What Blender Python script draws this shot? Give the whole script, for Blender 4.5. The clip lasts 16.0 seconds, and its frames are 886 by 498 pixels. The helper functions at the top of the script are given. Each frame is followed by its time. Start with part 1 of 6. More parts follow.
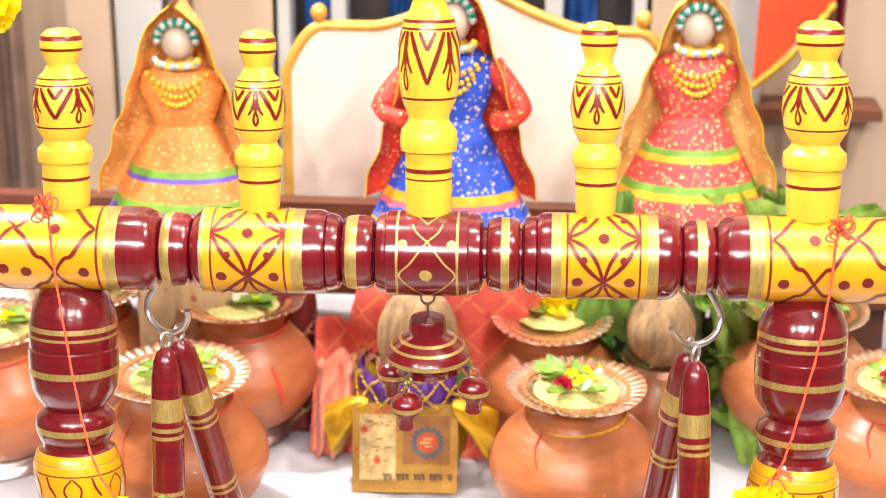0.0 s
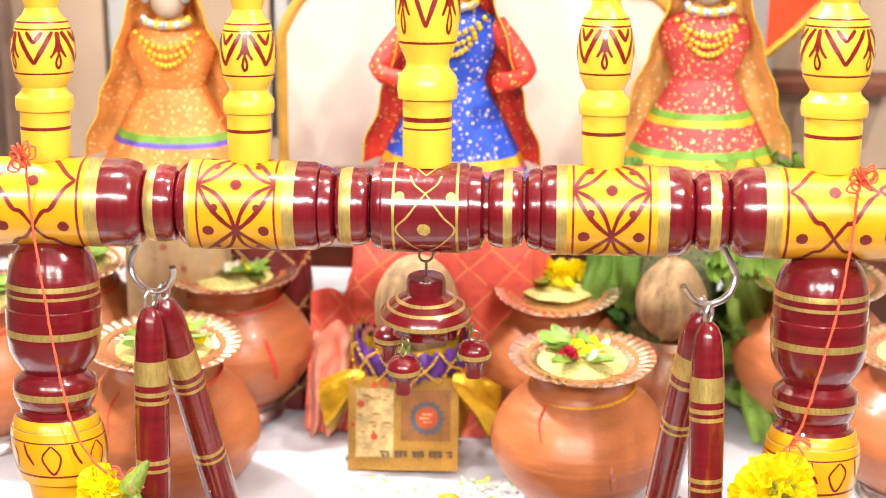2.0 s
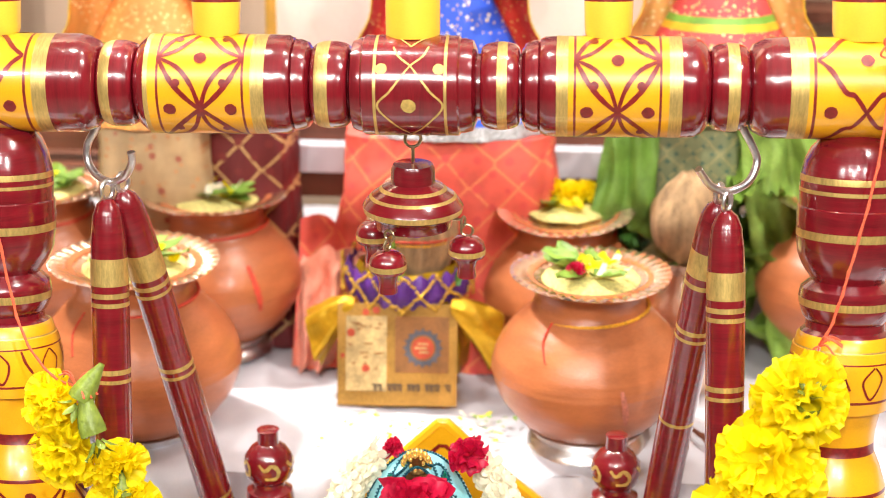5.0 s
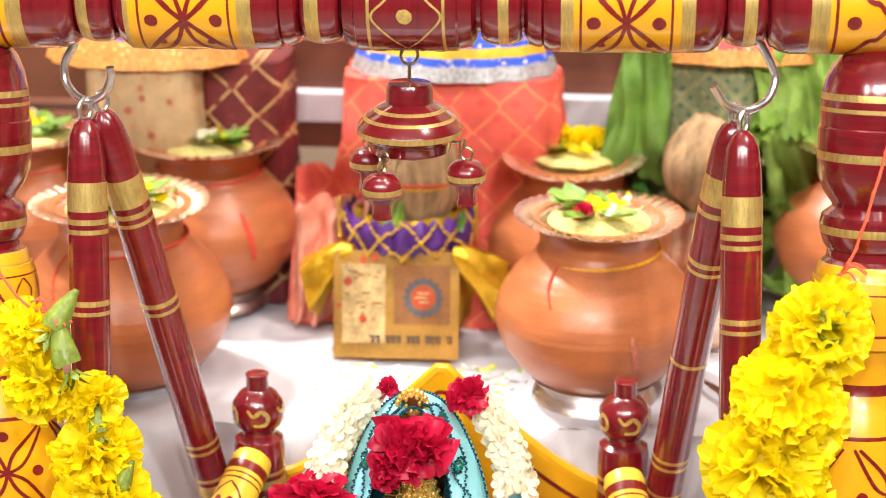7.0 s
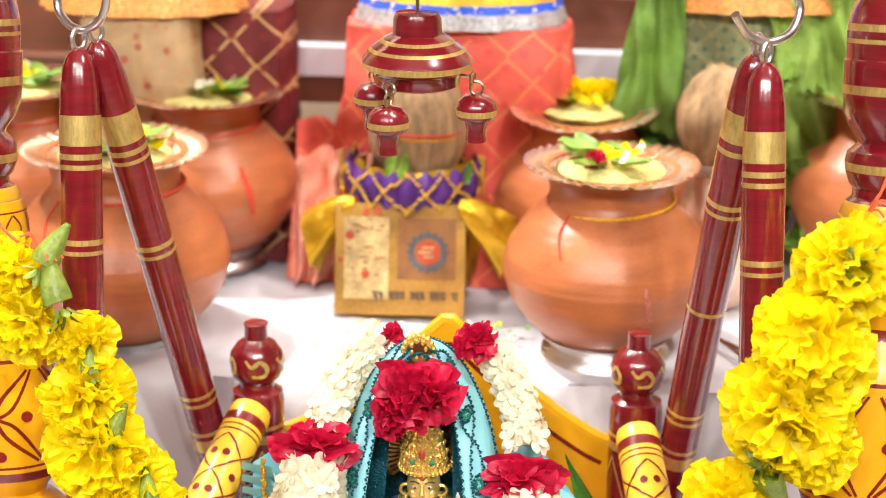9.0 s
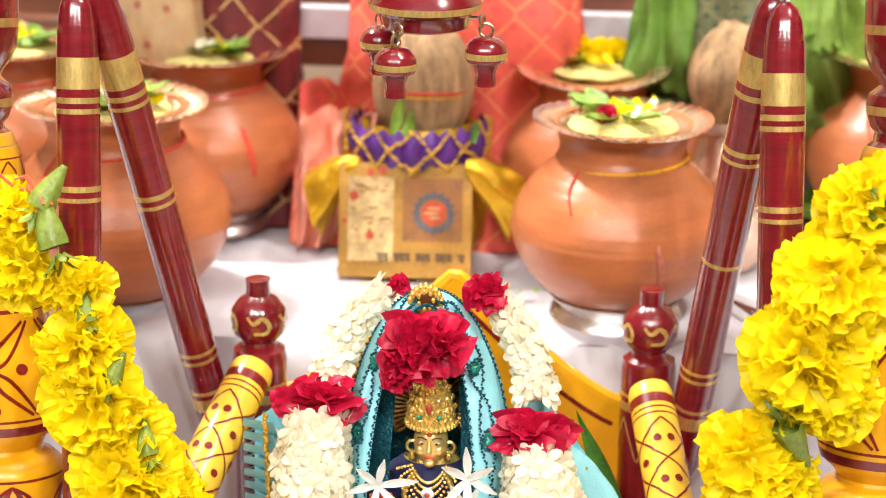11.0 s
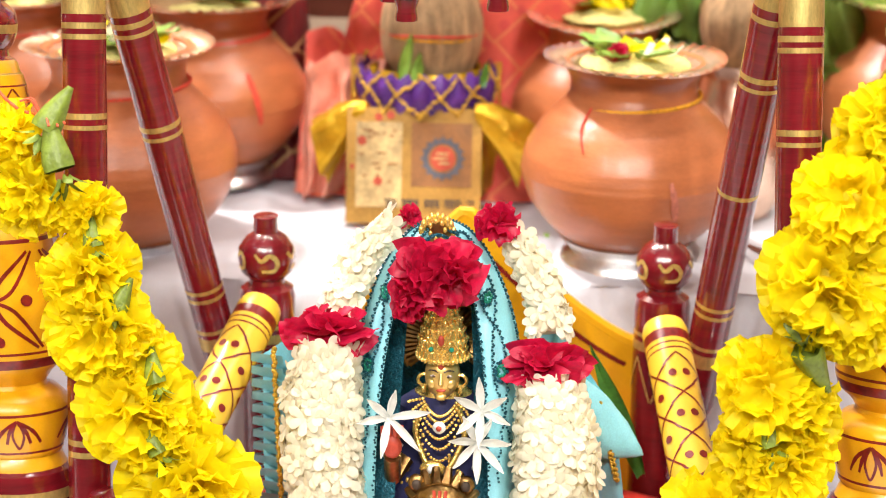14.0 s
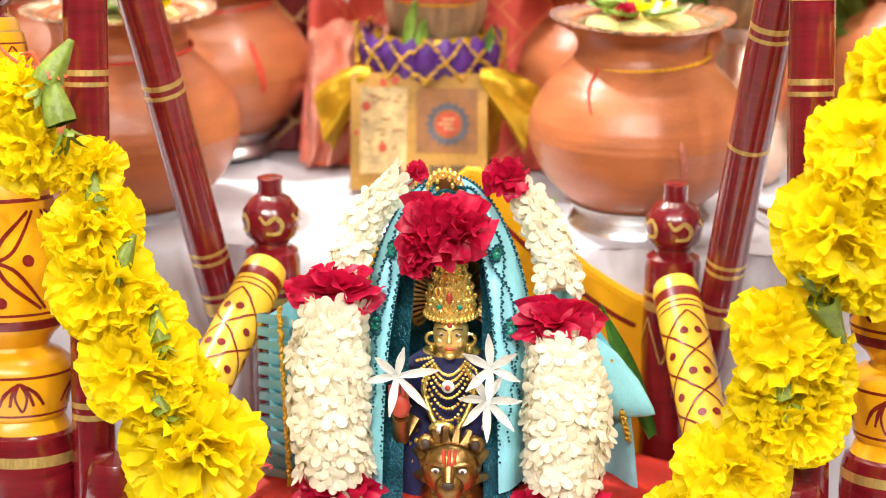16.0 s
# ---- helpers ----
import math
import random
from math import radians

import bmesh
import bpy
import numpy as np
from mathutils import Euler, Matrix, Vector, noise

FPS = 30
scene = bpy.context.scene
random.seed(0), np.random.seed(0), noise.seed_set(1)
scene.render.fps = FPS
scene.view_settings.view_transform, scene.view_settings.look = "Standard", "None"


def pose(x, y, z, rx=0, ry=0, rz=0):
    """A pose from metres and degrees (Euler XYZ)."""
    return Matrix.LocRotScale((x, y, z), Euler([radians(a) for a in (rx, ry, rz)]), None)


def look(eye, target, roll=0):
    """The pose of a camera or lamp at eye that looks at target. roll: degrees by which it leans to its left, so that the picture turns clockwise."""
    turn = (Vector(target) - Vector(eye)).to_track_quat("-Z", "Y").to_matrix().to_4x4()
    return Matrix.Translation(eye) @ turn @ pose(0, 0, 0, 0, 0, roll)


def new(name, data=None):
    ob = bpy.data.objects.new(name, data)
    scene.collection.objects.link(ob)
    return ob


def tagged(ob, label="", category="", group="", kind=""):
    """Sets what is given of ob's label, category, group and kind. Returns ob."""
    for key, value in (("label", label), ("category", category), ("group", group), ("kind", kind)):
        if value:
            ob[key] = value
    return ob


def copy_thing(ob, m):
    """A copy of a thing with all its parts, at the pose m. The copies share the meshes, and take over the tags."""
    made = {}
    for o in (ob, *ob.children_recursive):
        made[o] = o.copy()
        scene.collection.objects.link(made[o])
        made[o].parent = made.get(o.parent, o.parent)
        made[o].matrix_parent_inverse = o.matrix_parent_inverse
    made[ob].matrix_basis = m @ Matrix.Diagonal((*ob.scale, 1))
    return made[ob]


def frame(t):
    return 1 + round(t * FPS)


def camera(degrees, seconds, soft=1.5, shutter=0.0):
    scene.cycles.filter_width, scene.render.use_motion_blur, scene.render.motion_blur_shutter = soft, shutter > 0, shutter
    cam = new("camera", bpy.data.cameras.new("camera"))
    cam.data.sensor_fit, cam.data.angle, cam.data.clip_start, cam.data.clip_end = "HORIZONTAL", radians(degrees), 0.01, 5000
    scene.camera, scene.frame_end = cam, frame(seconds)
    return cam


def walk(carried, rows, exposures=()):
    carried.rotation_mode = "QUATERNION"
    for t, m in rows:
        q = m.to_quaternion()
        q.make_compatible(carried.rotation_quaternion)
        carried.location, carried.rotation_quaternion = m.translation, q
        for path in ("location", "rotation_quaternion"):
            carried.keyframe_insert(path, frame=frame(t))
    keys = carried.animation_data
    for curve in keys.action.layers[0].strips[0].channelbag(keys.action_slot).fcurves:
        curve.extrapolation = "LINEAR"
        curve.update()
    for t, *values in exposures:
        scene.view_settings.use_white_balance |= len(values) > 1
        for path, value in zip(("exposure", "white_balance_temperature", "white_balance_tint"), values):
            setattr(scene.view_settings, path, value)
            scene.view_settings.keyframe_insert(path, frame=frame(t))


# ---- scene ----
cam = camera(28.00, 16.0, soft=1.0)
cam.data.dof.use_dof, cam.data.dof.focus_distance, cam.data.dof.aperture_fstop = True, 1.3, 5.5
# seconds, x, y, z, yaw, pitch, roll
ROWS = [
    (0.0, 0.0872, -1.4056, 1.1523, 2.951, -20.914, 0.552),
    (0.5, 0.0870, -1.3869, 1.1349, 3.003, -20.793, 0.502),
    (1.0, 0.0870, -1.3649, 1.1144, 3.043, -20.652, 0.583),
    (1.5, 0.0879, -1.3598, 1.0983, 3.066, -20.499, 0.689),
    (2.0, 0.0894, -1.3495, 1.0742, 3.117, -20.329, 0.605),
    (2.5, 0.0926, -1.3311, 1.0469, 3.229, -20.183, 0.471),
    (3.0, 0.0969, -1.3116, 1.0195, 3.393, -20.036, 0.424),
    (3.5, 0.1020, -1.2961, 0.9943, 3.576, -19.887, 0.344),
    (4.0, 0.1068, -1.2812, 0.9679, 3.764, -19.682, 0.296),
    (6.5, 0.1248, -1.2016, 0.8487, 4.601, -18.784, 0.071),
    (7.0, 0.1252, -1.1932, 0.8266, 4.683, -18.622, 0.204),
    (7.5, 0.1235, -1.1867, 0.8086, 4.677, -18.519, 0.324),
    (8.0, 0.1198, -1.1772, 0.7921, 4.612, -18.480, 0.405),
    (8.5, 0.1166, -1.1689, 0.7791, 4.564, -18.471, 0.498),
    (9.0, 0.1140, -1.1579, 0.7647, 4.541, -18.402, 0.591),
    (11.5, 0.1051, -1.1334, 0.7022, 4.503, -18.056, 0.699),
    (12.0, 0.1044, -1.1303, 0.6914, 4.541, -18.013, 0.684),
    (12.5, 0.1030, -1.1288, 0.6824, 4.536, -17.955, 0.652),
    (13.0, 0.1003, -1.1291, 0.6731, 4.473, -17.883, 0.670),
    (13.5, 0.0985, -1.1325, 0.6646, 4.443, -17.825, 0.705),
    (14.0, 0.0978, -1.1345, 0.6552, 4.455, -17.763, 0.623),
    (14.5, 0.0964, -1.1370, 0.6454, 4.432, -17.662, 0.488),
    (15.0, 0.0950, -1.1379, 0.6345, 4.430, -17.558, 0.352),
    (15.5, 0.0945, -1.1390, 0.6267, 4.464, -17.537, 0.282),
    (16.0, 0.0932, -1.1282, 0.6191, 4.493, -17.595, 0.138),
]
walk(cam, [(t, pose(x, y, z, 90 + p, 0, w) @ pose(0, 0, 0, 0, 0, r)) for t, x, y, z, w, p, r in ROWS])
KEY, KEY2, BACK, FRONT = 77.0, 38.0, 24.0, 112.0

# ---- light ----
world = bpy.data.worlds.new("room_air")
scene.world = world
world.use_nodes = True
world.node_tree.nodes["Background"].inputs[0].default_value = (1.0, 0.96, 0.92, 1)
world.node_tree.nodes["Background"].inputs[1].default_value = 0.45


def area(name, eye, target, size, power, colour):
    d = bpy.data.lights.new(name, "AREA")
    d.shape, d.size, d.energy, d.color = "DISK", size, power, colour
    o = new(name, d)
    o.matrix_world = look(eye, target)
    return o


area("hall_lamp", (-1.10, 0.62, 2.25), (0, 0.25, 0.30), 0.16, KEY, (1.0, 0.97, 0.92))
area("hall_lamp", (1.05, -0.55, 2.35), (0, 0.2, 0.35), 0.14, KEY2, (1.0, 0.97, 0.91))
for x in (-0.34, 0.42):
    area("hall_lamp", (x, 0.10, 2.3), (x * 0.4, 0.45, 0.5), 0.10, BACK / 2, (1.0, 0.97, 0.92))
for x, y, z in ((-1.0, -1.7, 1.75), (-0.45, -2.2, 2.15), (-0.05, -2.35, 1.9), (0.40, -2.2, 2.15), (0.95, -1.8, 1.75)):
    area("hall_lamp", (x, y, z), (0, 0.0, 0.35), 0.11, FRONT / 5, (1.0, 0.97, 0.93))


# ---- materials ----
def mat(name, colour, rough=0.5, metal=0.0, coat=0.0, scale=60.0, vary=0.25, bump=0.1, fine=400.0, sub=0.0, stretch=None, random=0.0, glow=0.0):
    """A surface with a broad and a fine variation of colour, gloss and relief."""
    m = bpy.data.materials.new(name)
    m.use_nodes = True
    nt = m.node_tree
    b = nt.nodes["Principled BSDF"]
    b.inputs["Roughness"].default_value = rough
    b.inputs["Metallic"].default_value = metal
    b.inputs["Coat Weight"].default_value = coat
    b.inputs["Coat Roughness"].default_value = 0.035
    if sub:
        b.inputs["Subsurface Weight"].default_value = sub
        b.inputs["Subsurface Radius"].default_value = (0.01, 0.006, 0.003)
    tc = nt.nodes.new("ShaderNodeTexCoord")
    vec = tc.outputs["Object"]
    if stretch:
        mp = nt.nodes.new("ShaderNodeMapping")
        mp.inputs["Scale"].default_value = stretch
        nt.links.new(vec, mp.inputs["Vector"])
        vec = mp.outputs["Vector"]
    n1 = nt.nodes.new("ShaderNodeTexNoise")
    n1.inputs["Scale"].default_value, n1.inputs["Detail"].default_value = scale, 5
    n2 = nt.nodes.new("ShaderNodeTexNoise")
    n2.inputs["Scale"].default_value, n2.inputs["Detail"].default_value = fine, 3
    for n in (n1, n2):
        nt.links.new(vec, n.inputs["Vector"])
    add = nt.nodes.new("ShaderNodeMath")
    add.operation = "ADD"
    nt.links.new(n1.outputs["Fac"], add.inputs[0])
    half = nt.nodes.new("ShaderNodeMath")
    half.operation = "MULTIPLY"
    half.inputs[1].default_value = 0.5
    nt.links.new(n2.outputs["Fac"], half.inputs[0])
    nt.links.new(half.outputs[0], add.inputs[1])
    ramp = nt.nodes.new("ShaderNodeMapRange")
    ramp.inputs["From Min"].default_value, ramp.inputs["From Max"].default_value = 0.5, 1.0
    ramp.inputs["To Min"].default_value, ramp.inputs["To Max"].default_value = 1 - vary, 1 + vary * 0.6
    nt.links.new(add.outputs[0], ramp.inputs["Value"])
    value = ramp.outputs[0]
    if random:
        oi = nt.nodes.new("ShaderNodeObjectInfo")
        rr = nt.nodes.new("ShaderNodeMapRange")
        rr.inputs["To Min"].default_value, rr.inputs["To Max"].default_value = 1 - random, 1 + random * 0.5
        nt.links.new(oi.outputs["Random"], rr.inputs["Value"])
        mu = nt.nodes.new("ShaderNodeMath")
        mu.operation = "MULTIPLY"
        nt.links.new(value, mu.inputs[0])
        nt.links.new(rr.outputs[0], mu.inputs[1])
        value = mu.outputs[0]
    sc = nt.nodes.new("ShaderNodeVectorMath")
    sc.operation = "SCALE"
    sc.inputs[0].default_value = colour
    nt.links.new(value, sc.inputs["Scale"])
    nt.links.new(sc.outputs[0], b.inputs["Base Color"])
    if bump:
        bp = nt.nodes.new("ShaderNodeBump")
        bp.inputs["Strength"].default_value, bp.inputs["Distance"].default_value = bump, 0.002
        nt.links.new(add.outputs[0], bp.inputs["Height"])
        nt.links.new(bp.outputs[0], b.inputs["Normal"])
        nt.links.new(bp.outputs[0], b.inputs["Coat Normal"])
    if glow:
        # thin petals let light through
        tr = nt.nodes.new("ShaderNodeBsdfTranslucent")
        nt.links.new(sc.outputs[0], tr.inputs["Color"])
        mx = nt.nodes.new("ShaderNodeMixShader")
        mx.inputs[0].default_value = glow
        nt.links.new(b.outputs[0], mx.inputs[1])
        nt.links.new(tr.outputs[0], mx.inputs[2])
        nt.links.new(mx.outputs[0], nt.nodes["Material Output"].inputs["Surface"])
    return m


def patterned(name, base, motif, third, scale=60.0, rough=0.6, metal=0.0, lattice=False):
    """Woven cloth: a ground colour with spots of a second and a third colour."""
    m = mat(name, base, rough, scale=40, vary=0.25, bump=0.25, fine=900)
    nt = m.node_tree
    b = nt.nodes["Principled BSDF"]
    ground = b.inputs["Base Color"].links[0].from_socket
    tc = nt.nodes.new("ShaderNodeTexCoord")
    socket = ground
    for k, (colour, grow, size) in enumerate(((motif, 1.25, 0.27), (third, 1.9, 0.25))):
        vo = nt.nodes.new("ShaderNodeTexVoronoi")
        vo.inputs["Scale"].default_value = scale * grow
        vo.inputs["Randomness"].default_value = 0.15 if lattice else 0.95
        if lattice and k == 0:
            vo.feature = "DISTANCE_TO_EDGE"
            size = 0.045
        mp = nt.nodes.new("ShaderNodeMapping")
        mp.inputs["Rotation"].default_value = (0, radians(45) if lattice else 0, 0)
        mp.inputs["Scale"].default_value = (1, 0.01, 1)
        nt.links.new(tc.outputs["Object"], mp.inputs["Vector"])
        nt.links.new(mp.outputs[0], vo.inputs["Vector"])
        le = nt.nodes.new("ShaderNodeMapRange")
        le.inputs["From Min"].default_value, le.inputs["From Max"].default_value = size, size * 0.75
        nt.links.new(vo.outputs["Distance"], le.inputs["Value"])
        mix = nt.nodes.new("ShaderNodeMix")
        mix.data_type = "RGBA"
        nt.links.new(le.outputs[0], mix.inputs["Factor"])
        nt.links.new(socket, mix.inputs[6])
        mix.inputs[7].default_value = (*colour, 1)
        socket = mix.outputs[2]
    nt.links.new(socket, b.inputs["Base Color"])
    return m


MAROON = mat("maroon_lacquer", (0.165, 0.0055, 0.011), 0.21, coat=1.0, scale=8, vary=0.3, bump=0.10, fine=40, stretch=(2, 2, 22))
MAROONX = mat("maroon_lacquer_bar", (0.165, 0.0055, 0.011), 0.21, coat=1.0, scale=8, vary=0.3, bump=0.10, fine=40, stretch=(22, 2, 2))
YELLOW = mat("yellow_lacquer", (0.76, 0.36, 0.006), 0.32, coat=0.55, scale=25, vary=0.12, bump=0.03, fine=800)
LEMON = mat("pale_yellow_lacquer", (0.80, 0.50, 0.04), 0.34, coat=0.5, scale=25, vary=0.1, bump=0.03, fine=800)
GILT = mat("gilt_paint", (0.62, 0.44, 0.14), 0.38, metal=0.65, scale=90, vary=0.3, bump=0.08, stretch=(6, 1, 1))
STROKE = mat("brush_red", (0.19, 0.008, 0.007), 0.35, coat=0.4, scale=200, vary=0.35, bump=0.05)
BRUSHGOLD = mat("brush_gold", (0.60, 0.42, 0.12), 0.4, metal=0.4, scale=200, vary=0.3, bump=0.05)
STEEL = mat("bright_steel", (0.78, 0.78, 0.79), 0.32, metal=1, scale=80, vary=0.2, bump=0.05)
WIRE = mat("brass_wire", (0.55, 0.45, 0.28), 0.3, metal=1, scale=80, vary=0.2, bump=0.05)
CLAY = mat("terracotta", (0.48, 0.150, 0.054), 0.36, coat=0.22, scale=14, vary=0.25, bump=0.25, fine=220, stretch=(1, 1, 5))
COPPER = mat("copper_foil", (0.90, 0.66, 0.50), 0.27, metal=1.0, scale=60, vary=0.25, bump=0.25)
MARIGOLD = mat("marigold_petal", (1.0, 0.86, 0.006), 0.55, scale=70, vary=0.08, bump=0.10, random=0.05, glow=0.52)
ROSE = mat("rose_petal", (0.60, 0.007, 0.055), 0.45, scale=70, vary=0.35, bump=0.2, glow=0.35)
CREAM = mat("tuberose_petal", (0.95, 0.89, 0.71), 0.5, scale=120, vary=0.06, bump=0.05, random=0.05, glow=0.45)
BUDGREEN = mat("bud_green", (0.19, 0.25, 0.03), 0.45, scale=120, vary=0.4, bump=0.4, random=0.2)
YGRAIN = mat("turmeric_rice", (0.70, 0.62, 0.22), 0.7, scale=300, vary=0.4, bump=0.8)
WHITEP = mat("white_petal", (0.88, 0.88, 0.83), 0.45, scale=120, vary=0.1, bump=0.15, glow=0.4)
LEAF = mat("leaf_green", (0.06, 0.17, 0.02), 0.45, scale=80, vary=0.4, bump=0.3, random=0.3)
SEPAL = mat("sepal_green", (0.22, 0.36, 0.05), 0.5, scale=90, vary=0.35, bump=0.3, random=0.2)
THREAD = mat("orange_thread", (0.70, 0.11, 0.045), 0.8, scale=300, vary=0.3, bump=0.5)
REDTHREAD = mat("red_thread", (0.62, 0.06, 0.03), 0.8, scale=300, vary=0.3, bump=0.5)
YTHREAD = mat("yellow_thread", (0.80, 0.38, 0.02), 0.8, scale=300, vary=0.3, bump=0.5)
LINEN = mat("white_tablecloth", (0.58, 0.56, 0.60), 0.75, scale=10, vary=0.12, bump=0.2, fine=700)
AQUA = mat("aqua_satin", (0.28, 0.66, 0.74), 0.34, scale=25, vary=0.22, bump=0.2, fine=900)
TEAL = mat("teal_sequins", (0.01, 0.10, 0.14), 0.3, metal=0.5, scale=500, vary=0.7, bump=0.8, fine=900)
NAVY = mat("navy_velvet", (0.012, 0.012, 0.07), 0.8, scale=80, vary=0.4, bump=0.3)
GOLD = mat("polished_gold", (0.94, 0.64, 0.17), 0.26, metal=0.75, scale=120, vary=0.3, bump=0.08, fine=500)
OLDGOLD = mat("aged_brass", (0.34, 0.20, 0.07), 0.36, metal=1, scale=120, vary=0.4, bump=0.14, fine=400)
FACEGOLD = mat("smooth_gold", (0.90, 0.60, 0.19), 0.30, metal=0.68, scale=60, vary=0.12, bump=0.04)
GOLDTRIM = mat("gold_braid", (0.72, 0.44, 0.05), 0.4, metal=0.7, scale=500, vary=0.5, bump=0.9)
SCARLET = mat("scarlet_cloth", (0.50, 0.022, 0.010), 0.6, scale=40, vary=0.3, bump=0.3)
COIR = mat("coconut_husk", (0.46, 0.29, 0.15), 0.85, scale=30, vary=0.55, bump=0.9, fine=300, stretch=(4, 4, 0.5))
FOILGOLD = mat("golden_foil_cloth", (0.60, 0.34, 0.015), 0.32, metal=0.6, scale=40, vary=0.35, bump=0.5)
PURPLE = mat("purple_satin", (0.09, 0.02, 0.20), 0.5, scale=60, vary=0.4, bump=0.3)
CARD = mat("gilt_card", (0.50, 0.27, 0.06), 0.34, metal=0.45, scale=18, vary=0.55, bump=0.15)
CARDDARK = mat("card_brown_print", (0.27, 0.11, 0.03), 0.45, metal=0.2, scale=40, vary=0.4, bump=0.1)
CARDPALE = mat("card_pale_print", (0.52, 0.36, 0.15), 0.45, scale=60, vary=0.55, bump=0.1)
PRINTRED = mat("print_red", (0.46, 0.06, 0.02), 0.5, scale=120, vary=0.3)
PRINTBLUE = mat("print_grey_blue", (0.08, 0.08, 0.10), 0.5, scale=120, vary=0.3)
INK = mat("print_ink", (0.06, 0.035, 0.02), 0.6, scale=200, vary=0.3)
WALLPAINT = mat("beige_wall_paint", (0.52, 0.37, 0.26), 0.8, scale=4, vary=0.12, bump=0.1)
PALEPAINT = mat("grey_white_paint", (0.45, 0.43, 0.41), 0.7, scale=6, vary=0.12, bump=0.1)
# near-black colour that stands for the unlit space in the window
UNLITVOID = mat("unlit_window_void", (0.03, 0.022, 0.02), 0.5, scale=12, vary=0.6)
BLUECLOTH = mat("blue_window_cloth", (0.03, 0.12, 0.42), 0.6, scale=20, vary=0.6, bump=0.3)
BROWNWOOD = mat("brown_wood", (0.15, 0.045, 0.022), 0.5, scale=20, vary=0.4, bump=0.2, stretch=(0.3, 3, 3))
DRAPE = mat("brown_drape", (0.17, 0.10, 0.07), 0.7, scale=20, vary=0.4, bump=0.2)
FLAG = mat("red_orange_flag", (0.72, 0.06, 0.012), 0.6, scale=20, vary=0.3, bump=0.2)
CURTAIN = mat("maroon_curtain", (0.17, 0.008, 0.02), 0.7, scale=20, vary=0.35, bump=0.2)
BOARD = mat("cream_upholstery", (0.70, 0.65, 0.57), 0.6, scale=14, vary=0.12, bump=0.15)
FRAMEGOLD = mat("frame_gold_paint", (0.62, 0.38, 0.07), 0.4, metal=0.3, scale=40, vary=0.25, bump=0.2)
# for the walls out of view: darkened to keep their bounce light down
LOWBOUNCE = mat("low_bounce_wall_colour", (0.17, 0.13, 0.10), 0.8, scale=4, vary=0.15, bump=0.1)
FLOORTILE = mat("floor_stone", (0.24, 0.20, 0.17), 0.5, scale=5, vary=0.2)
FACEPAINT = mat("pale_painted_face", (0.56, 0.44, 0.35), 0.4, scale=60, vary=0.1)
LIMECLOTH = mat("light_green_net_cloth", (0.34, 0.52, 0.10), 0.65, scale=45, vary=0.45, bump=0.6, fine=500, glow=0.3)
GREENCLOTH = mat("green_net_cloth", (0.13, 0.25, 0.03), 0.6, scale=30, vary=0.5, bump=0.6, fine=500)
PINKPOWDER = mat("pink_powder", (0.58, 0.19, 0.12), 0.9, scale=300, vary=0.4)
PALECORAL = mat("pale_coral_cloth", (0.84, 0.34, 0.24), 0.6, scale=40, vary=0.3, bump=0.4)
SKINRED = mat("red_painted_hand", (0.50, 0.06, 0.03), 0.5, scale=90, vary=0.3)
ORANGEDRESS = patterned("orange_brocade", (0.82, 0.27, 0.06), (0.86, 0.58, 0.22), (0.84, 0.50, 0.18), 127)
YELLOWVEIL = patterned("yellow_orange_veil", (0.82, 0.36, 0.09), (0.90, 0.76, 0.38), (0.84, 0.30, 0.10), 153)
BLUEDRESS = patterned("blue_brocade", (0.03, 0.10, 0.68), (0.75, 0.72, 0.66), (0.70, 0.45, 0.20), 105)
REDVEIL = patterned("red_gold_veil", (0.66, 0.035, 0.02), (0.80, 0.48, 0.12), (0.75, 0.12, 0.05), 161)
PINKDRESS = patterned("pink_brocade", (0.72, 0.08, 0.08), (0.86, 0.66, 0.30), (0.62, 0.60, 0.16), 122)
LIMEVEIL = patterned("lime_gold_veil", (0.84, 0.46, 0.14), (0.90, 0.80, 0.42), (0.62, 0.50, 0.10), 102)
CORAL = patterned("coral_printed_cloth", (0.80, 0.12, 0.085), (0.83, 0.24, 0.11), (0.74, 0.09, 0.08), 24, lattice=True)
BEIGEPRINT = patterned("beige_maroon_print", (0.46, 0.32, 0.17), (0.34, 0.10, 0.06), (0.48, 0.24, 0.10), 46)
MAROONPRINT = patterned("maroon_lattice_print", (0.13, 0.010, 0.012), (0.50, 0.30, 0.12), (0.16, 0.015, 0.015), 24, lattice=True)
GREENPRINT = patterned("green_gold_print", (0.22, 0.24, 0.12), (0.36, 0.32, 0.14), (0.08, 0.14, 0.09), 44, lattice=True)
STRIPES = {"orange": mat("orange_lace", (0.74, 0.30, 0.07), 0.5, scale=250, vary=0.5, bump=0.5), "green": mat("green_ribbon", (0.20, 0.40, 0.05), 0.5), "blue": mat("violet_ribbon", (0.16, 0.10, 0.50), 0.5), "gold": mat("yellow_ribbon", (0.84, 0.52, 0.04), 0.45, metal=0.2), "red": mat("red_ribbon", (0.60, 0.03, 0.03), 0.5), "silver": mat("silver_lace", (0.52, 0.52, 0.54), 0.4, metal=0.4, scale=300, vary=0.5, bump=0.6), "pink": mat("pink_ribbon", (0.75, 0.15, 0.25), 0.5)}
JEWEL = mat("green_jewels", (0.02, 0.28, 0.18), 0.15, metal=0.3, scale=200, vary=0.5, bump=0.5)
PEARL = mat("pearl", (0.75, 0.72, 0.68), 0.2, scale=90, vary=0.1)


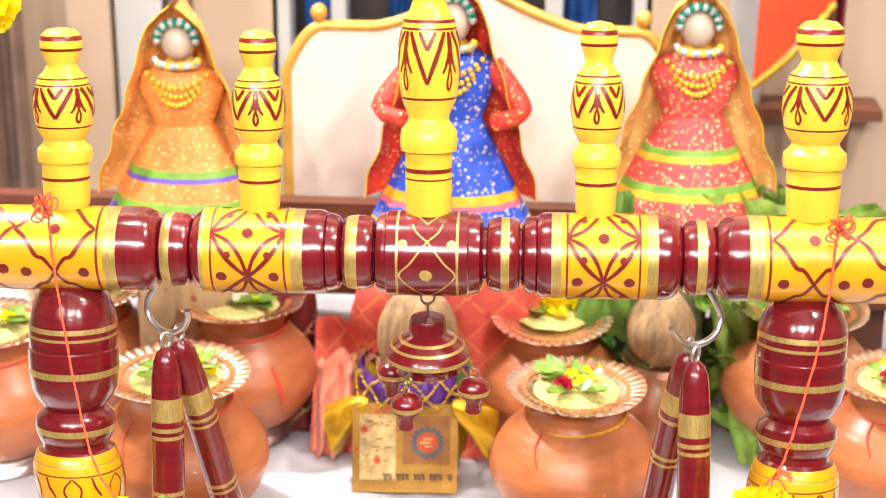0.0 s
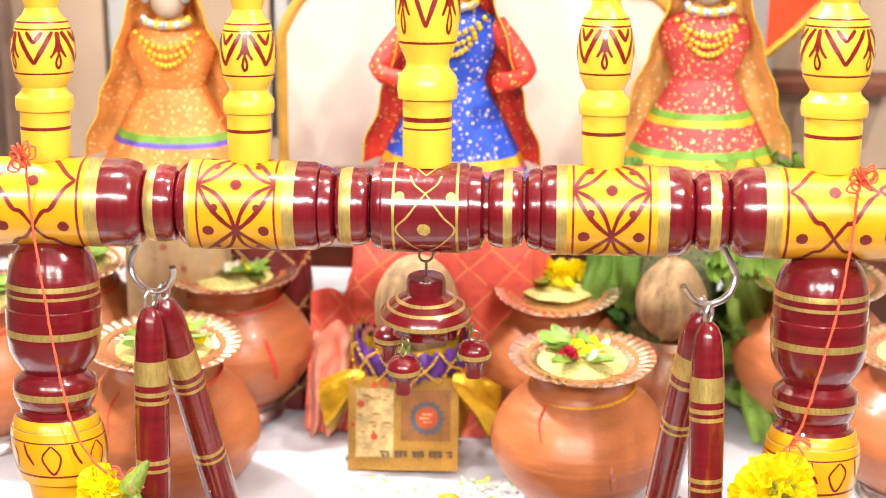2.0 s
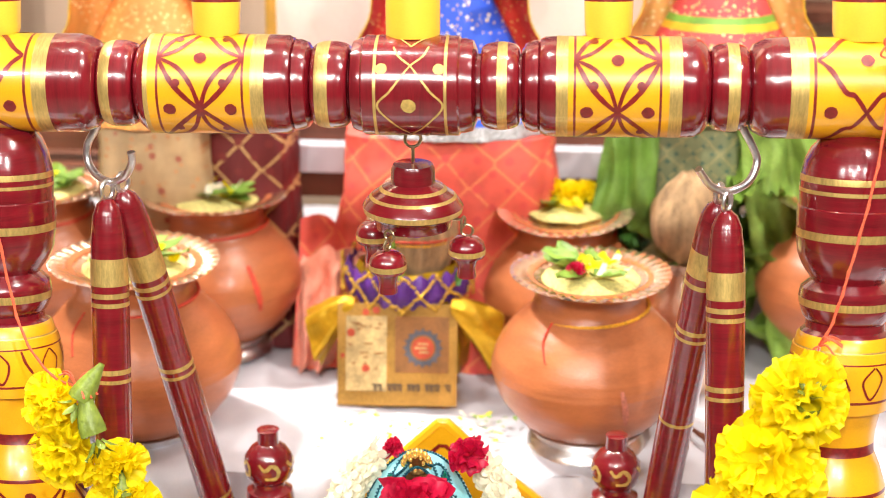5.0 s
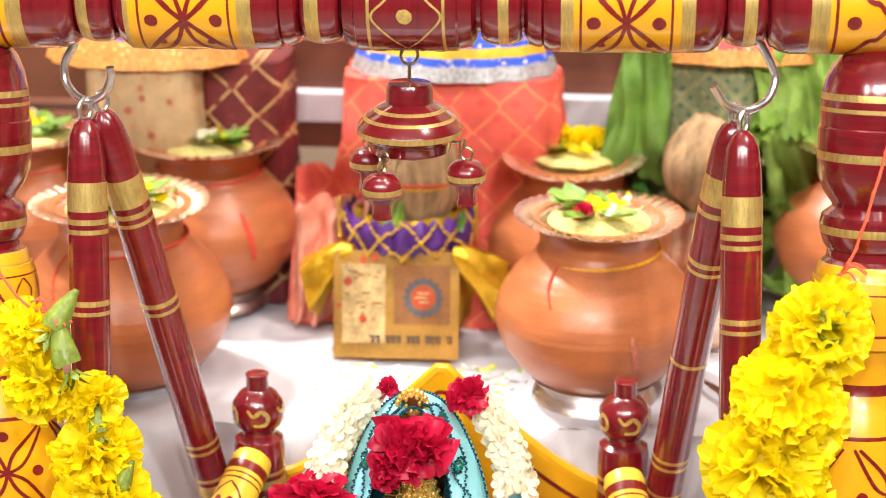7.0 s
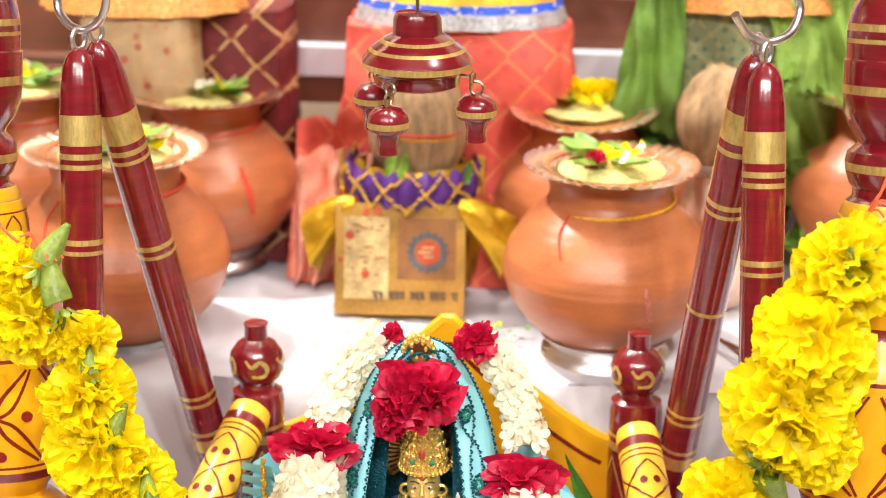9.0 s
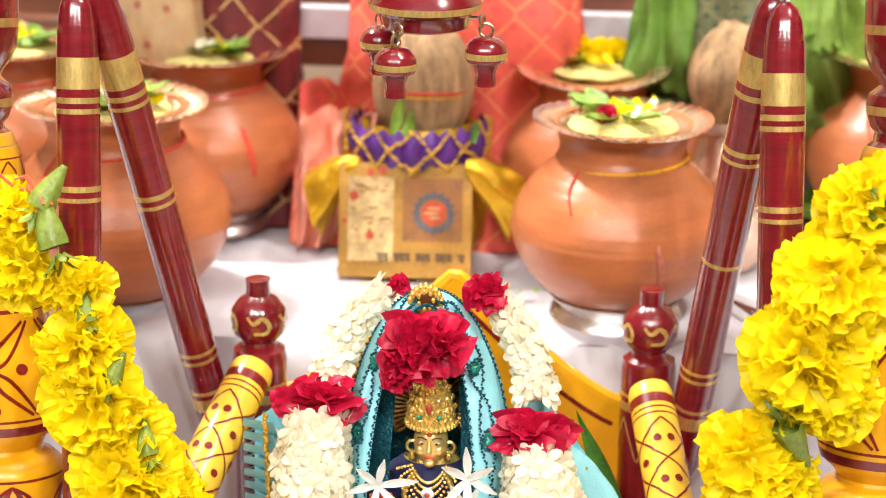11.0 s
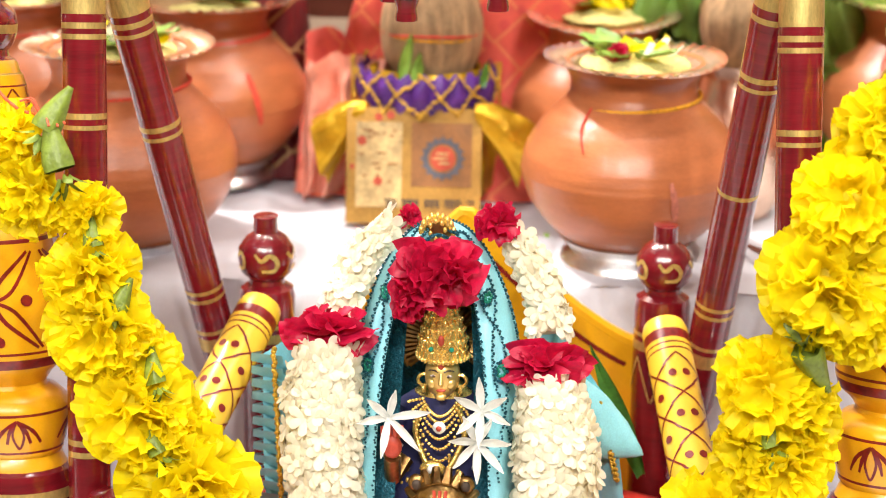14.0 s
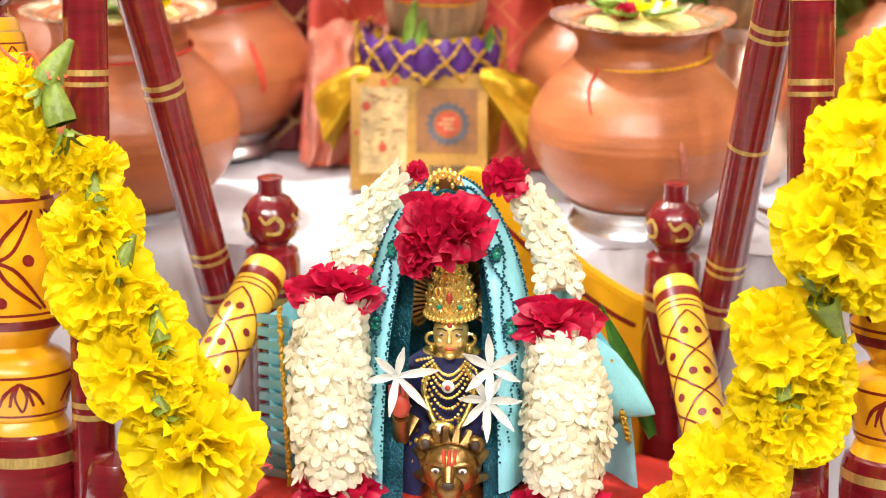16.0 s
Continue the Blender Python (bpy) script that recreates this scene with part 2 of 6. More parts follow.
# ---- mesh tools ----
class Shape:
    """Vertices, faces and materials of one mesh."""

    def __init__(self):
        self.v, self.f, self.m, self.mats = [], [], [], []

    def slot(self, material):
        if material not in self.mats:
            self.mats.append(material)
        return self.mats.index(material)

    def add(self, verts, faces, material, m=None):
        k, s = len(self.v), self.slot(material)
        self.v += [tuple(m @ Vector(p)) if m else tuple(p) for p in verts]
        self.f += [tuple(k + i for i in f) for f in faces]
        self.m += [s] * len(faces)
        return self

    def lathe(self, profile, n=40, m=None, squash=1.0):
        """profile: rows of radius, height and the material of the stretch up to the next row."""
        k = len(self.v)
        for r, z, *_ in profile:
            for i in range(n):
                a = 2 * math.pi * i / n
                p = Vector((r * math.cos(a), r * math.sin(a) * squash, z))
                self.v.append(tuple(m @ p) if m else tuple(p))
        for j in range(len(profile) - 1):
            s = self.slot(profile[j][2])
            for i in range(n):
                a, b = k + j * n + i, k + j * n + (i + 1) % n
                self.f.append((a, b, b + n, a + n))
                self.m.append(s)
        for j, turn in ((0, True), (len(profile) - 1, False)):
            if profile[j][0] > 1e-5:
                ring = [k + j * n + i for i in range(n)]
                self.f.append(tuple(reversed(ring)) if turn else tuple(ring))
                self.m.append(self.slot(profile[min(j, len(profile) - 2)][2]))
        return self

    def tube(self, path, r, material, n=8, close=False):
        pts = [Vector(p) for p in path]
        k, s, up = len(self.v), self.slot(material), None
        for i, p in enumerate(pts):
            a, b = pts[max(i - 1, 0)], pts[min(i + 1, len(pts) - 1)]
            if close:
                a, b = pts[i - 1], pts[(i + 1) % len(pts)]
            d = (b - a).normalized()
            side = d.cross(up) if up else d.orthogonal()
            if side.length < 1e-6:
                side = d.orthogonal()
            side.normalize()
            up = side.cross(d).normalized()
            rr = r[i] if isinstance(r, (list, tuple)) else r
            for q in range(n):
                an = 2 * math.pi * q / n
                self.v.append(tuple(p + side * (rr * math.cos(an)) + up * (rr * math.sin(an))))
        rows = len(pts) if close else len(pts) - 1
        for i in range(rows):
            for q in range(n):
                a, b = k + i * n + q, k + i * n + (q + 1) % n
                c, d = k + (i + 1) % len(pts) * n + (q + 1) % n, k + (i + 1) % len(pts) * n + q
                self.f.append((a, b, c, d))
                self.m.append(s)
        if not close:
            self.f += [tuple(k + q for q in reversed(range(n))), tuple(k + (len(pts) - 1) * n + q for q in range(n))]
            self.m += [s, s]
        return self

    def ball(self, centre, size, material, n=16, rings=10, m=None):
        mm = Matrix.Translation(centre) @ (m or Matrix()) @ Matrix.Diagonal((*size, 1))
        prof = [(max(math.sin(math.pi * j / rings), 1e-6), -math.cos(math.pi * j / rings), material) for j in range(rings + 1)]
        return self.lathe(prof, n, mm)

    def grid(self, fn, nu, nv, material, m=None):
        verts = [fn(i / nu, j / nv) for j in range(nv + 1) for i in range(nu + 1)]
        faces = [(j * (nu + 1) + i, j * (nu + 1) + i + 1, (j + 1) * (nu + 1) + i + 1, (j + 1) * (nu + 1) + i) for j in range(nv) for i in range(nu)]
        return self.add(verts, faces, material, m)

    def box(self, lo, hi, material, m=None):
        (a, b, c), (d, e, f) = lo, hi
        return self.add([(a, b, c), (d, b, c), (d, e, c), (a, e, c), (a, b, f), (d, b, f), (d, e, f), (a, e, f)], [(3, 2, 1, 0), (4, 5, 6, 7), (0, 1, 5, 4), (1, 2, 6, 5), (2, 3, 7, 6), (3, 0, 4, 7)], material, m)

    def ribbon(self, pts, normals, width, material, lift=0.0):
        """A brush stroke along pts on a surface with those normals; it swells and thins a little."""
        verts, n = [], len(pts)
        for i, (p, nor) in enumerate(zip(pts, normals)):
            p, nor = Vector(p), Vector(nor)
            d = (Vector(pts[min(i + 1, n - 1)]) - Vector(pts[max(i - 1, 0)])).normalized()
            side = d.cross(nor).normalized()
            w = width[i] if isinstance(width, list) else width
            verts += [p + nor * lift + side * w / 2, p + nor * lift - side * w / 2]
        return self.add(verts, [(2 * i, 2 * i + 1, 2 * i + 3, 2 * i + 2) for i in range(n - 1)], material)

    def mesh(self, name, sharp=38):
        me = bpy.data.meshes.new(name)
        me.from_pydata(self.v, [], self.f)
        for m in self.mats:
            me.materials.append(m)
        me.polygons.foreach_set("material_index", self.m)
        me.polygons.foreach_set("use_smooth", [True] * len(self.f))
        me.update()
        me.set_sharp_from_angle(angle=radians(sharp))
        return me


def thing(name, label, category, at=(0, 0, 0), group="", kind="", shape=None, sharp=38):
    ob = new(name, shape.mesh(name, sharp) if shape else None)
    ob.location = at
    if not shape:
        ob.empty_display_size = 0.02
    return tagged(ob, label, category, group, kind)


def part(name, shape, parent, label="", at=None, sharp=38):
    ob = new(name, shape.mesh(name, sharp) if isinstance(shape, Shape) else shape)
    ob.parent = parent
    if at is not None:
        ob.matrix_local = at if isinstance(at, Matrix) else Matrix.Translation(at)
    if label:
        ob["label"] = label
    return ob


def smooth_path(pts, steps=8):
    """A Catmull-Rom curve through pts."""
    pts = [Vector(p) for p in pts]
    out = []
    for i in range(len(pts) - 1):
        a, b, c, d = pts[max(i - 1, 0)], pts[i], pts[i + 1], pts[min(i + 2, len(pts) - 1)]
        for s in range(steps):
            t = s / steps
            out.append(0.5 * (2 * b + (c - a) * t + (2 * a - 5 * b + 4 * c - d) * t * t + (3 * b - a - 3 * c + d) * t**3))
    out.append(pts[-1])
    return out


def wobble(u, seed=0.0):
    return noise.noise(Vector((u, seed, 3.7)))


def origin(ob):
    o = Vector((0, 0, 0))
    while ob:
        o += ob.location
        ob = ob.parent
    return o


def wpart(name, shape, parent, label="", sharp=38):
    """A part whose shape is given in world metres."""
    return part(name, shape, parent, label, Matrix.Translation(-origin(parent)), sharp)


# ---- the room ----
LOW, HIGH, FLOOR, CEIL = 0.0, 0.21, -0.42, 2.6
# west, east and south walls are unseen; their dark colour deepens the shadows
for name, lo, hi, material, label in (
    ("floor", (-2.5, -3.0, FLOOR - 0.1), (2.5, 1.3, FLOOR), FLOORTILE, "pale stone floor of the hall"),
    ("wall_west", (-2.6, -3.0, FLOOR), (-2.5, 1.3, CEIL), LOWBOUNCE, "plain unseen wall, darkened to bounce less light"),
    ("wall_east", (2.5, -3.0, FLOOR), (2.6, 1.3, CEIL), LOWBOUNCE, "plain unseen wall, darkened to bounce less light"),
    ("wall_south", (-2.6, -3.1, FLOOR), (2.6, -3.0, CEIL), LOWBOUNCE, "plain unseen wall, darkened to bounce less light"),
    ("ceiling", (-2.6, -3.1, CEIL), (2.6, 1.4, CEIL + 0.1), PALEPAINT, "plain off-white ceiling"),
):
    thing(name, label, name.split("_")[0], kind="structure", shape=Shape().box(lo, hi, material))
# the back wall, with two openings in its lower half
back = Shape()
back.box((-2.5, 1.0, FLOOR), (-0.27, 1.1, CEIL), WALLPAINT)
back.box((0.24, 1.0, FLOOR), (2.5, 1.1, CEIL), WALLPAINT)
back.box((-0.27, 1.0, FLOOR), (0.24, 1.1, 0.36), WALLPAINT)
back.box((-0.27, 1.0, 1.5), (0.24, 1.1, CEIL), WALLPAINT)
thing("wall_north", "beige painted wall behind the shrine with an opening", "wall", kind="structure", shape=back)
win = thing("window_1", "dark window with pale posts and blue cloth behind", "window", (0, 1.05, 0.36), kind="structure")
for x, w in ((-0.265, 0.012), (-0.185, 0.010), (-0.03, 0.012), (0.113, 0.012), (0.235, 0.012)):
    wpart("window_post", Shape().box((x - w, 1.0, 0.36), (x + w, 1.05, 1.5), PALEPAINT), win, "pale painted post")
# backing sheet, its darkness painted in place of unlit depth
wpart("dark_pane", Shape().box((-0.27, 1.085, 0.36), (0.24, 1.095, 1.5), UNLITVOID), win, "near-black sheet for the unlit space beyond the opening")
for x0, x1 in ((-0.24, -0.19), (-0.12, -0.09), (0.125, 0.175)):
    wpart("cloth", Shape().grid(lambda u, v: (x0 + (x1 - x0) * u, 1.07 + 0.008 * math.sin(u * 19), 0.36 + 0.3 * v), 24, 6, BLUECLOTH), win, "bright blue cloth")
for x, w, material in ((-0.525, 0.03, WALLPAINT), (-0.455, 0.032, PALEPAINT), (-0.40, 0.012, DRAPE), (0.375, 0.022, PALEPAINT)):
    pil = Shape().box((x - w, 0.955, FLOOR), (x + w, 0.999, CEIL), material).box((x - w - 0.01, 0.945, FLOOR), (x + w + 0.01, 0.998, FLOOR + 0.1), material)
    thing("pilaster", "plain painted pilaster against the back wall", "pilaster", kind="structure", shape=pil)
ledge = Shape().box((0.30, 0.93, 0.46), (0.56, 0.999, 0.475), BROWNWOOD).box((0.32, 0.95, 0.40), (0.34, 0.999, 0.46), BROWNWOOD).box((0.50, 0.95, 0.40), (0.52, 0.999, 0.46), BROWNWOOD)
thing("wall_shelf", "small brown wooden shelf on the back wall", "shelf", shape=ledge)


def folds(name, x0, x1, y, z0, z1, depth, count, material, label, sag=0.0, category="curtain"):
    def fn(u, v):
        a = u * count * 2 * math.pi
        return (x0 + (x1 - x0) * u + sag * (1 - v) ** 2, y + depth * math.sin(a) * (0.6 + 0.4 * v) + 0.4 * depth * wobble(u * 9, v), z0 + (z1 - z0) * v)

    s = Shape().grid(fn, int(count * 10), 14, material)
    return thing(name, label, category, shape=s)


folds("curtain", -0.86, -0.60, 0.90, FLOOR, 1.4, 0.02, 6, DRAPE, "dark brown gathered curtain before the wall")
folds("curtain", 0.425, 0.475, 0.80, FLOOR, 1.3, 0.012, 3, CURTAIN, "maroon curtain gathered into narrow folds")

flag = thing("flag", "red pennant with a gold fringe on a thin pole", "flag", (0.37, 0.78, FLOOR))
wpart("pole", Shape().tube([(0.455, 0.775, FLOOR), (0.455, 0.775, 1.1)], 0.004, BROWNWOOD), flag)
wpart("banner", Shape().add([(0.455, 0.77, 1.0), (0.455, 0.765, 0.66), (0.362, 0.77, 0.55), (0.365, 0.768, 0.90), (0.41, 0.755, 0.72)], [(0, 4, 3), (0, 1, 4), (1, 2, 4), (2, 3, 4)], FLAG), flag)
wpart("fringe", Shape().tube(smooth_path([(0.455, 0.765, 0.66), (0.41, 0.757, 0.60), (0.362, 0.768, 0.55)]), [0.004 + 0.0015 * (i % 2) for i in range(17)], GOLDTRIM), flag, "gold fringe")

# ---- the shrine's table and cloth ----
stand = thing("low_table", "brown wooden low table under the white cloth", "table", (0, 0.3, FLOOR))
wpart("tabletop", Shape().box((-0.9, -0.32, LOW - 0.045), (0.9, 0.93, LOW - 0.004), BROWNWOOD), stand)
for x in (-0.84, 0.84):
    for y in (-0.27, 0.88):
        wpart("leg", Shape().box((x - 0.03, y - 0.03, FLOOR), (x + 0.03, y + 0.03, LOW - 0.045), BROWNWOOD), stand)
platform = thing("platform", "wooden riser hidden beneath the white cloth", "platform", (0, 0.55, LOW - 0.004), shape=Shape().box((-0.86, -0.35, 0.0), (0.86, 0.36, 0.2), BROWNWOOD))


def cloth(u, v):
    x = -0.9 + 1.8 * u
    run = v * 1.45
    y = -0.31 + run
    edge = 0.165 + 0.012 * wobble(x * 7, 1.0)
    t = min(max((y - (edge - 0.055)) / 0.055, 0.0), 1.0)
    z = LOW + 0.004 + (HIGH - LOW - 0.004) * t * t * (3 - 2 * t)
    ridge = 0.5 + 0.5 * wobble(x * 11 + y * 5, 2.0)
    z += 0.005 * ridge ** 2 * (1 if t in (0.0, 1.0) else 1.5) + 0.003 * wobble(x * 23 - y * 17, 5.0) - 0.003
    if 0 < t < 1:
        y += 0.012 * math.sin(x * 60 + 2 * wobble(x * 5, 8.0))
    return (x, min(y, 0.93), max(z, LOW + 0.001))


thing("tablecloth", "creased white cotton cloth covering table and riser", "tablecloth", shape=Shape().grid(cloth, 260, 200, LINEN), sharp=80)


# ---- turned and painted wood ----
def round_surface(axis, radius):
    """Points and normals on a turned piece; axis is 'x' (along) or 'z' (upright). v: the angle from the front."""
    if axis == "x":
        return lambda u, v: (Vector((u, BY - radius(u) * math.cos(v), BZ + radius(u) * math.sin(v))), Vector((0, -math.cos(v), math.sin(v))))
    return lambda u, v: (Vector((radius(u) * math.sin(v), -radius(u) * math.cos(v), u)), Vector((math.sin(v), -math.cos(v), 0)))


def stroke(shape, surface, path, width, material, steps=7, lift=0.0004):
    pts = smooth_path([(a, b, 0) for a, b in path], steps)
    n = len(pts)
    got = [surface(p.x, p.y) for p in pts]
    w = [width * (0.75 + 0.35 * math.sin(math.pi * i / max(n - 1, 1)) + 0.25 * wobble(i * 0.7 + path[0][0] * 90, path[0][1] * 7)) for i in range(n)]
    shape.ribbon([g[0] for g in got], [g[1] for g in got], w, material, lift)


def dot(shape, surface, u, v, r, arc, material, lift=0.0006):
    """A dab of paint; arc: metres for a unit of v."""
    n, pts = 14, [surface(u, v)]
    for i in range(n):
        a = 2 * math.pi * i / n
        k = r * (1 + 0.12 * wobble(i * 1.3 + u * 50, v))
        pts.append(surface(u + k * math.cos(a), v + k * math.sin(a) / arc))
    shape.add([p + q * lift for p, q in pts], [(0, i + 1, (i + 1) % n + 1) for i in range(n)], material)


def painted(shape, parent, label, at):
    """Each brush stroke of shape as a part of its own under parent."""
    root = list(range(len(shape.v)))

    def top(i):
        while root[i] != i:
            root[i] = root[root[i]]
            i = root[i]
        return i

    for f in shape.f:
        for i in f[1:]:
            root[top(i)] = top(f[0])
    pieces = {}
    for f, m in zip(shape.f, shape.m):
        pieces.setdefault(top(f[0]), []).append((f, m))
    for faces in pieces.values():
        q, place = Shape(), {}
        for f, m in faces:
            for i in f:
                place.setdefault(i, len(place))
        q.v = [shape.v[i] for i in place]
        q.mats = shape.mats
        q.f, q.m = [tuple(place[i] for i in f) for f, _ in faces], [m for _, m in faces]
        part("brush_stroke", q, parent, label, at)


BY, BZ, BR = 0.037, 0.596, 0.0372
# the bar lies a little higher at one end
SLOPE = Matrix.Translation((0, 0, BZ)) @ pose(0, 0, 0, 0, -0.73, 0) @ Matrix.Translation((0, 0, -BZ))
swing = thing("toy_swing", "maroon and yellow lacquered turned wooden swing frame", "swing frame", (0, BY, LOW))
bar = part("crossbar", Shape().lathe([(0.024, -0.45, MAROON), (0.024, 0.45, MAROON)], 24, Matrix.Translation((0, BY, BZ)) @ pose(0, 0, 0, 0, 90, 0)), swing, "maroon and yellow lacquered crossbar with gilt bands", SLOPE @ Matrix.Translation((0, -BY, -LOW)))


def bar_piece(name, rows, label=""):
    """rows: x, radius, material."""
    prof = [(r, x, MAROONX if m == MAROON else m) for x, r, m in rows]
    return part(name, Shape().lathe(prof, 56, Matrix.Translation((0, BY, BZ)) @ pose(0, 0, 0, 0, 90, 0)), swing, label, SLOPE @ Matrix.Translation((0, -BY, -LOW)))


def bead(x0, x1, g0, g1):
    c, h, rows = (x0 + x1) / 2, (x1 - x0) / 2, []
    for i in range(13):
        x = c - h * math.cos(math.pi * i / 12)
        rows.append((x, 0.0265 + 0.0062 * max(1 - ((x - c) / h) ** 2, 0) ** 0.42, MAROON))
    out = []
    rad = lambda x: 0.0265 + 0.0062 * max(1 - ((x - c) / h) ** 2, 0) ** 0.42
    xs = sorted([r[0] for r in rows] + [g0, g1])
    for x in xs:
        out.append((x, rad(x), GILT if g0 <= x < g1 else MAROON))
    bar_piece("bead", out, "maroon bead with a gilt band")


for x0, x1, g0, g1 in ((-0.2330, -0.2063, -0.2308, -0.2223), (-0.0740, -0.0461, -0.0702, -0.0601), (0.0513, 0.0799, 0.0638, 0.0711), (0.2192, 0.2466, 0.2309, 0.2394)):
    bead(x0, x1, g0, g1)


def motif_x(surface, material, x0, x1, start, w, small, arc, leafy=True):
    """Crossed leaf strokes with dots between them, three times round."""
    s, c, h = Shape(), (x0 + x1) / 2, (x1 - x0) / 2
    step = radians(120)
    for k in range(3):
        v0 = start + k * step
        for sx in (-1, 1):
            for sv in (-1, 1):
                e = (c + sx * h, v0 + sv * step / 2)
                if leafy:
                    stroke(s, surface, [(c, v0), (c + sx * h * 0.30, v0 + sv * step * 0.10), (c + sx * h * 0.68, v0 + sv * step * 0.27), e], w, material)
                    stroke(s, surface, [(c, v0), (c + sx * h * 0.18, v0 + sv * step * 0.22), (c + sx * h * 0.52, v0 + sv * step * 0.40), e], w * 0.9, material)
                    dot(s, surface, c + sx * h * 0.55, v0 + sv * step * 0.255, w * 0.9, arc, material, 0.0005)
                else:
                    stroke(s, surface, [(c, v0), (c + sx * h * 0.25, v0 + sv * step * 0.16), (c + sx * h * 0.45, v0 + sv * step * 0.20), (c + sx * h * 0.75, v0 + sv * step * 0.40), e], w, material)
            dot(s, surface, c + sx * h * 0.72, v0, small, arc, material)
        dot(s, surface, c, v0 + step / 2, small, arc, material)
    return s


full = round_surface("x", lambda u: BR)


def sleeve(sign, near, gil0, gil1, red0, red1, gil2, gil3, far):
    """A yellow sleeve with maroon shoulders between two beads."""
    rows = [(near, 0.0265, MAROON), (near + sign * 0.003, 0.0318, MAROON), (near + sign * 0.008, 0.0338, MAROON), (near + sign * 0.0120, 0.0340, MAROON), (near + sign * 0.0128, 0.0326, MAROON), (near + sign * 0.0138, 0.0350, MAROON), (near + sign * 0.0175, BR - 0.0003, MAROON)]
    rows += [(gil0, BR, GILT), (gil1, BR, YELLOW), (red0, BR, STROKE), (red0 + sign * 0.0018, BR, YELLOW), (red1 - sign * 0.0018, BR, STROKE), (red1, BR, YELLOW), (gil2, BR, GILT), (gil3, BR, MAROON)]
    rows += [(far - sign * 0.012, BR - 0.0004, MAROON), (far - sign * 0.007, 0.0350, MAROON), (far - sign * 0.003, 0.0315, MAROON), (far, 0.0265, MAROON)]
    if sign < 0:
        rows = [(x, r, rows[i - 1][2] if i else MAROON) for i, (x, r, _) in enumerate(rows)]
        rows = rows[::-1]
        rows = [(x, r, m) for x, r, m in rows]
    ob = bar_piece("sleeve", rows, "yellow lacquered sleeve with red leaf pattern")
    lo, hi = min(red0, red1), max(red0, red1)
    painted(motif_x(full, STROKE, lo + 0.001, hi - 0.001, radians(-16), 0.0035, 0.0047, BR), ob, "dark red brushed leaves and dots", Matrix())


sleeve(1, 0.0815, 0.1069, 0.1155, 0.1195, 0.1830, 0.1883, 0.1977, 0.2190)
sleeve(-1, -0.0745, -0.1061, -0.1162, -0.1210, -0.1860, -0.1922, -0.1957, -0.2060)


def end_sleeve(sign, near, gil0, gil1, red0, tip):
    rows = [(near, 0.0265, MAROON), (near + sign * 0.003, 0.0320, MAROON), (near + sign * 0.009, 0.0354, MAROON), (near + sign * 0.0105, 0.0360, MAROON), (near + sign * 0.016, BR, MAROON), (gil0, BR, GILT), (gil1, BR, YELLOW), (red0, BR, STROKE), (red0 + sign * 0.0022, BR, YELLOW), (tip - sign * 0.03, BR, GILT), (tip - sign * 0.015, BR, MAROON), (tip - sign * 0.006, 0.034, MAROON), (tip, 0.02, MAROON)]
    if sign < 0:
        rows = [(x, r, rows[i - 1][2] if i else MAROON) for i, (x, r, _) in enumerate(rows)][::-1]
    ob = bar_piece("end_sleeve", rows, "yellow lacquered end with red trellis pattern")
    s = Shape()
    for k in range(2):
        a = red0 + sign * (0.003 + 0.070 * k)
        lo, hi = sorted((a, a + sign * 0.070))
        q = motif_x(full, STROKE, lo, hi, radians(-14 + 4 * k), 0.0034, 0.0049, BR, False)
        s.add(q.v, q.f, STROKE)
    painted(s, ob, "dark red brushed trellis and dots", Matrix())


end_sleeve(1, 0.2472, 0.2745, 0.2872, 0.2905, 0.45)
end_sleeve(-1, -0.2336, -0.2677, -0.2789, -0.2830, -0.45)
centre = bar_piece("centre_block", [(-0.0455, 0.0265, MAROON), (-0.0435, 0.0330, MAROON), (-0.0385, 0.0350, MAROON), (-0.0360, 0.0352, MAROON), (-0.0345, BR, MAROON), (-0.0262, BR, GILT), (-0.0240, BR, MAROON), (0.0256, BR, GILT), (0.0278, BR, MAROON), (0.0350, BR, MAROON), (0.0365, 0.0352, MAROON), (0.0400, 0.0350, MAROON), (0.0455, 0.0335, MAROON), (0.0485, 0.0265, MAROON)], "maroon lacquered centre block")
s = Shape()
for k in range(3):
    v0 = radians(-10) + k * radians(120)
    for sx in (-1, 1):
        stroke(s, full, [(0.001, v0 + radians(46)), (0.001 + sx * 0.008, v0 + radians(30)), (0.001 + sx * 0.015, v0 + radians(16)), (0.001 + sx * 0.024, v0), (0.001 + sx * 0.014, v0 - radians(22)), (0.001, v0 - radians(48))], 0.0015, BRUSHGOLD)
        stroke(s, full, [(0.001, v0 + radians(46)), (0.001 + sx * 0.009, v0 + radians(58)), (0.001 + sx * 0.013, v0 + radians(72))], 0.0015, BRUSHGOLD)
        dot(s, full, 0.001 + sx * 0.021, v0 + radians(42), 0.0042, BR, BRUSHGOLD)
    dot(s, full, 0.0, v0, 0.0055, BR, BRUSHGOLD)
painted(s, centre, "gold brushed diamond and dots", Matrix())


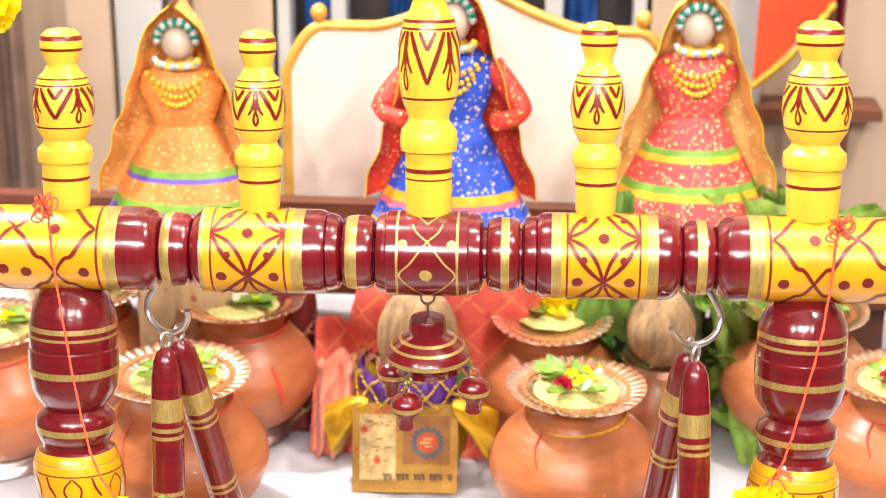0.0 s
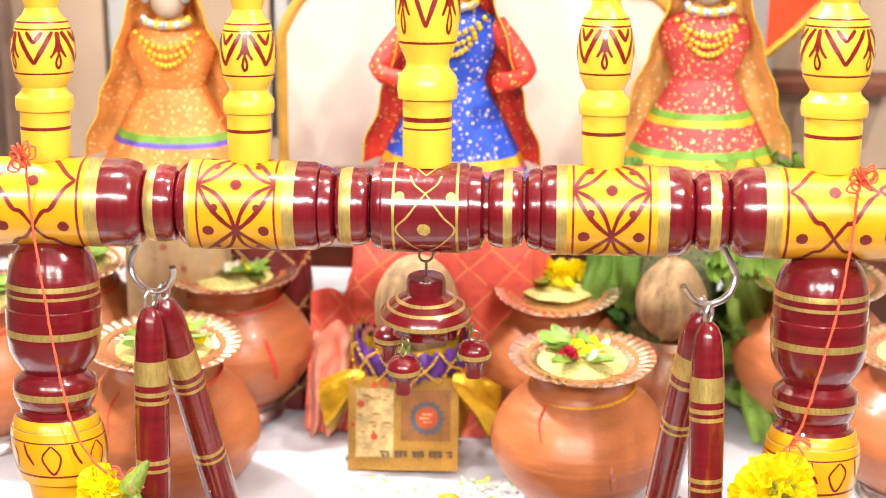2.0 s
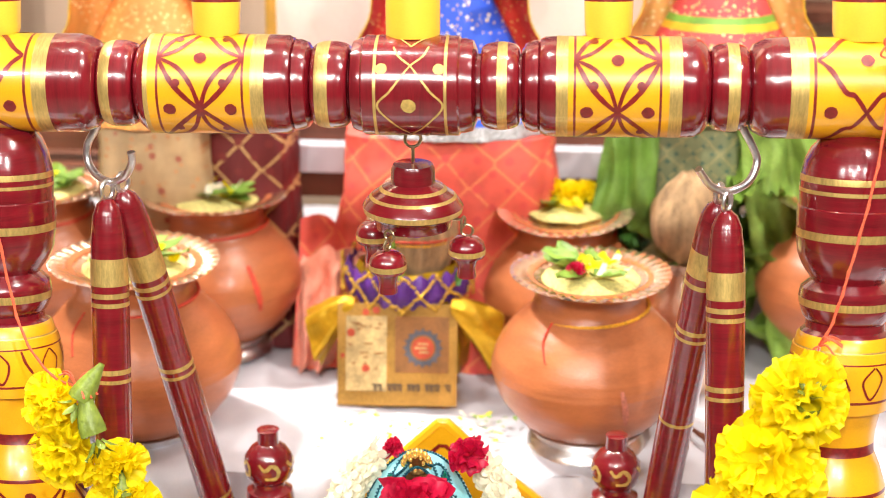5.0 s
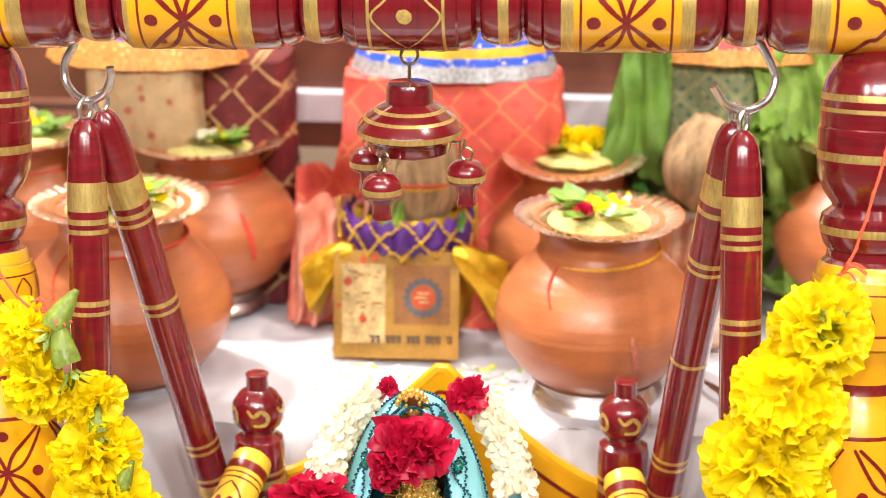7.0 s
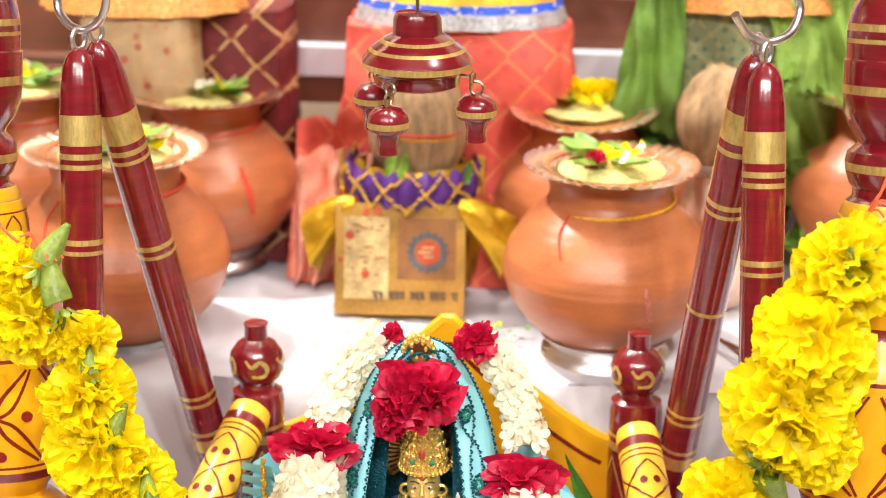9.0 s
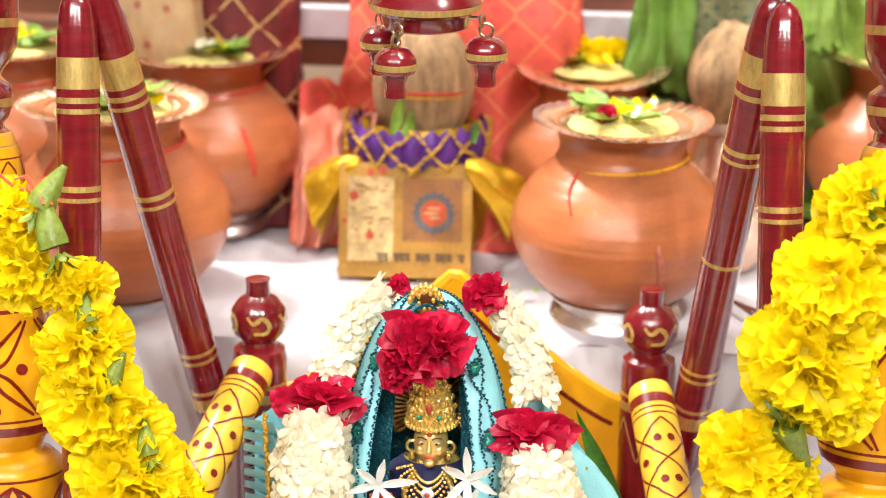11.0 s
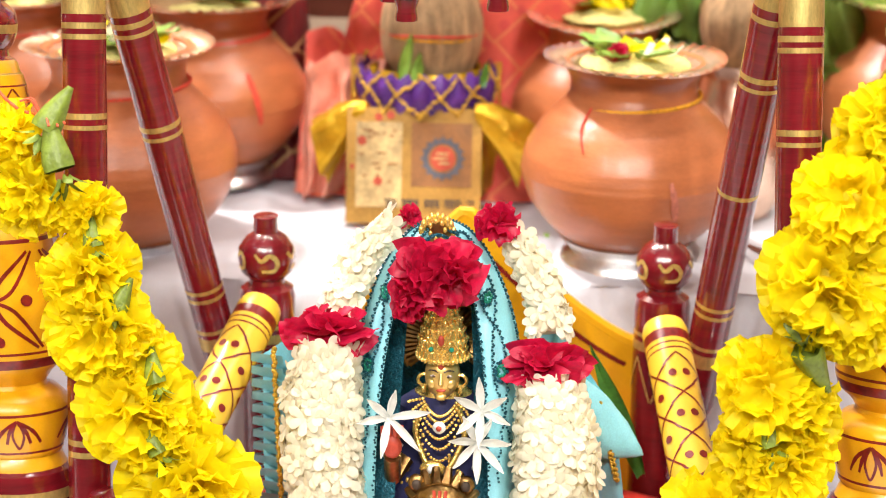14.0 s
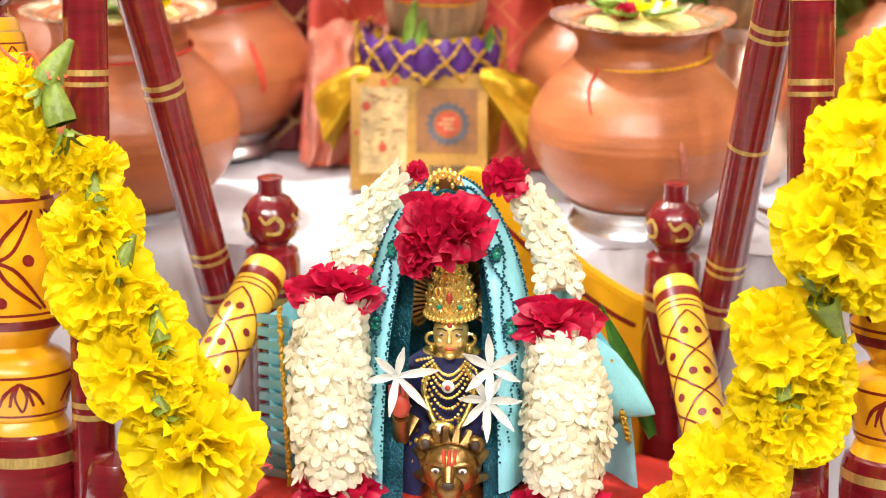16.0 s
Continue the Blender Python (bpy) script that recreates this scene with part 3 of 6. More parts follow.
def finial(x, height, r, tall=False):
    """A turned yellow finial standing in the bar."""
    z0 = BZ + BR - 0.0025
    h = height / 0.158
    if tall:
        rows = [(0, .0195, 0), (.004, .0203, 0), (.031, .0203, 0), (.032, .0203, 1), (.0335, .0203, 0), (.0385, .0203, 1), (.0425, .0203, 0), (.0570, .0203, 0), (.0575, .0240, 0), (.066, .0250, 0), (.076, .0238, 0), (.0835, .0180, 0), (.0885, .0175, 0), (.103, .0235, 0), (.104, .0237, 1), (.106, .0238, 0), (.125, .0265, 0), (.150, .0262, 0), (.165, .0235, 1), (.167, .0230, 0), (.171, .0222, 1), (.174, .0215, 0), (.182, .0165, 0), (.190, .0140, 0), (.198, .0165, 0), (.208, .0185, 1), (.212, .0187, 0), (.222, .016, 0), (.228, .006, 0), (.2285, 0, 0)]
        h, r = 1.0, 1.0
        b0, b1 = .107, .165
    else:
        rows = [(0, .0180, 0), (.005, .0200, 0), (.026, .0208, 0), (.0262, .0208, 1), (.029, .0208, 0), (.0415, .0208, 0), (.042, .0235, 0), (.047, .0243, 0), (.053, .0238, 0), (.058, .0190, 0), (.061, .0180, 0), (.071, .0238, 0), (.0725, .0240, 1), (.074, .0243, 0), (.088, .0266, 0), (.100, .0255, 0), (.1085, .0232, 1), (.110, .0228, 0), (.114, .0215, 1), (.1155, .0210, 0), (.120, .0160, 0), (.126, .0132, 0), (.131, .0150, 0), (.138, .0180, 1), (.1405, .0184, 0), (.147, .0182, 1), (.151, .0172, 0), (.156, .012, 0), (.158, 0, 0)]
        b0, b1 = .075, .1085
    prof = [(max(rr * r, 1e-6), z * h, STROKE if k else LEMON) for z, rr, k in rows]
    ob = part("finial", Shape().lathe(prof, 40), swing, "pale yellow lacquered finial with red leaf strokes", SLOPE @ Matrix.Translation((x, 0.009, z0 - 0.001)) @ pose(0, 0, 0, -9, 0, 0) @ Matrix.Diagonal((1, 1, 0.97 if tall else 0.94 if x > 0.3 else 0.99, 1)))
    zs, rs = [p[1] for p in prof], [p[0] for p in prof]
    surf = round_surface("z", lambda u: float(np.interp(u, zs, rs)))
    s = Shape()
    a, b = b0 * h, b1 * h
    for k in range(4):
        v0 = k * math.pi / 2 + x * 5
        top, bot = b - 0.001, a + (b - a) * 0.2
        for sx in (-1, 1):
            stroke(s, surf, [(top, v0 + sx * 0.62), (top - (b - a) * 0.25, v0 + sx * 0.40), (bot, v0)], 0.0036, STROKE, 5)
            stroke(s, surf, [(top, v0 + sx * 0.28), (top - (b - a) * 0.27, v0)], 0.0032, STROKE, 5)
            stroke(s, surf, [(top - (b - a) * 0.15, v0 + 0.785), (top - (b - a) * 0.45, v0 + 0.785 + sx * 0.12), (top - (b - a) * 0.62, v0 + 0.785 + sx * 0.27)], 0.0022, STROKE, 5)
        stroke(s, surf, [(top, v0 + 0.785), (top - (b - a) * 0.5, v0 + 0.785)], 0.0042, STROKE, 5)
        stroke(s, surf, [(top - (b - a) * 0.5, v0 + 0.785), (top - (b - a) * 0.75, v0 + 0.70), (top - (b - a) * 0.88, v0 + 0.785), (top - (b - a) * 0.75, v0 + 0.87), (top - (b - a) * 0.5, v0 + 0.785)], 0.0019, STROKE, 5)
    painted(s, ob, "dark red brushed leaf strokes", Matrix())


finial(-0.318, 0.160, 1.0)
finial(-0.1475, 0.160, 0.88)
finial(0.0, 0.228, 1.0, True)
finial(0.1445, 0.170, 0.87)
finial(0.330, 0.182, 1.12)


def post(x, foot, spin, rings, top):
    """A turned post whose foot leans inwards and forwards; rings: the heights of its main rings, from the lowest."""
    M, Y, P, G, S = MAROON, YELLOW, YELLOW, GILT, STROKE
    rows = [(0.0, .050, M), (.012, .052, M), (.022, .040, M), (.050, .034, M), (.072, .0375, M), (.078, .0375, G), (.0835, .0375, M), (.092, .036, M), (.094, .033, P), (.102, .0300, P), (.104, .0320, P), (.106, .0325, S), (.1075, .033, P), (.123, .0395, P), (.129, .0405, S), (.131, .0405, P), (.139, .0395, P), (.148, .034, P), (.153, .0272, P), (.158, .0265, P), (.170, .031, Y), (.184, .0395, S), (.1935, .0420, Y), (.197, .0428, S), (.199, .043, Y), (.235, .0445, Y), (.280, .043, S), (.283, .0425, Y), (.300, .036, Y), (.310, .031, S), (.318, .030, Y), (.3265, .0300, Y), (.343, .0320, Y), (.3445, .0370, Y), (.350, .0385, S), (.3515, .0388, Y), (.374, .0405, Y), (.3855, .0400, S), (.387, .0398, Y), (.396, .0385, Y), (.3965, .0375, G), (.398, .0372, Y), (.406, .0358, Y), (.4095, .0335, M), (.4125, .0300, M), (.418, .0295, M), (.421, .0325, M), (.4265, .0352, G), (.4315, .0358, M), (.440, .0345, M), (.4445, .0300, M), (.447, .0275, M), (.4505, .0290, M), (.456, .0345, M), (.463, .0385, M), (.4725, .0398, G), (.4775, .0400, M), (.4925, .0402, M), (.4935, .0388, M), (.5045, .0392, G), (.507, .0391, M), (.5105, .0390, G), (.515, .0386, M), (.530, .0362, M), (.543, .0318, M), (.552, .026, M), (.558, .020, M), (.561, .016, M)]
    n = 48
    s = Shape()
    marks = [0.0, .081, .093, .107, .130, .148, .189, .314, .3445, .351, .3865, .4095, .4195, .429, .4505, .475, .493, .5058, .5127, .561]
    places = [0.009] + rings + [top]

    def stand(p):
        z = float(np.interp(p[2], marks, places))
        inwards = (foot - x) * max(0.0, 0.40 - z) / 0.28
        return Vector((p[0] + inwards, p[1] - 0.16 * (0.565 - z), z - 0.16 * p[1]))

    prof = [(r, z, m) for z, r, m in rows]
    s.lathe(prof, n)
    s.v = [tuple(stand(p)) for p in s.v]
    ob = part("post", s, swing, "turned post, maroon above and yellow painted below", Matrix.Translation((x, 0, LOW + 0.002)))
    zs, rs = [p[1] for p in prof], [p[0] for p in prof]
    plain = round_surface("z", lambda u: float(np.interp(u, zs, rs)))

    def surf(u, v):
        p, nor = plain(u, v)
        return stand(p), (nor + Vector((0, 0, 0.16 * -nor.y))).normalized()

    q = Shape()
    for k in range(6):
        v0 = spin + k * math.pi / 3
        stroke(q, surf, [(.384, v0), (.372, v0 - .20), (.360, v0 - .12), (.354, v0), (.362, v0 + .13), (.374, v0 + .18), (.384, v0 + .02)], 0.0017, S, 5)
        stroke(q, surf, [(.385, v0 + .45), (.374, v0 + .50), (.363, v0 + .62)], 0.0020, S, 5)
    for k in range(4):
        v0 = spin + k * math.pi / 2 + 0.2
        for sx in (-1, 1):
            for sz in (-1, 1):
                stroke(q, surf, [(.238, v0), (.238 + sz * .016, v0 + sx * .15), (.238 + sz * .036, v0 + sx * .62)], 0.0026, S, 5)
                stroke(q, surf, [(.238, v0), (.238 + sz * .008, v0 + sx * .30), (.238 + sz * .036, v0 + sx * .70)], 0.0024, S, 5)
        for dz, dv in ((.030, 0), (-.030, 0), (0, .5), (0, -.5)):
            dot(q, surf, .238 + dz, v0 + dv, 0.0042, 0.043, S)
    for k in range(5):
        v0 = spin + k * 2 * math.pi / 5 + 0.3
        for a in (-0.42, -0.22, 0.22, 0.42):
            stroke(q, surf, [(.127, v0), (.121, v0 + a * 0.6), (.113, v0 + a)], 0.0024, S, 5)
        stroke(q, surf, [(.127, v0), (.118, v0 - .10), (.110, v0), (.118, v0 + .10), (.127, v0)], 0.0016, S, 5)
    painted(q, ob, "dark red brushed loops, leaves and dots", Matrix())


post(-0.316, -0.280, 0.1, [.1176, .133, .1476, .1746, .186, .208, .3194, .3537, .3627, .3913, .4075, .415, .4285, .4486, .4814, .501, .513, .521], .562)
post(0.328, 0.309, 0.45, [.124, .1345, .1505, .1815, .192, .2122, .331, .361, .3714, .3997, .417, .427, .441, .4587, .492, .511, .5231, .533], .566)


def hook(pts, parent):
    s = Shape().tube(smooth_path(pts, 7), 0.0030, STEEL, 10)
    return wpart("hook", s, parent, "bent bright steel hook")


hook([(-0.239, 0.037, 0.575), (-0.241, 0.037, 0.560), (-0.249, 0.036, 0.545), (-0.249, 0.034, 0.532), (-0.240, 0.026, 0.523), (-0.2275, 0.018, 0.521), (-0.215, 0.011, 0.528), (-0.208, 0.006, 0.540), (-0.2075, 0.004, 0.549)], swing)
hook([(0.243, 0.037, 0.576), (0.2448, 0.037, 0.5694), (0.253, 0.036, 0.555), (0.2570, 0.035, 0.543), (0.2510, 0.028, 0.530), (0.2365, 0.020, 0.5245), (0.2226, 0.013, 0.5300), (0.2150, 0.008, 0.5400), (0.2117, 0.005, 0.5455)], swing)

# ---- the hanging rods ----
def rod(a, b, bands, label):
    """A rod that hangs by a wire eye at a and reaches to b."""
    a, b = Vector(a), Vector(b)
    ln = (b - a).length
    ob = thing("swing_rod", label, "swing rod", a, "rods that carry the swing seat")
    turn = (a - b).to_track_quat("Z", "Y").to_matrix().to_4x4()
    R = 0.0146
    cuts = [(0.0, 0.004), (0.004, 0.0085), (0.012, 0.0115), (0.028, 0.0133), (0.048, 0.0142), (0.07, R), (ln * 0.97, R * 0.97), (ln * 0.995, R * 0.8), (ln, R * 0.5)]
    xs, rs = [c[0] for c in cuts], [c[1] for c in cuts]
    ss = sorted(set(xs + [v for lo, hi in bands for v in (lo, hi)]))
    prof = [(float(np.interp(q, xs, rs)), -q, GILT if any(lo <= q < hi for lo, hi in bands) else MAROON) for q in ss]
    prof = [(r, z, m) for (r, z, m) in prof]
    rev = [(prof[i][0], prof[i][1], prof[i - 1][2] if i else MAROON) for i in range(len(prof))][::-1]
    part("rod", Shape().lathe(rev, 28), ob, "maroon lacquered rod with gilt bands", turn)
    ring = [(0.0056 * math.cos(t), 0, 0.0066 + 0.0072 * math.sin(t)) for t in np.linspace(0, 2 * math.pi, 18)[:-1]]
    part("eye", Shape().tube(ring, 0.0019, STEEL, 8, True).tube([(0, 0, 0.001), (0, 0, -0.006)], 0.0022, STEEL, 8), ob, "bright steel wire eye", pose(0, 0, 0, 0, 0, 55))
    return ob


top_bands = [(0.045, 0.066), (0.0715, 0.0755), (0.079, 0.0825)]
rod((-0.2305, 0.0150, 0.5085), (-0.2265, -0.066, 0.02), top_bands + [(0.131, 0.135), (0.139, 0.142), (0.352, 0.356), (0.360, 0.364), (0.425, 0.429), (0.433, 0.437)], "maroon swing rod hanging straight from the hook")
rod((-0.2200, 0.0220, 0.5130), (-0.1600, 0.1000, 0.150), [(0.052, 0.075), (0.080, 0.084), (0.088, 0.091), (0.158, 0.162), (0.166, 0.169), (0.292, 0.295), (0.299, 0.302), (0.326, 0.329), (0.333, 0.344)], "maroon swing rod slanting back from the hook")
rod((0.2345, 0.0120, 0.5120), (0.2490, -0.082, 0.02), top_bands + [(0.131, 0.135), (0.139, 0.142), (0.230, 0.234), (0.352, 0.356)], "maroon swing rod hanging straight from the hook")
rod((0.2295, 0.0230, 0.5150), (0.1905, 0.1080, 0.135), [(0.040, 0.062), (0.068, 0.072), (0.110, 0.114), (0.118, 0.121), (0.200, 0.203), (0.292, 0.295), (0.299, 0.302), (0.326, 0.329), (0.333, 0.344)], "maroon swing rod slanting back from the hook")

# ---- the pendant under the bar ----
pend = thing("pendant_ornament", "maroon turned wooden pendant with three small drops", "pendant", (0, BY, 0.5485))
# the lens stays focused on the swing
cam.data.dof.focus_object = pend
ring = lambda c, r, a: [(c[0] + r * math.cos(t) * math.cos(a), c[1] + r * math.cos(t) * math.sin(a), c[2] + r * math.sin(t)) for t in np.linspace(0, 2 * math.pi, 20)[:-1]]
part("eye", Shape().tube(ring((0, 0, 0.006), 0.0062, 0.3), 0.0012, WIRE, 8, True).tube([(0, 0, 0.0), (0, 0, -0.012)], 0.0013, WIRE).tube([(0, 0, 0.0125), (0, 0, 0.016)], 0.0013, WIRE), pend, "wire eye")
M, G = MAROON, GILT
body = [(0.0, -0.0640, M), (0.026, -0.0640, M), (0.0292, -0.0625, M), (0.0312, -0.0545, M), (0.0335, -0.0525, M), (0.0375, -0.0505, G), (0.0385, -0.0460, M), (0.0375, -0.0440, M), (0.0335, -0.0390, G), (0.0315, -0.0370, M), (0.026, -0.0330, G), (0.0235, -0.0310, M), (0.0170, -0.0275, M), (0.0165, -0.0165, M), (0.0150, -0.0135, M), (0.006, -0.0128, M), (0.0, -0.0125, M)]
part("disc", Shape().lathe(body, 44), pend, "maroon turned disc with gilt rings")
for ang, drop in ((-8, 0.002), (-112, 0.004), (142, 0.003)):
    a = radians(ang)
    cx, cy = 0.042 * math.cos(a), 0.042 * math.sin(a)
    top = -0.061 - drop
    drp = [(0.0, top - 0.0380, M), (0.0072, top - 0.0380, M), (0.0074, top - 0.036, M), (0.0066, top - 0.030, M), (0.0086, top - 0.0235, M), (0.0130, top - 0.0215, M), (0.0142, top - 0.0190, G), (0.0143, top - 0.0148, M), (0.0128, top - 0.0100, M), (0.0085, top - 0.0060, M), (0.0, top - 0.0045, M)]
    ob = part("drop", Shape().lathe(drp, 30, Matrix.Translation((cx, cy, 0))), pend, "small maroon drop with a gilt band")
    s = Shape().tube(ring((cx, cy, top - 0.0005), 0.0046, a), 0.0010, WIRE, 8, True).tube([(cx, cy, top - 0.004), (cx, cy, top - 0.008)], 0.0011, WIRE)
    s.tube(ring((cx * 0.93, cy * 0.93, top + 0.0060), 0.0040, a + 1.4), 0.0010, WIRE, 8, True).tube([(cx * 0.68, cy * 0.68, top + 0.0075), (cx * 0.88, cy * 0.88, top + 0.0075)], 0.0011, WIRE)
    part("ring", s, ob, "wire rings")


# ---- flowers ----
def petal(shape, m, length, width, cup, frill, material, nu=4, nv=5, seed=0.0, point=0.0):
    """A petal that grows along +x from the origin, cupped upwards, with a frilled tip."""
    def fn(u, v):
        s = (u - 0.5) * 2
        w = width * (0.28 + 0.72 * math.sin(min(v * 1.25, 1) * math.pi / 2)) * (1 - point * v * v)
        x = length * v * (1 - 0.10 * s * s * v)
        z = cup * length * v * v + 0.25 * width * s * s * (1 - v) + frill * v * v * length * math.sin(s * 7 + seed * 9) * 0.5 + frill * v * length * wobble(s * 2 + seed * 13, v * 3)
        return (x, s * w / 2, z)

    shape.grid(fn, nu, nv, material, m)


def pompon(seed, r, petals=62, material=None):
    """A full marigold head that faces +z."""
    rnd, s = random.Random(seed), Shape()
    material = material or MARIGOLD
    for i in range(petals):
        t = (i + 0.5) / petals
        lat = math.acos(1 - 1.35 * t)
        az = i * 2.39996 + rnd.uniform(-0.2, 0.2)
        d = Vector((math.sin(lat) * math.cos(az), math.sin(lat) * math.sin(az), math.cos(lat)))
        ln = r * rnd.uniform(0.55, 0.85)
        base = d * r * 0.32
        turn = d.to_track_quat("X", "Z").to_matrix().to_4x4()
        m = Matrix.Translation(base) @ turn @ pose(0, 0, 0, rnd.uniform(-40, 40) + (180 if rnd.random() < 0.4 else 0), rnd.uniform(-22, 22), 0)
        petal(s, m, ln, r * rnd.uniform(0.55, 0.90), rnd.uniform(-0.30, 0.30), 0.22, material, 7, 5, rnd.random())
    s.ball((0, 0, 0), (r * 0.45, r * 0.45, r * 0.42), material, 14, 8)
    return s


def ruffle(seed, r, petals=20, material=None, flat=0.75, apart=None):
    """A carnation-like rose head that faces +z; apart: a list that takes each petal by itself."""
    rnd, s = random.Random(seed), Shape()
    for i in range(petals):
        t = (i + 0.5) / petals
        lat = math.acos(1 - 1.15 * t)
        az = i * 2.39996 + rnd.uniform(-0.3, 0.3)
        d = Vector((math.sin(lat) * math.cos(az), math.sin(lat) * math.sin(az), flat * math.cos(lat)))
        if apart is not None:
            s = Shape()
            apart.append(s)
        m = Matrix.Translation(d * r * 0.30) @ d.to_track_quat("X", "Z").to_matrix().to_4x4() @ pose(0, 0, 0, rnd.uniform(-60, 60), rnd.uniform(-20, 20), 0)
        petal(s, m, r * rnd.uniform(0.6, 0.95), r * rnd.uniform(1.0, 1.45), rnd.uniform(-0.25, 0.45), 0.19, material or ROSE, 9, 7, rnd.random())
    if apart is not None:
        s = Shape()
        apart.append(s)
    s.ball((0, 0, 0), (r * 0.4, r * 0.4, r * 0.3), material or ROSE, 12, 7)
    return s


MARI = [pompon(k, 0.034).mesh("flower") for k in (1, 2, 3)]
ROSES = [ruffle(k, 0.022).mesh("rose") for k in (4, 5)]
PETALS = []
for k in (4, 5):
    loose = []
    ruffle(k, 0.022, apart=loose)
    PETALS.append([q.mesh("petal", 60) for q in loose])


def sepal_shape(seed):
    rnd, s = random.Random(seed), Shape()
    for j in range(13):
        t = j / 12
        r = float(np.interp(t, [0, 0.12, 0.4, 0.7, 1.0], [0.0090, 0.0094, 0.0078, 0.0052, 0.0020]))
        for i in range(30):
            a = 2 * math.pi * i / 30
            q = r * (1 + 0.07 * math.cos(a * 6) * (1 - t))
            s.v.append((q * math.cos(a) + 0.005 * t * t, q * math.sin(a), -0.032 * t))
    s.f += [(j * 30 + (i + 1) % 30, j * 30 + i, (j + 1) * 30 + i, (j + 1) * 30 + (i + 1) % 30) for j in range(12) for i in range(30)]
    s.m += [s.slot(BUDGREEN)] * 360
    for k in range(6):
        m = pose(0, 0, -0.003, 0, -62 + rnd.uniform(-16, 16), k * 60 + rnd.uniform(-12, 12)) @ pose(0.0085, 0, 0)
        petal(s, m, 0.014, 0.0075, -0.25, 0.08, BUDGREEN, 3, 5, rnd.random(), 0.8)
    return s


SEPALS = sepal_shape(8).mesh("sepals", 85)


def garland(base, rows, buds, knot, label):
    g = thing("marigold_garland", label, "garland", base, "marigold garlands on the posts")
    rnd = random.Random(int(abs(base[0]) * 1000))
    rows = [(0.1 + (x - 0.1) * 0.984, y - 0.018, z + 0.0065, r, fx, fy, fz) for x, y, z, r, fx, fy, fz in rows]
    buds = [(0.1 + (x - 0.1) * 0.984, y - 0.018, z + 0.0065, fx, fy, fz, sc * 1.15) for x, y, z, fx, fy, fz, sc in buds]
    for k, (x, y, z, r, fx, fy, fz) in enumerate(rows):
        d = Vector((fx, fy, fz)).normalized()
        m = Matrix.Translation(Vector((x, y, z)) - Vector(base)) @ d.to_track_quat("Z", "Y").to_matrix().to_4x4() @ pose(0, 0, 0, 0, 0, rnd.uniform(0, 360)) @ Matrix.Scale(r / 0.034, 4)
        part("flower", MARI[k % 3], g, "", m)
    for x, y, z, fx, fy, fz, sc in buds:
        d = Vector((fx, fy, fz)).normalized()
        part("sepals", SEPALS, g, "green sepals", Matrix.Translation(Vector((x, y, z)) - Vector(base)) @ d.to_track_quat("Z", "Y").to_matrix().to_4x4() @ Matrix.Scale(sc, 4))
    path = smooth_path([Vector(p) - Vector(base) for p in knot], 6)
    tw = [p + Vector((0.0008 * math.sin(i * 1.9), 0.0008 * math.cos(i * 1.9), 0)) for i, p in enumerate(path)]
    part("thread", Shape().tube(path, 0.0010, THREAD, 6).tube(tw, 0.0009, THREAD, 6), g, "twisted orange thread")
    a = Vector(knot[-1]) - Vector(base)
    s = Shape()
    for k in range(7):
        d = Vector((rnd.uniform(-1, 1), rnd.uniform(-0.5, 0.2), rnd.uniform(-0.6, 0.6))).normalized()
        s.tube(smooth_path([a, a + d * 0.008 + Vector((0, 0, 0.004)), a + d * 0.018 - Vector((0, 0, 0.004))], 4), 0.0008, THREAD, 5)
    part("knot", s, g, "frayed orange knot")
    return g


def thread_bow(at, spread, label):
    rnd, s = random.Random(int(at[2] * 977)), Shape()
    a = Vector((0, 0, 0))
    for k in range(13):
        d = Vector((rnd.uniform(-1, 1) * spread, rnd.uniform(-0.6, 0.1), rnd.uniform(-0.2, 1.0))).normalized()
        e = d * rnd.uniform(0.006, 0.018)
        s.tube(smooth_path([a, e * 0.5 + Vector((0, -0.003, 0.006)), e, e * 0.6 + Vector((0.004, -0.002, -0.004)), a], 5), 0.0009, THREAD, 5)
    return thing("thread_knot", label, "thread", at, shape=s)


thread_bow((-0.326, -0.001, 0.640), 0.8, "tangled orange thread knotted on the bar")
thread_bow((0.344, 0.000, 0.640), 1.3, "tangled orange thread knotted on the bar")

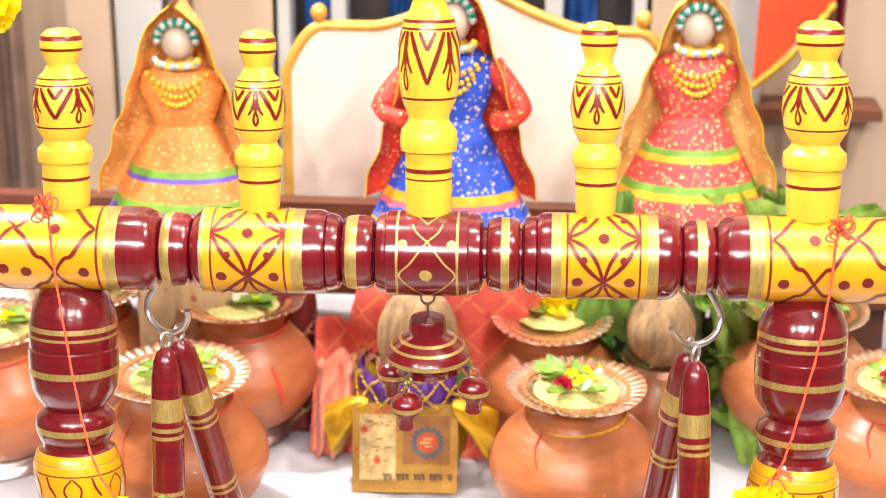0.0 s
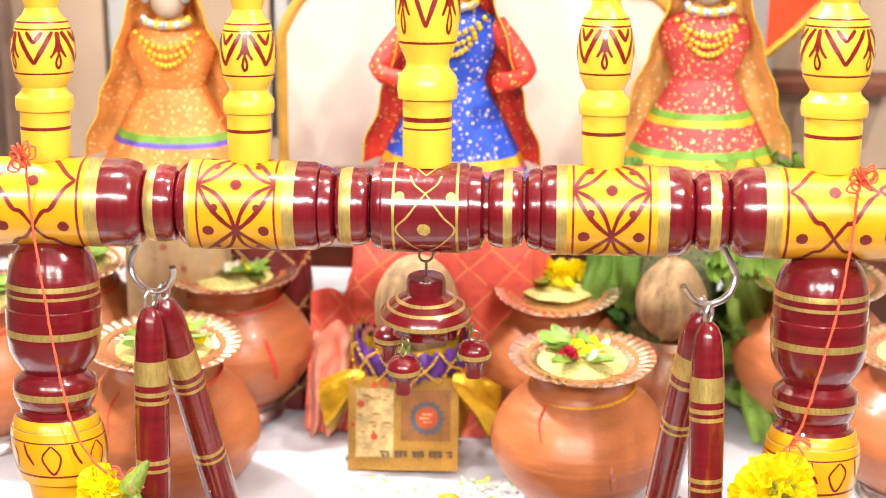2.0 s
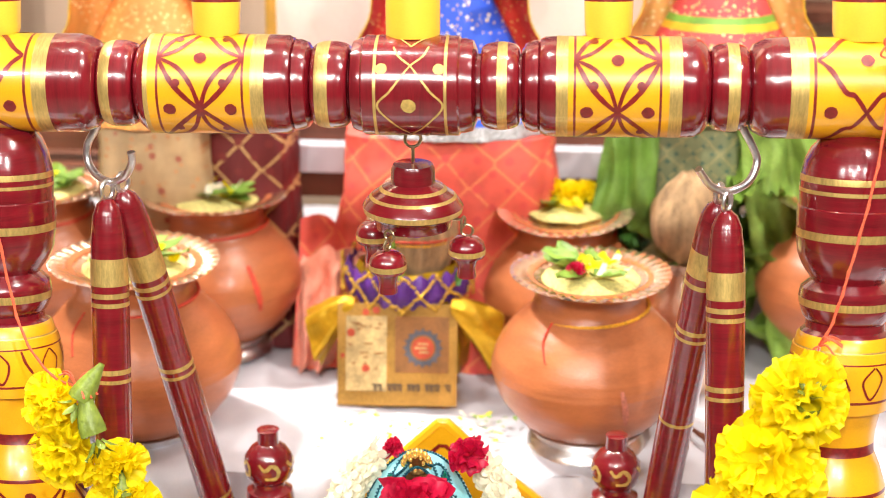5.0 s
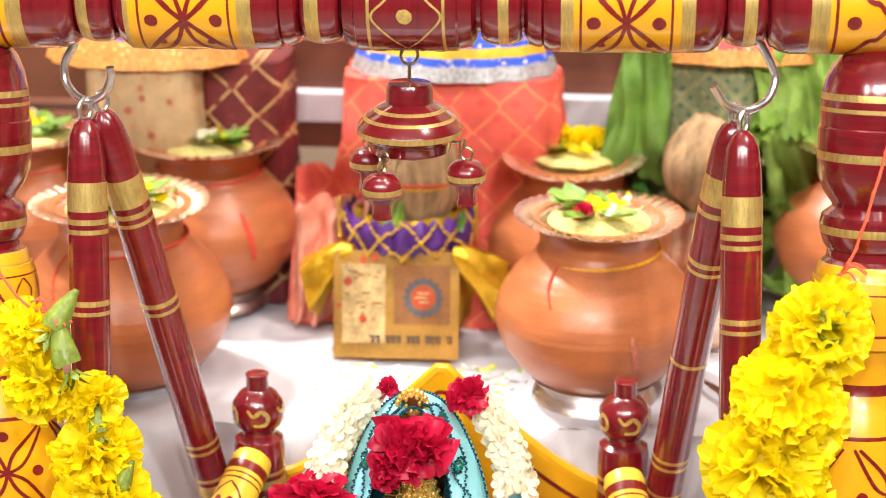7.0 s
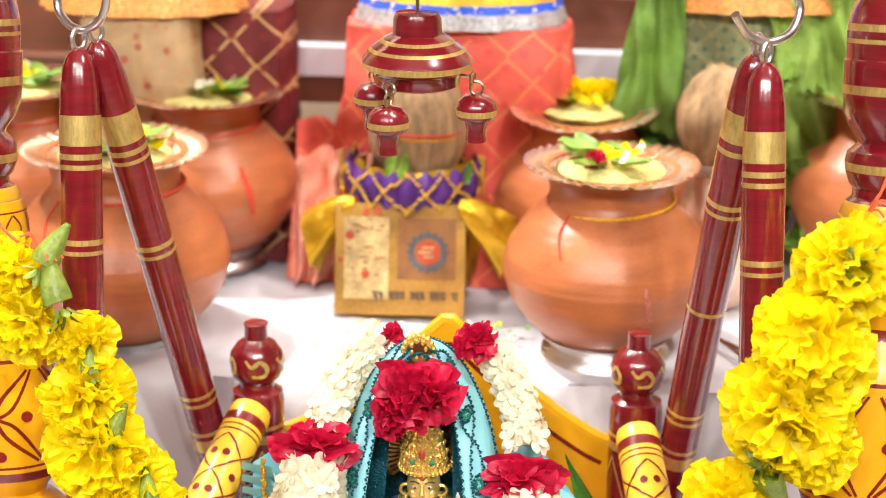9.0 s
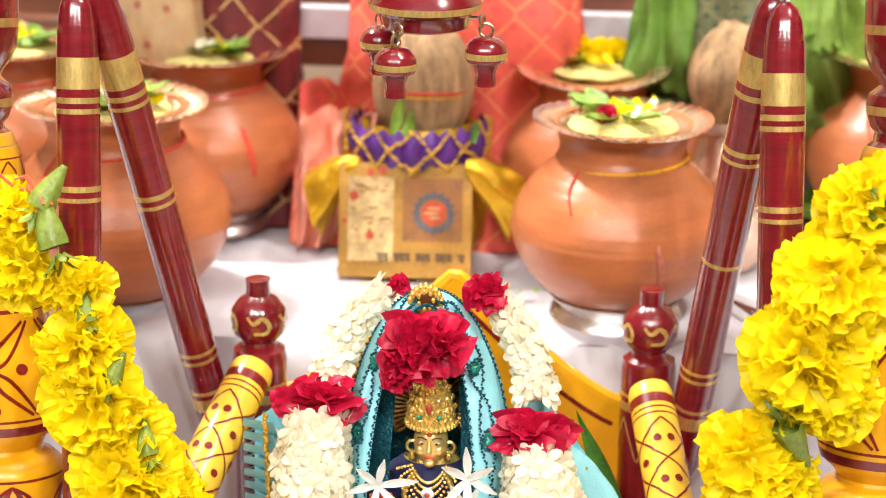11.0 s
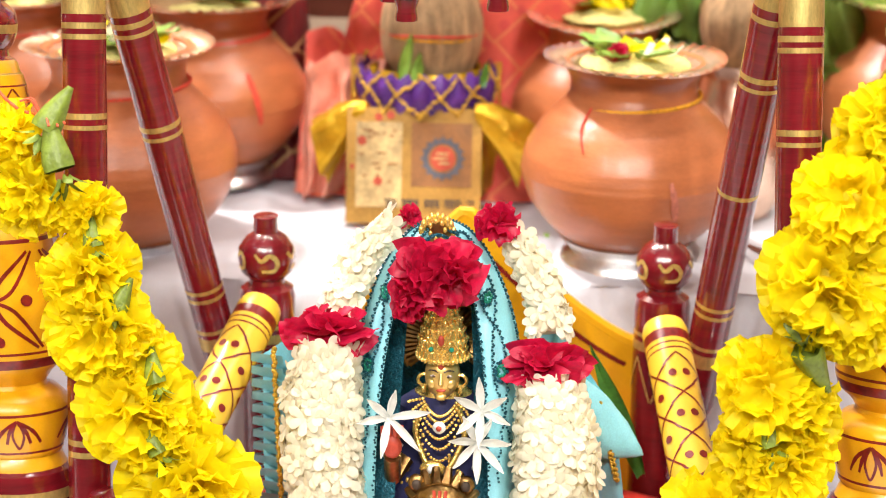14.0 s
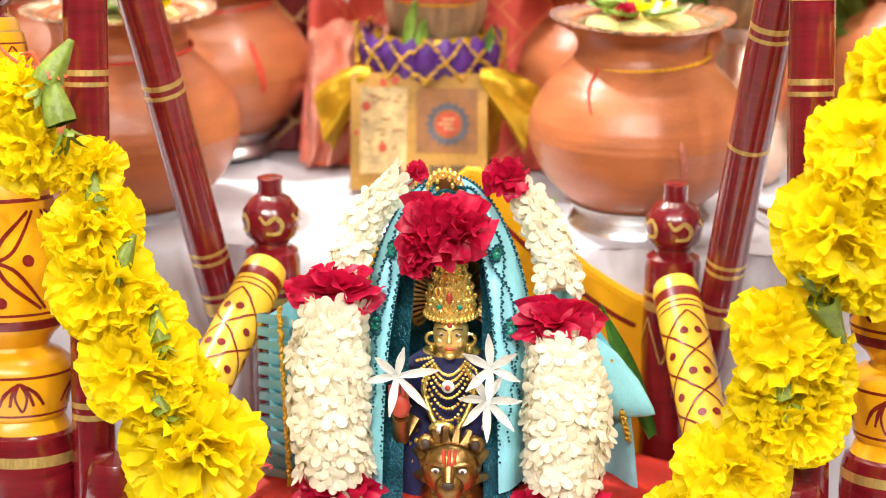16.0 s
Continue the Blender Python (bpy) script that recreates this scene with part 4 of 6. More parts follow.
garland((-0.24, -0.05, 0.37), [
    (-0.262, -0.052, 0.372, 0.022, -0.7, -0.7, -0.1), (-0.249, -0.062, 0.338, 0.028, -0.6, -0.8, -0.3), (-0.214, -0.062, 0.325, 0.021, 0.8, -0.6, -0.1), (-0.214, -0.066, 0.288, 0.031, 0.25, -0.9, -0.3),
    (-0.205, -0.070, 0.252, 0.036, -0.2, -0.95, 0.1), (-0.186, -0.070, 0.228, 0.028, 0.5, -0.8, 0.2), (-0.183, -0.074, 0.200, 0.037, 0.15, -0.95, -0.15), (-0.161, -0.074, 0.183, 0.025, 0.7, -0.7, 0.1),
    (-0.151, -0.078, 0.148, 0.0430, 0.1, -1, -0.1), (-0.168, -0.074, 0.095, 0.034, 0, -1, 0.1), (-0.150, -0.074, 0.050, 0.036, 0.1, -1, 0)],
    [(-0.2385, -0.066, 0.380, -0.45, -0.30, -0.85, 0.85), (-0.227, -0.076, 0.357, 0.35, -0.25, -0.9, 0.95), (-0.207, -0.078, 0.308, 0.3, -0.3, -0.9, 0.6), (-0.192, -0.086, 0.270, -0.3, -0.3, -0.9, 0.6), (-0.168, -0.088, 0.222, 0.3, -0.3, -0.9, 0.65), (-0.166, -0.094, 0.176, 0.5, -0.3, -0.8, 0.7)],
    [(-0.322, -0.0025, 0.638), (-0.3205, -0.0045, 0.600), (-0.312, -0.018, 0.548), (-0.298, -0.034, 0.470), (-0.283, -0.048, 0.420), (-0.258, -0.068, 0.398), (-0.237, -0.078, 0.394)],
    "string of bright yellow marigolds hanging before the post")
garland((0.28, -0.05, 0.40), [
    (0.287, -0.058, 0.395, 0.033, 0.2, -0.9, 0.3), (0.268, -0.066, 0.352, 0.036, -0.15, -0.95, 0.1), (0.281, -0.060, 0.325, 0.028, 0.6, -0.8, -0.1), (0.257, -0.068, 0.300, 0.040, -0.2, -0.95, -0.2), (0.272, -0.066, 0.276, 0.030, 0.5, -0.85, -0.2),
    (0.2235, -0.072, 0.230, 0.033, -0.3, -0.95, 0.2), (0.244, -0.070, 0.213, 0.026, 0.6, -0.8, 0), (0.236, -0.074, 0.180, 0.031, 0.3, -0.95, -0.1), (0.214, -0.074, 0.190, 0.024, -0.6, -0.8, 0.1), (0.198, -0.078, 0.143, 0.035, -0.1, -1, 0.1), (0.166, -0.076, 0.102, 0.030, -0.2, -1, 0.2), (0.150, -0.076, 0.060, 0.034, 0, -1, 0)],
    [(0.293, -0.076, 0.400, 0.1, -0.4, 0.9, 0.8), (0.243, -0.088, 0.262, -0.4, -0.3, 0.9, 0.9), (0.226, -0.090, 0.198, 0.4, -0.3, -0.9, 0.7), (0.180, -0.092, 0.122, 0.4, -0.3, -0.9, 0.65)],
    [(0.343, -0.0025, 0.632), (0.342, -0.0045, 0.598), (0.335, -0.018, 0.548), (0.322, -0.030, 0.490), (0.310, -0.038, 0.445), (0.301, -0.042, 0.428)],
    "string of bright yellow marigolds hanging before the post")
s = Shape().tube(smooth_path([(0.301, -0.042, 0.428), (0.299, -0.052, 0.412), (0.295, -0.063, 0.399)], 5), 0.0012, LINEN, 6)
thing("garland_string", "white cotton string holding the marigolds", "string", shape=s)

# ---- the swing seat ----
seat = thing("hanging_chair", "small maroon and yellow swing seat with turned posts", "swing seat", (0.015, 0.02, 0.03))
wpart("seat_board", Shape().box((-0.215, -0.10, 0.022), (0.245, 0.13, 0.042), MAROON), seat, "maroon lacquered seat board")
cush = Shape()
cush.grid(lambda u, v: (-0.165 + 0.36 * u, -0.095 + 0.205 * v, 0.043 + 0.062 * (math.sin(math.pi * u) * math.sin(math.pi * v)) ** 0.3 + 0.002 * wobble(u * 9, v * 9)), 40, 26, SCARLET)
wpart("cushion", cush, seat, "scarlet cloth cushion")


def backpost(x, y, top):
    M, G = MAROON, GILT
    r = [(0.020, -0.24, M), (0.0205, -0.115, M), (0.0205, -0.095, G), (0.0205, -0.088, M), (0.0205, -0.084, G), (0.0205, -0.081, M), (0.0208, -0.062, M), (0.0195, -0.056, M), (0.0135, -0.052, M), (0.0130, -0.049, M), (0.0190, -0.043, M), (0.0212, -0.033, M), (0.0200, -0.024, M), (0.0145, -0.0165, M), (0.0092, -0.0130, M), (0.0088, -0.004, M), (0.0094, -0.001, M), (0.007, 0.0, M), (0.0, 0.0, M)]
    ob = wpart("back_post", Shape().lathe(r, 32, Matrix.Translation((x, y, top))), seat, "maroon turned post with gold scrolls")
    zs, rs = [q[1] for q in r], [q[0] for q in r]
    surf0 = round_surface("z", lambda u: float(np.interp(u, zs, rs)))
    surf = lambda u, v: (surf0(u, v)[0] + Vector((x, y, top)), surf0(u, v)[1])
    s = Shape()
    for k in range(5):
        v0 = k * 2 * math.pi / 5 + 0.3
        stroke(s, surf, [(-0.025, v0 - 0.55), (-0.030, v0 - 0.3), (-0.026, v0), (-0.031, v0 + 0.25), (-0.0375, v0 + 0.15), (-0.038, v0 - 0.3)], 0.0032, BRUSHGOLD, 6)
        for sx in (-1, 1):
            stroke(s, surf, [(-0.10, v0), (-0.116, v0 + sx * 0.3), (-0.134, v0 + sx * 0.6)], 0.0016, BRUSHGOLD, 5)
    painted(s, ob, "gold brushed scrolls", Matrix.Translation(-origin(ob)))


backpost(-0.130, 0.105, 0.279)
backpost(0.164, 0.120, 0.2775)


def armrest(a, b):
    a, b = Vector(a), Vector(b)
    ln, d = (b - a).length, (b - a).normalized()
    turn = Matrix.Translation(a) @ d.to_track_quat("Z", "Y").to_matrix().to_4x4()
    R = 0.0165
    prof = [(0.0, 0.0, LEMON), (0.010, 0.0008, LEMON), (0.0150, 0.004, LEMON), (R, 0.010, LEMON), (R, 0.016, STROKE), (R, 0.024, LEMON), (R, 0.0275, STROKE), (R, 0.029, LEMON), (R, 0.0325, STROKE), (R, 0.034, LEMON), (R, ln - 0.004, LEMON), (R * 0.9, ln, LEMON), (0, ln + 0.001, LEMON)]
    ob = wpart("armrest", Shape().lathe(prof, 32, turn), seat, "pale yellow lacquered armrest with red trellis")
    plain = round_surface("z", lambda u: R)

    def surf(u, v):
        p, nor = plain(u, v)
        return turn @ p, turn.to_3x3() @ nor

    s = Shape()
    for k in range(3):
        v0 = k * 2.094
        for j in range(3):
            z = 0.055 + j * 0.034
            for sx in (-1, 1):
                stroke(s, surf, [(z, v0), (z + 0.007, v0 + sx * 0.42), (z + 0.010, v0 + sx * 0.55), (z + 0.017, v0 + sx * 1.05)], 0.0016, STROKE, 5)
                stroke(s, surf, [(z, v0), (z - 0.007, v0 + sx * 0.42), (z - 0.010, v0 + sx * 0.55), (z - 0.017, v0 + sx * 1.05)], 0.0016, STROKE, 5)
                dot(s, surf, z, v0 + sx * 0.75, 0.0030, R, STROKE)
            dot(s, surf, z + 0.017, v0, 0.0030, R, STROKE)
    painted(s, ob, "dark red brushed trellis and dots", Matrix.Translation(-origin(ob)))


armrest((-0.127, 0.072, 0.222), (-0.168, -0.075, 0.140))
armrest((0.163, 0.082, 0.214), (0.192, -0.070, 0.115))
for x, y in ((-0.168, -0.080), (0.192, -0.078)):
    wpart("front_post", Shape().lathe([(0.016, 0.04, MAROON), (0.016, 0.10, MAROON), (0.012, 0.115, MAROON), (0.010, 0.122, MAROON)], 26, Matrix.Translation((x, y, 0))), seat)
knob = [(0.010, 0.04, MAROON), (0.014, 0.085, MAROON), (0.018, 0.092, MAROON), (0.0235, 0.102, GILT), (0.0238, 0.108, MAROON), (0.0215, 0.122, MAROON), (0.0150, 0.134, MAROON), (0.0, 0.139, MAROON)]
for x in (-0.205, 0.236):
    wpart("corner_knob", Shape().lathe(knob, 32, Matrix.Translation((x, -0.075, 0.0))), seat, "glossy maroon knob with a gilt ring")
# the curved back board
s = Shape()
for y0, flip in ((0.118, 1), (0.128, -1)):
    def fn(u, v, y0=y0):
        t = (u - 0.5) * 2
        top = 0.183 + 0.100 * (1 - abs(t)) ** 1.3
        return (0.017 + 0.128 * t, y0, 0.045 + (top - 0.045) * v)
    s.grid(fn, 44, 10, YELLOW)
fn_top = lambda t: 0.183 + 0.100 * (1 - abs(t)) ** 1.3
s.tube([(0.017 + 0.128 * t, 0.123, fn_top(t)) for t in np.linspace(-0.995, 0.995, 44)], 0.0055, YELLOW, 8)
s.ribbon([(0.017 + 0.128 * t, 0.1175, fn_top(t) - 0.018) for t in np.linspace(-0.95, 0.95, 44)], [(0, -1, 0)] * 44, 0.0035, STROKE, 0.0004)
wpart("back_board", s, seat, "yellow lacquered curved back board with a red line")

# ---- the figure on the seat ----
fig = Shape()
C = Vector((0.011, 0.0, 0.0))
fig.lathe([(0.062, 0.095, NAVY), (0.060, 0.115, NAVY), (0.048, 0.135, NAVY), (0.036, 0.152, NAVY), (0.031, 0.170, NAVY), (0.031, 0.180, NAVY), (0.020, 0.188, GOLD), (0.011, 0.196, OLDGOLD), (0.010, 0.202, OLDGOLD)], 32, Matrix.Translation(C), 0.75)
fig.ball(C + Vector((0, -0.013, 0.2055)), (0.0120, 0.0140, 0.0165), FACEGOLD, 26, 18)
for sx in (-1, 1):
    fig.ball(C + Vector((sx * 0.0050, -0.0249, 0.2088)), (0.0026, 0.0013, 0.0010), FACEPAINT, 8, 6)
    fig.ball(C + Vector((sx * 0.0050, -0.0262, 0.2088)), (0.0010, 0.0006, 0.0010), INK, 8, 6)
    fig.tube([C + Vector((sx * (0.0020 + 0.0022 * k), -0.0262 + 0.0010 * k, 0.2118 + 0.0010 * math.sin(k * 1.05))) for k in range(4)], 0.0005, INK, 5)
    fig.ball(C + Vector((sx * 0.0060, -0.0225, 0.2025)), (0.0042, 0.0034, 0.0042), FACEGOLD, 12, 8)
    fig.tube([C + Vector((sx * (0.0125 + 0.0042 * math.cos(a)), -0.014, 0.2015 + 0.0042 * math.sin(a))) for a in np.linspace(0, 6.28, 13)[:-1]], 0.0012, GOLD, 6, True)
    fig.ball(C + Vector((sx * 0.0128, -0.015, 0.1945)), (0.0022, 0.0022, 0.0034), GOLD, 8, 6)
    fig.tube(smooth_path([C + Vector((sx * 0.010, -0.022, 0.187)), C + Vector((sx * 0.017, -0.026, 0.170)), C + Vector((sx * 0.008, -0.036, 0.148)), C + Vector((0, -0.038, 0.143))], 5), 0.0022, GOLD, 8)
fig.tube([C + Vector((0, -0.0262, 0.2110)), C + Vector((0, -0.0285, 0.2040))], [0.0010, 0.0020], FACEGOLD, 8)
fig.ball(C + Vector((0, -0.0280, 0.2036)), (0.0022, 0.0018, 0.0014), FACEGOLD, 8, 6)
fig.ball(C + Vector((0, -0.0256, 0.1985)), (0.0034, 0.0014, 0.0011), SKINRED, 10, 6)
fig.ball(C + Vector((0, -0.0235, 0.1930)), (0.0040, 0.0030, 0.0028), FACEGOLD, 10, 8)
fig.ball(C + Vector((0, -0.0256, 0.2160)), (0.0023, 0.0012, 0.0023), SKINRED, 10, 6)
crown = [(0.0148, 0.216, GOLD), (0.0180, 0.2185, GOLD), (0.0168, 0.2215, GOLD), (0.0162, 0.226, GOLD), (0.0160, 0.232, GOLD), (0.0146, 0.238, GOLD), (0.0128, 0.244, GOLD), (0.0104, 0.250, GOLD), (0.0078, 0.256, GOLD), (0.0050, 0.262, GOLD), (0.0036, 0.266, GOLD), (0.0044, 0.269, GOLD), (0.0024, 0.273, GOLD), (0.0, 0.275, GOLD)]
fig.lathe(crown, 28, Matrix.Translation(C + Vector((0, -0.010, 0))))
for row, (z, r) in enumerate(((0.2190, 0.0178), (0.2250, 0.0160), (0.2315, 0.0164), (0.2385, 0.0146), (0.2450, 0.0125), (0.2515, 0.0100))):
    for k in range(18 - row * 2):
        a = math.pi * (k / (17 - row * 2)) + math.pi
        fig.ball(C + Vector((r * math.cos(a), -0.010 + r * math.sin(a), z)), (0.0013, 0.0013, 0.0019), GOLD, 6, 5)
for row, (z, r, n) in enumerate(((0.2225, 0.0172, 9), (0.2300, 0.0166, 8), (0.2375, 0.0150, 7), (0.2450, 0.0127, 6))):
    for k in range(n):
        a = math.pi * (1.08 + 0.84 * (k + 0.5 * (row % 2)) / n)
        d = Vector((math.cos(a), math.sin(a), 0))
        e = Vector((-math.sin(a), math.cos(a), 0))
        c = C + Vector((0, -0.010, z)) + d * r
        fig.tube([c + e * (0.0022 * math.cos(q)) + Vector((0, 0, 0.0036 * math.sin(q))) for q in np.linspace(0, 6.28, 11)[:-1]], 0.0006, GOLD, 5, True)
fig.ball(C + Vector((0, -0.0290, 0.2355)), (0.0022, 0.0016, 0.0040), SKINRED, 8, 6)
for sx in (-1, 1):
    fig.ball(C + Vector((sx * 0.007, -0.0268, 0.2285)), (0.0018, 0.0014, 0.0018), JEWEL, 8, 6)
# rayed halo behind the head and the pierced crest above it
for k in range(34):
    a = radians(-35 + 250 * k / 33)
    r0, r1 = 0.017, 0.030
    d = Vector((math.cos(a), 0, math.sin(a)))
    fig.tube([C + Vector((0, 0.006, 0.222)) + d * r0, C + Vector((0, 0.004, 0.222)) + d * r1], [0.0013, 0.0020], OLDGOLD, 5)
fig.tube([C + Vector((0.0305 * math.cos(a), 0.004, 0.222 + 0.0305 * math.sin(a))) for a in np.linspace(radians(-35), radians(215), 40)], 0.0020, OLDGOLD, 6)
for k in range(9):
    a = radians(15 + 150 * k / 8)
    fig.ball((0.006 + 0.011 * math.cos(a), -0.005, 0.301 + 0.013 * math.sin(a)), (0.0022, 0.0026, 0.0044), GOLD, 8, 6)
for k in range(7):
    fig.ball((0.006 + 0.0052 * math.cos(k * 0.9), -0.0065, 0.306 + 0.0060 * math.sin(k * 0.9)), (0.0016, 0.0014, 0.0022), GOLD, 8, 6)
fig.ball((0.006, -0.0035, 0.305), (0.0105, 0.003, 0.0115), OLDGOLD, 14, 10)
fig.box((-0.003, -0.003, 0.250), (0.015, 0.001, 0.301), OLDGOLD)
# necklaces, pendant, beads on the robe
for n, (w, low) in enumerate(((0.012, 0.183), (0.014, 0.179), (0.016, 0.174), (0.018, 0.168), (0.020, 0.161), (0.021, 0.153))):
    for k in range(22):
        t = k / 21 * 2 - 1
        fig.ball(C + Vector((w * t, -0.0275 - 0.006 * (1 - t * t) - n * 0.0012, low + (0.193 - low) * t * t)), (0.0012, 0.0012, 0.0012), GOLD, 6, 5)
fig.ball(C + Vector((0.0, -0.0375, 0.1765)), (0.0045, 0.0022, 0.0045), PEARL, 10, 8)
fig.ball(C + Vector((0.0, -0.0395, 0.1765)), (0.0020, 0.0016, 0.0020), SKINRED, 8, 6)
fig.ball(C + Vector((-0.004, -0.0385, 0.1465)), (0.009, 0.004, 0.0065), GOLD, 12, 8)
fig.ball(C + Vector((-0.004, -0.0425, 0.1480)), (0.0035, 0.0028, 0.0035), PEARL, 10, 8)
rnd = random.Random(21)
for k in range(130):
    a, z = rnd.uniform(math.pi, 2 * math.pi), rnd.uniform(0.10, 0.165)
    r = float(np.interp(z, [0.10, 0.135, 0.165], [0.061, 0.048, 0.034]))
    q = rnd.uniform(0.0009, 0.0024)
    fig.ball(C + Vector((r * math.cos(a), 0.75 * r * math.sin(a), z)), (q, q, q * 1.2), PEARL if k % 4 == 0 else GOLD, 7, 5)
# raised painted palm
fig.ball((-0.019, -0.0525, 0.168), (0.0066, 0.0040, 0.0085), SKINRED, 14, 10)
for k in range(4):
    fig.tube([(-0.025 + 0.004 * k, -0.053, 0.176), (-0.025 + 0.004 * k, -0.054, 0.1825 + 0.001 * (k % 2))], 0.0020, SKINRED, 6)
fig.tube([(-0.019, -0.050, 0.160), (-0.020, -0.040, 0.140), (-0.012, -0.030, 0.150)], 0.006, OLDGOLD, 8)
thing("statue", "small gilt seated figurine with a tall pierced crown", "statue", shape=fig, sharp=50)

lion = Shape()
L = Vector((0.0145, -0.055, 0.128))
lion.ball(L, (0.0205, 0.019, 0.0205), OLDGOLD, 22, 16)
lion.ball(L + Vector((0, -0.016, -0.008)), (0.0095, 0.0100, 0.0105), OLDGOLD, 16, 12)
lion.ball(L + Vector((0, -0.0250, -0.003)), (0.0042, 0.003, 0.0030), INK, 10, 8)
lion.tube([L + Vector((0, -0.018, 0.006)), L + Vector((0, -0.0245, -0.002))], [0.0045, 0.0035], OLDGOLD, 8)
for sx in (-1, 1):
    lion.ball(L + Vector((sx * 0.0165, -0.002, 0.0165)), (0.0060, 0.004, 0.0065), OLDGOLD, 12, 8)
    lion.ball(L + Vector((sx * 0.0165, -0.0045, 0.0165)), (0.0035, 0.003, 0.0040), INK, 10, 8)
    lion.ball(L + Vector((sx * 0.0088, -0.0168, 0.0035)), (0.0030, 0.0018, 0.0017), PEARL, 10, 8)
    lion.ball(L + Vector((sx * 0.0088, -0.0186, 0.0035)), (0.0013, 0.0011, 0.0013), INK, 8, 6)
    lion.tube([L + Vector((sx * 0.003, -0.0185, 0.0075)), L + Vector((sx * 0.010, -0.017, 0.0085)), L + Vector((sx * 0.015, -0.012, 0.0060))], 0.0014, OLDGOLD, 6)
    for k in range(5):
        a = radians(-60 + 40 * k)
        lion.tube([L + Vector((sx * 0.017 * math.cos(a), -0.006, 0.017 * math.sin(a))), L + Vector((sx * 0.025 * math.cos(a), 0.004, 0.026 * math.sin(a)))], [0.005, 0.0025], OLDGOLD, 6)
for k in (-1, 0, 1):
    lion.tube([L + Vector((k * 0.003, -0.0185, 0.006)), L + Vector((k * 0.004, -0.0150, 0.0175))], 0.0012, SKINRED, 6)
lion.lathe([(0.020, 0.090, OLDGOLD), (0.022, 0.105, OLDGOLD), (0.016, 0.122, OLDGOLD)], 20, Matrix.Translation((L.x, L.y + 0.012, 0)))
thing("lion_figure", "aged brass lion figurine crouching before the statue", "figurine", shape=lion, sharp=50)


# ---- veil, garlands and blossoms round the figure ----
def arch(t, wide, tall, low, cx=0.007):
    """A pointed arch: t 0..1 from the low end on one side over the top to the other."""
    a = math.pi * (1 - t)
    x = math.cos(a)
    z = math.sin(a) ** 0.62
    return Vector((cx + wide * x * (1 - 0.12 * z), 0, low + tall * z))


veil = Shape()
def veil_fn(u, v):
    p = arch(u, 0.039, 0.195, 0.106)
    q = arch(u, 0.066, 0.2035, 0.104)
    p = p.lerp(q, v)
    wav = 0.0030 * math.sin(u * 34 + v * 9) * math.sin(math.pi * v) + 0.003 * wobble(u * 9, v * 3)
    over = math.sin(math.pi * u) ** 2
    return (p.x, -0.036 + 0.032 * over + (0.050 - 0.030 * over) * v * v + wav - 0.014 * (1 - math.sin(math.pi * u)), p.z + 0.004 * math.sin(v * math.pi))
veil.grid(veil_fn, 150, 12, AQUA)
for sx, lo in ((-1, 0), (1, 1)):
    def wing(u, v, sx=sx):
        x = 0.007 + sx * (0.060 + 0.062 * u + (0.018 * u * v if sx > 0 else 0))
        return (x, 0.030 - 0.030 * u + 0.004 * math.sin(u * 15 + v * 5), 0.255 - 0.045 * u - (0.030 if sx > 0 else 0) * u - 0.16 * v * (1 - 0.10 * u) + 0.003 * wobble(u * 6, v * 6 + sx))
    veil.grid(wing, 30, 30, AQUA)
vob = thing("veil", "aqua satin veil with teal sequin braid over the figure", "veil", (0.007, 0.0, 0.1), shape=None)
wpart("satin", veil, vob, "aqua satin", 60)
def braid(pts, r, material, name, label):
    s = Shape()
    for i, p in enumerate(pts):
        a = i * 1.7
        s.ball(Vector(p) + Vector((0.0006 * math.cos(a), -0.0006, 0.0006 * math.sin(a))), (r, r * 0.7, r), material, 6, 5)
    wpart(name, s, vob, label)
def on_veil(u, v):
    p = Vector(veil_fn(u, v))
    return p + Vector((0, -0.0022, 0.001))
for k in range(2):
    braid([on_veil(u, 0.46 + 0.20 * math.sin(u * 27 + k * math.pi) + 0.06 * wobble(u * 20, k)) for u in np.linspace(0.02, 0.98, 330)], 0.0009, TEAL, "sequin_braid", "teal sequin braid")
for v in (0.03, 0.97):
    braid([on_veil(u, v) for u in np.linspace(0.01, 0.99, 300)], 0.0009, TEAL, "sequin_braid", "teal sequin braid")
for u in (0.12, 0.235, 0.35, 0.65, 0.765, 0.88):
    for grow in (1.0, 0.55):
        braid([on_veil(u + 0.012 * grow * math.cos(a), 0.46 + 0.15 * grow * math.sin(a)) for a in np.linspace(0, 6.28, 22)], 0.0011, JEWEL if grow < 1 else TEAL, "sequin_flower", "green sequin flower")
inner = Shape()
for sx in (-1, 1):
    inner.grid(lambda u, v: (0.009 + sx * (0.027 + 0.019 * u) * (1 - 0.25 * v * v), -0.012 - 0.044 * (1 - v) + 0.010 * u + 0.002 * math.sin(v * 26), 0.098 + 0.165 * v), 8, 50, TEAL)
inner.grid(lambda u, v: (0.008 + 0.046 * (2 * u - 1), 0.022, 0.098 + (0.10 + 0.10 * max(1 - (2 * u - 1) ** 2, 0) ** 0.5) * v), 24, 30, TEAL)
wpart("net_lining", inner, vob, "dark teal sequinned net")
pl = Shape()
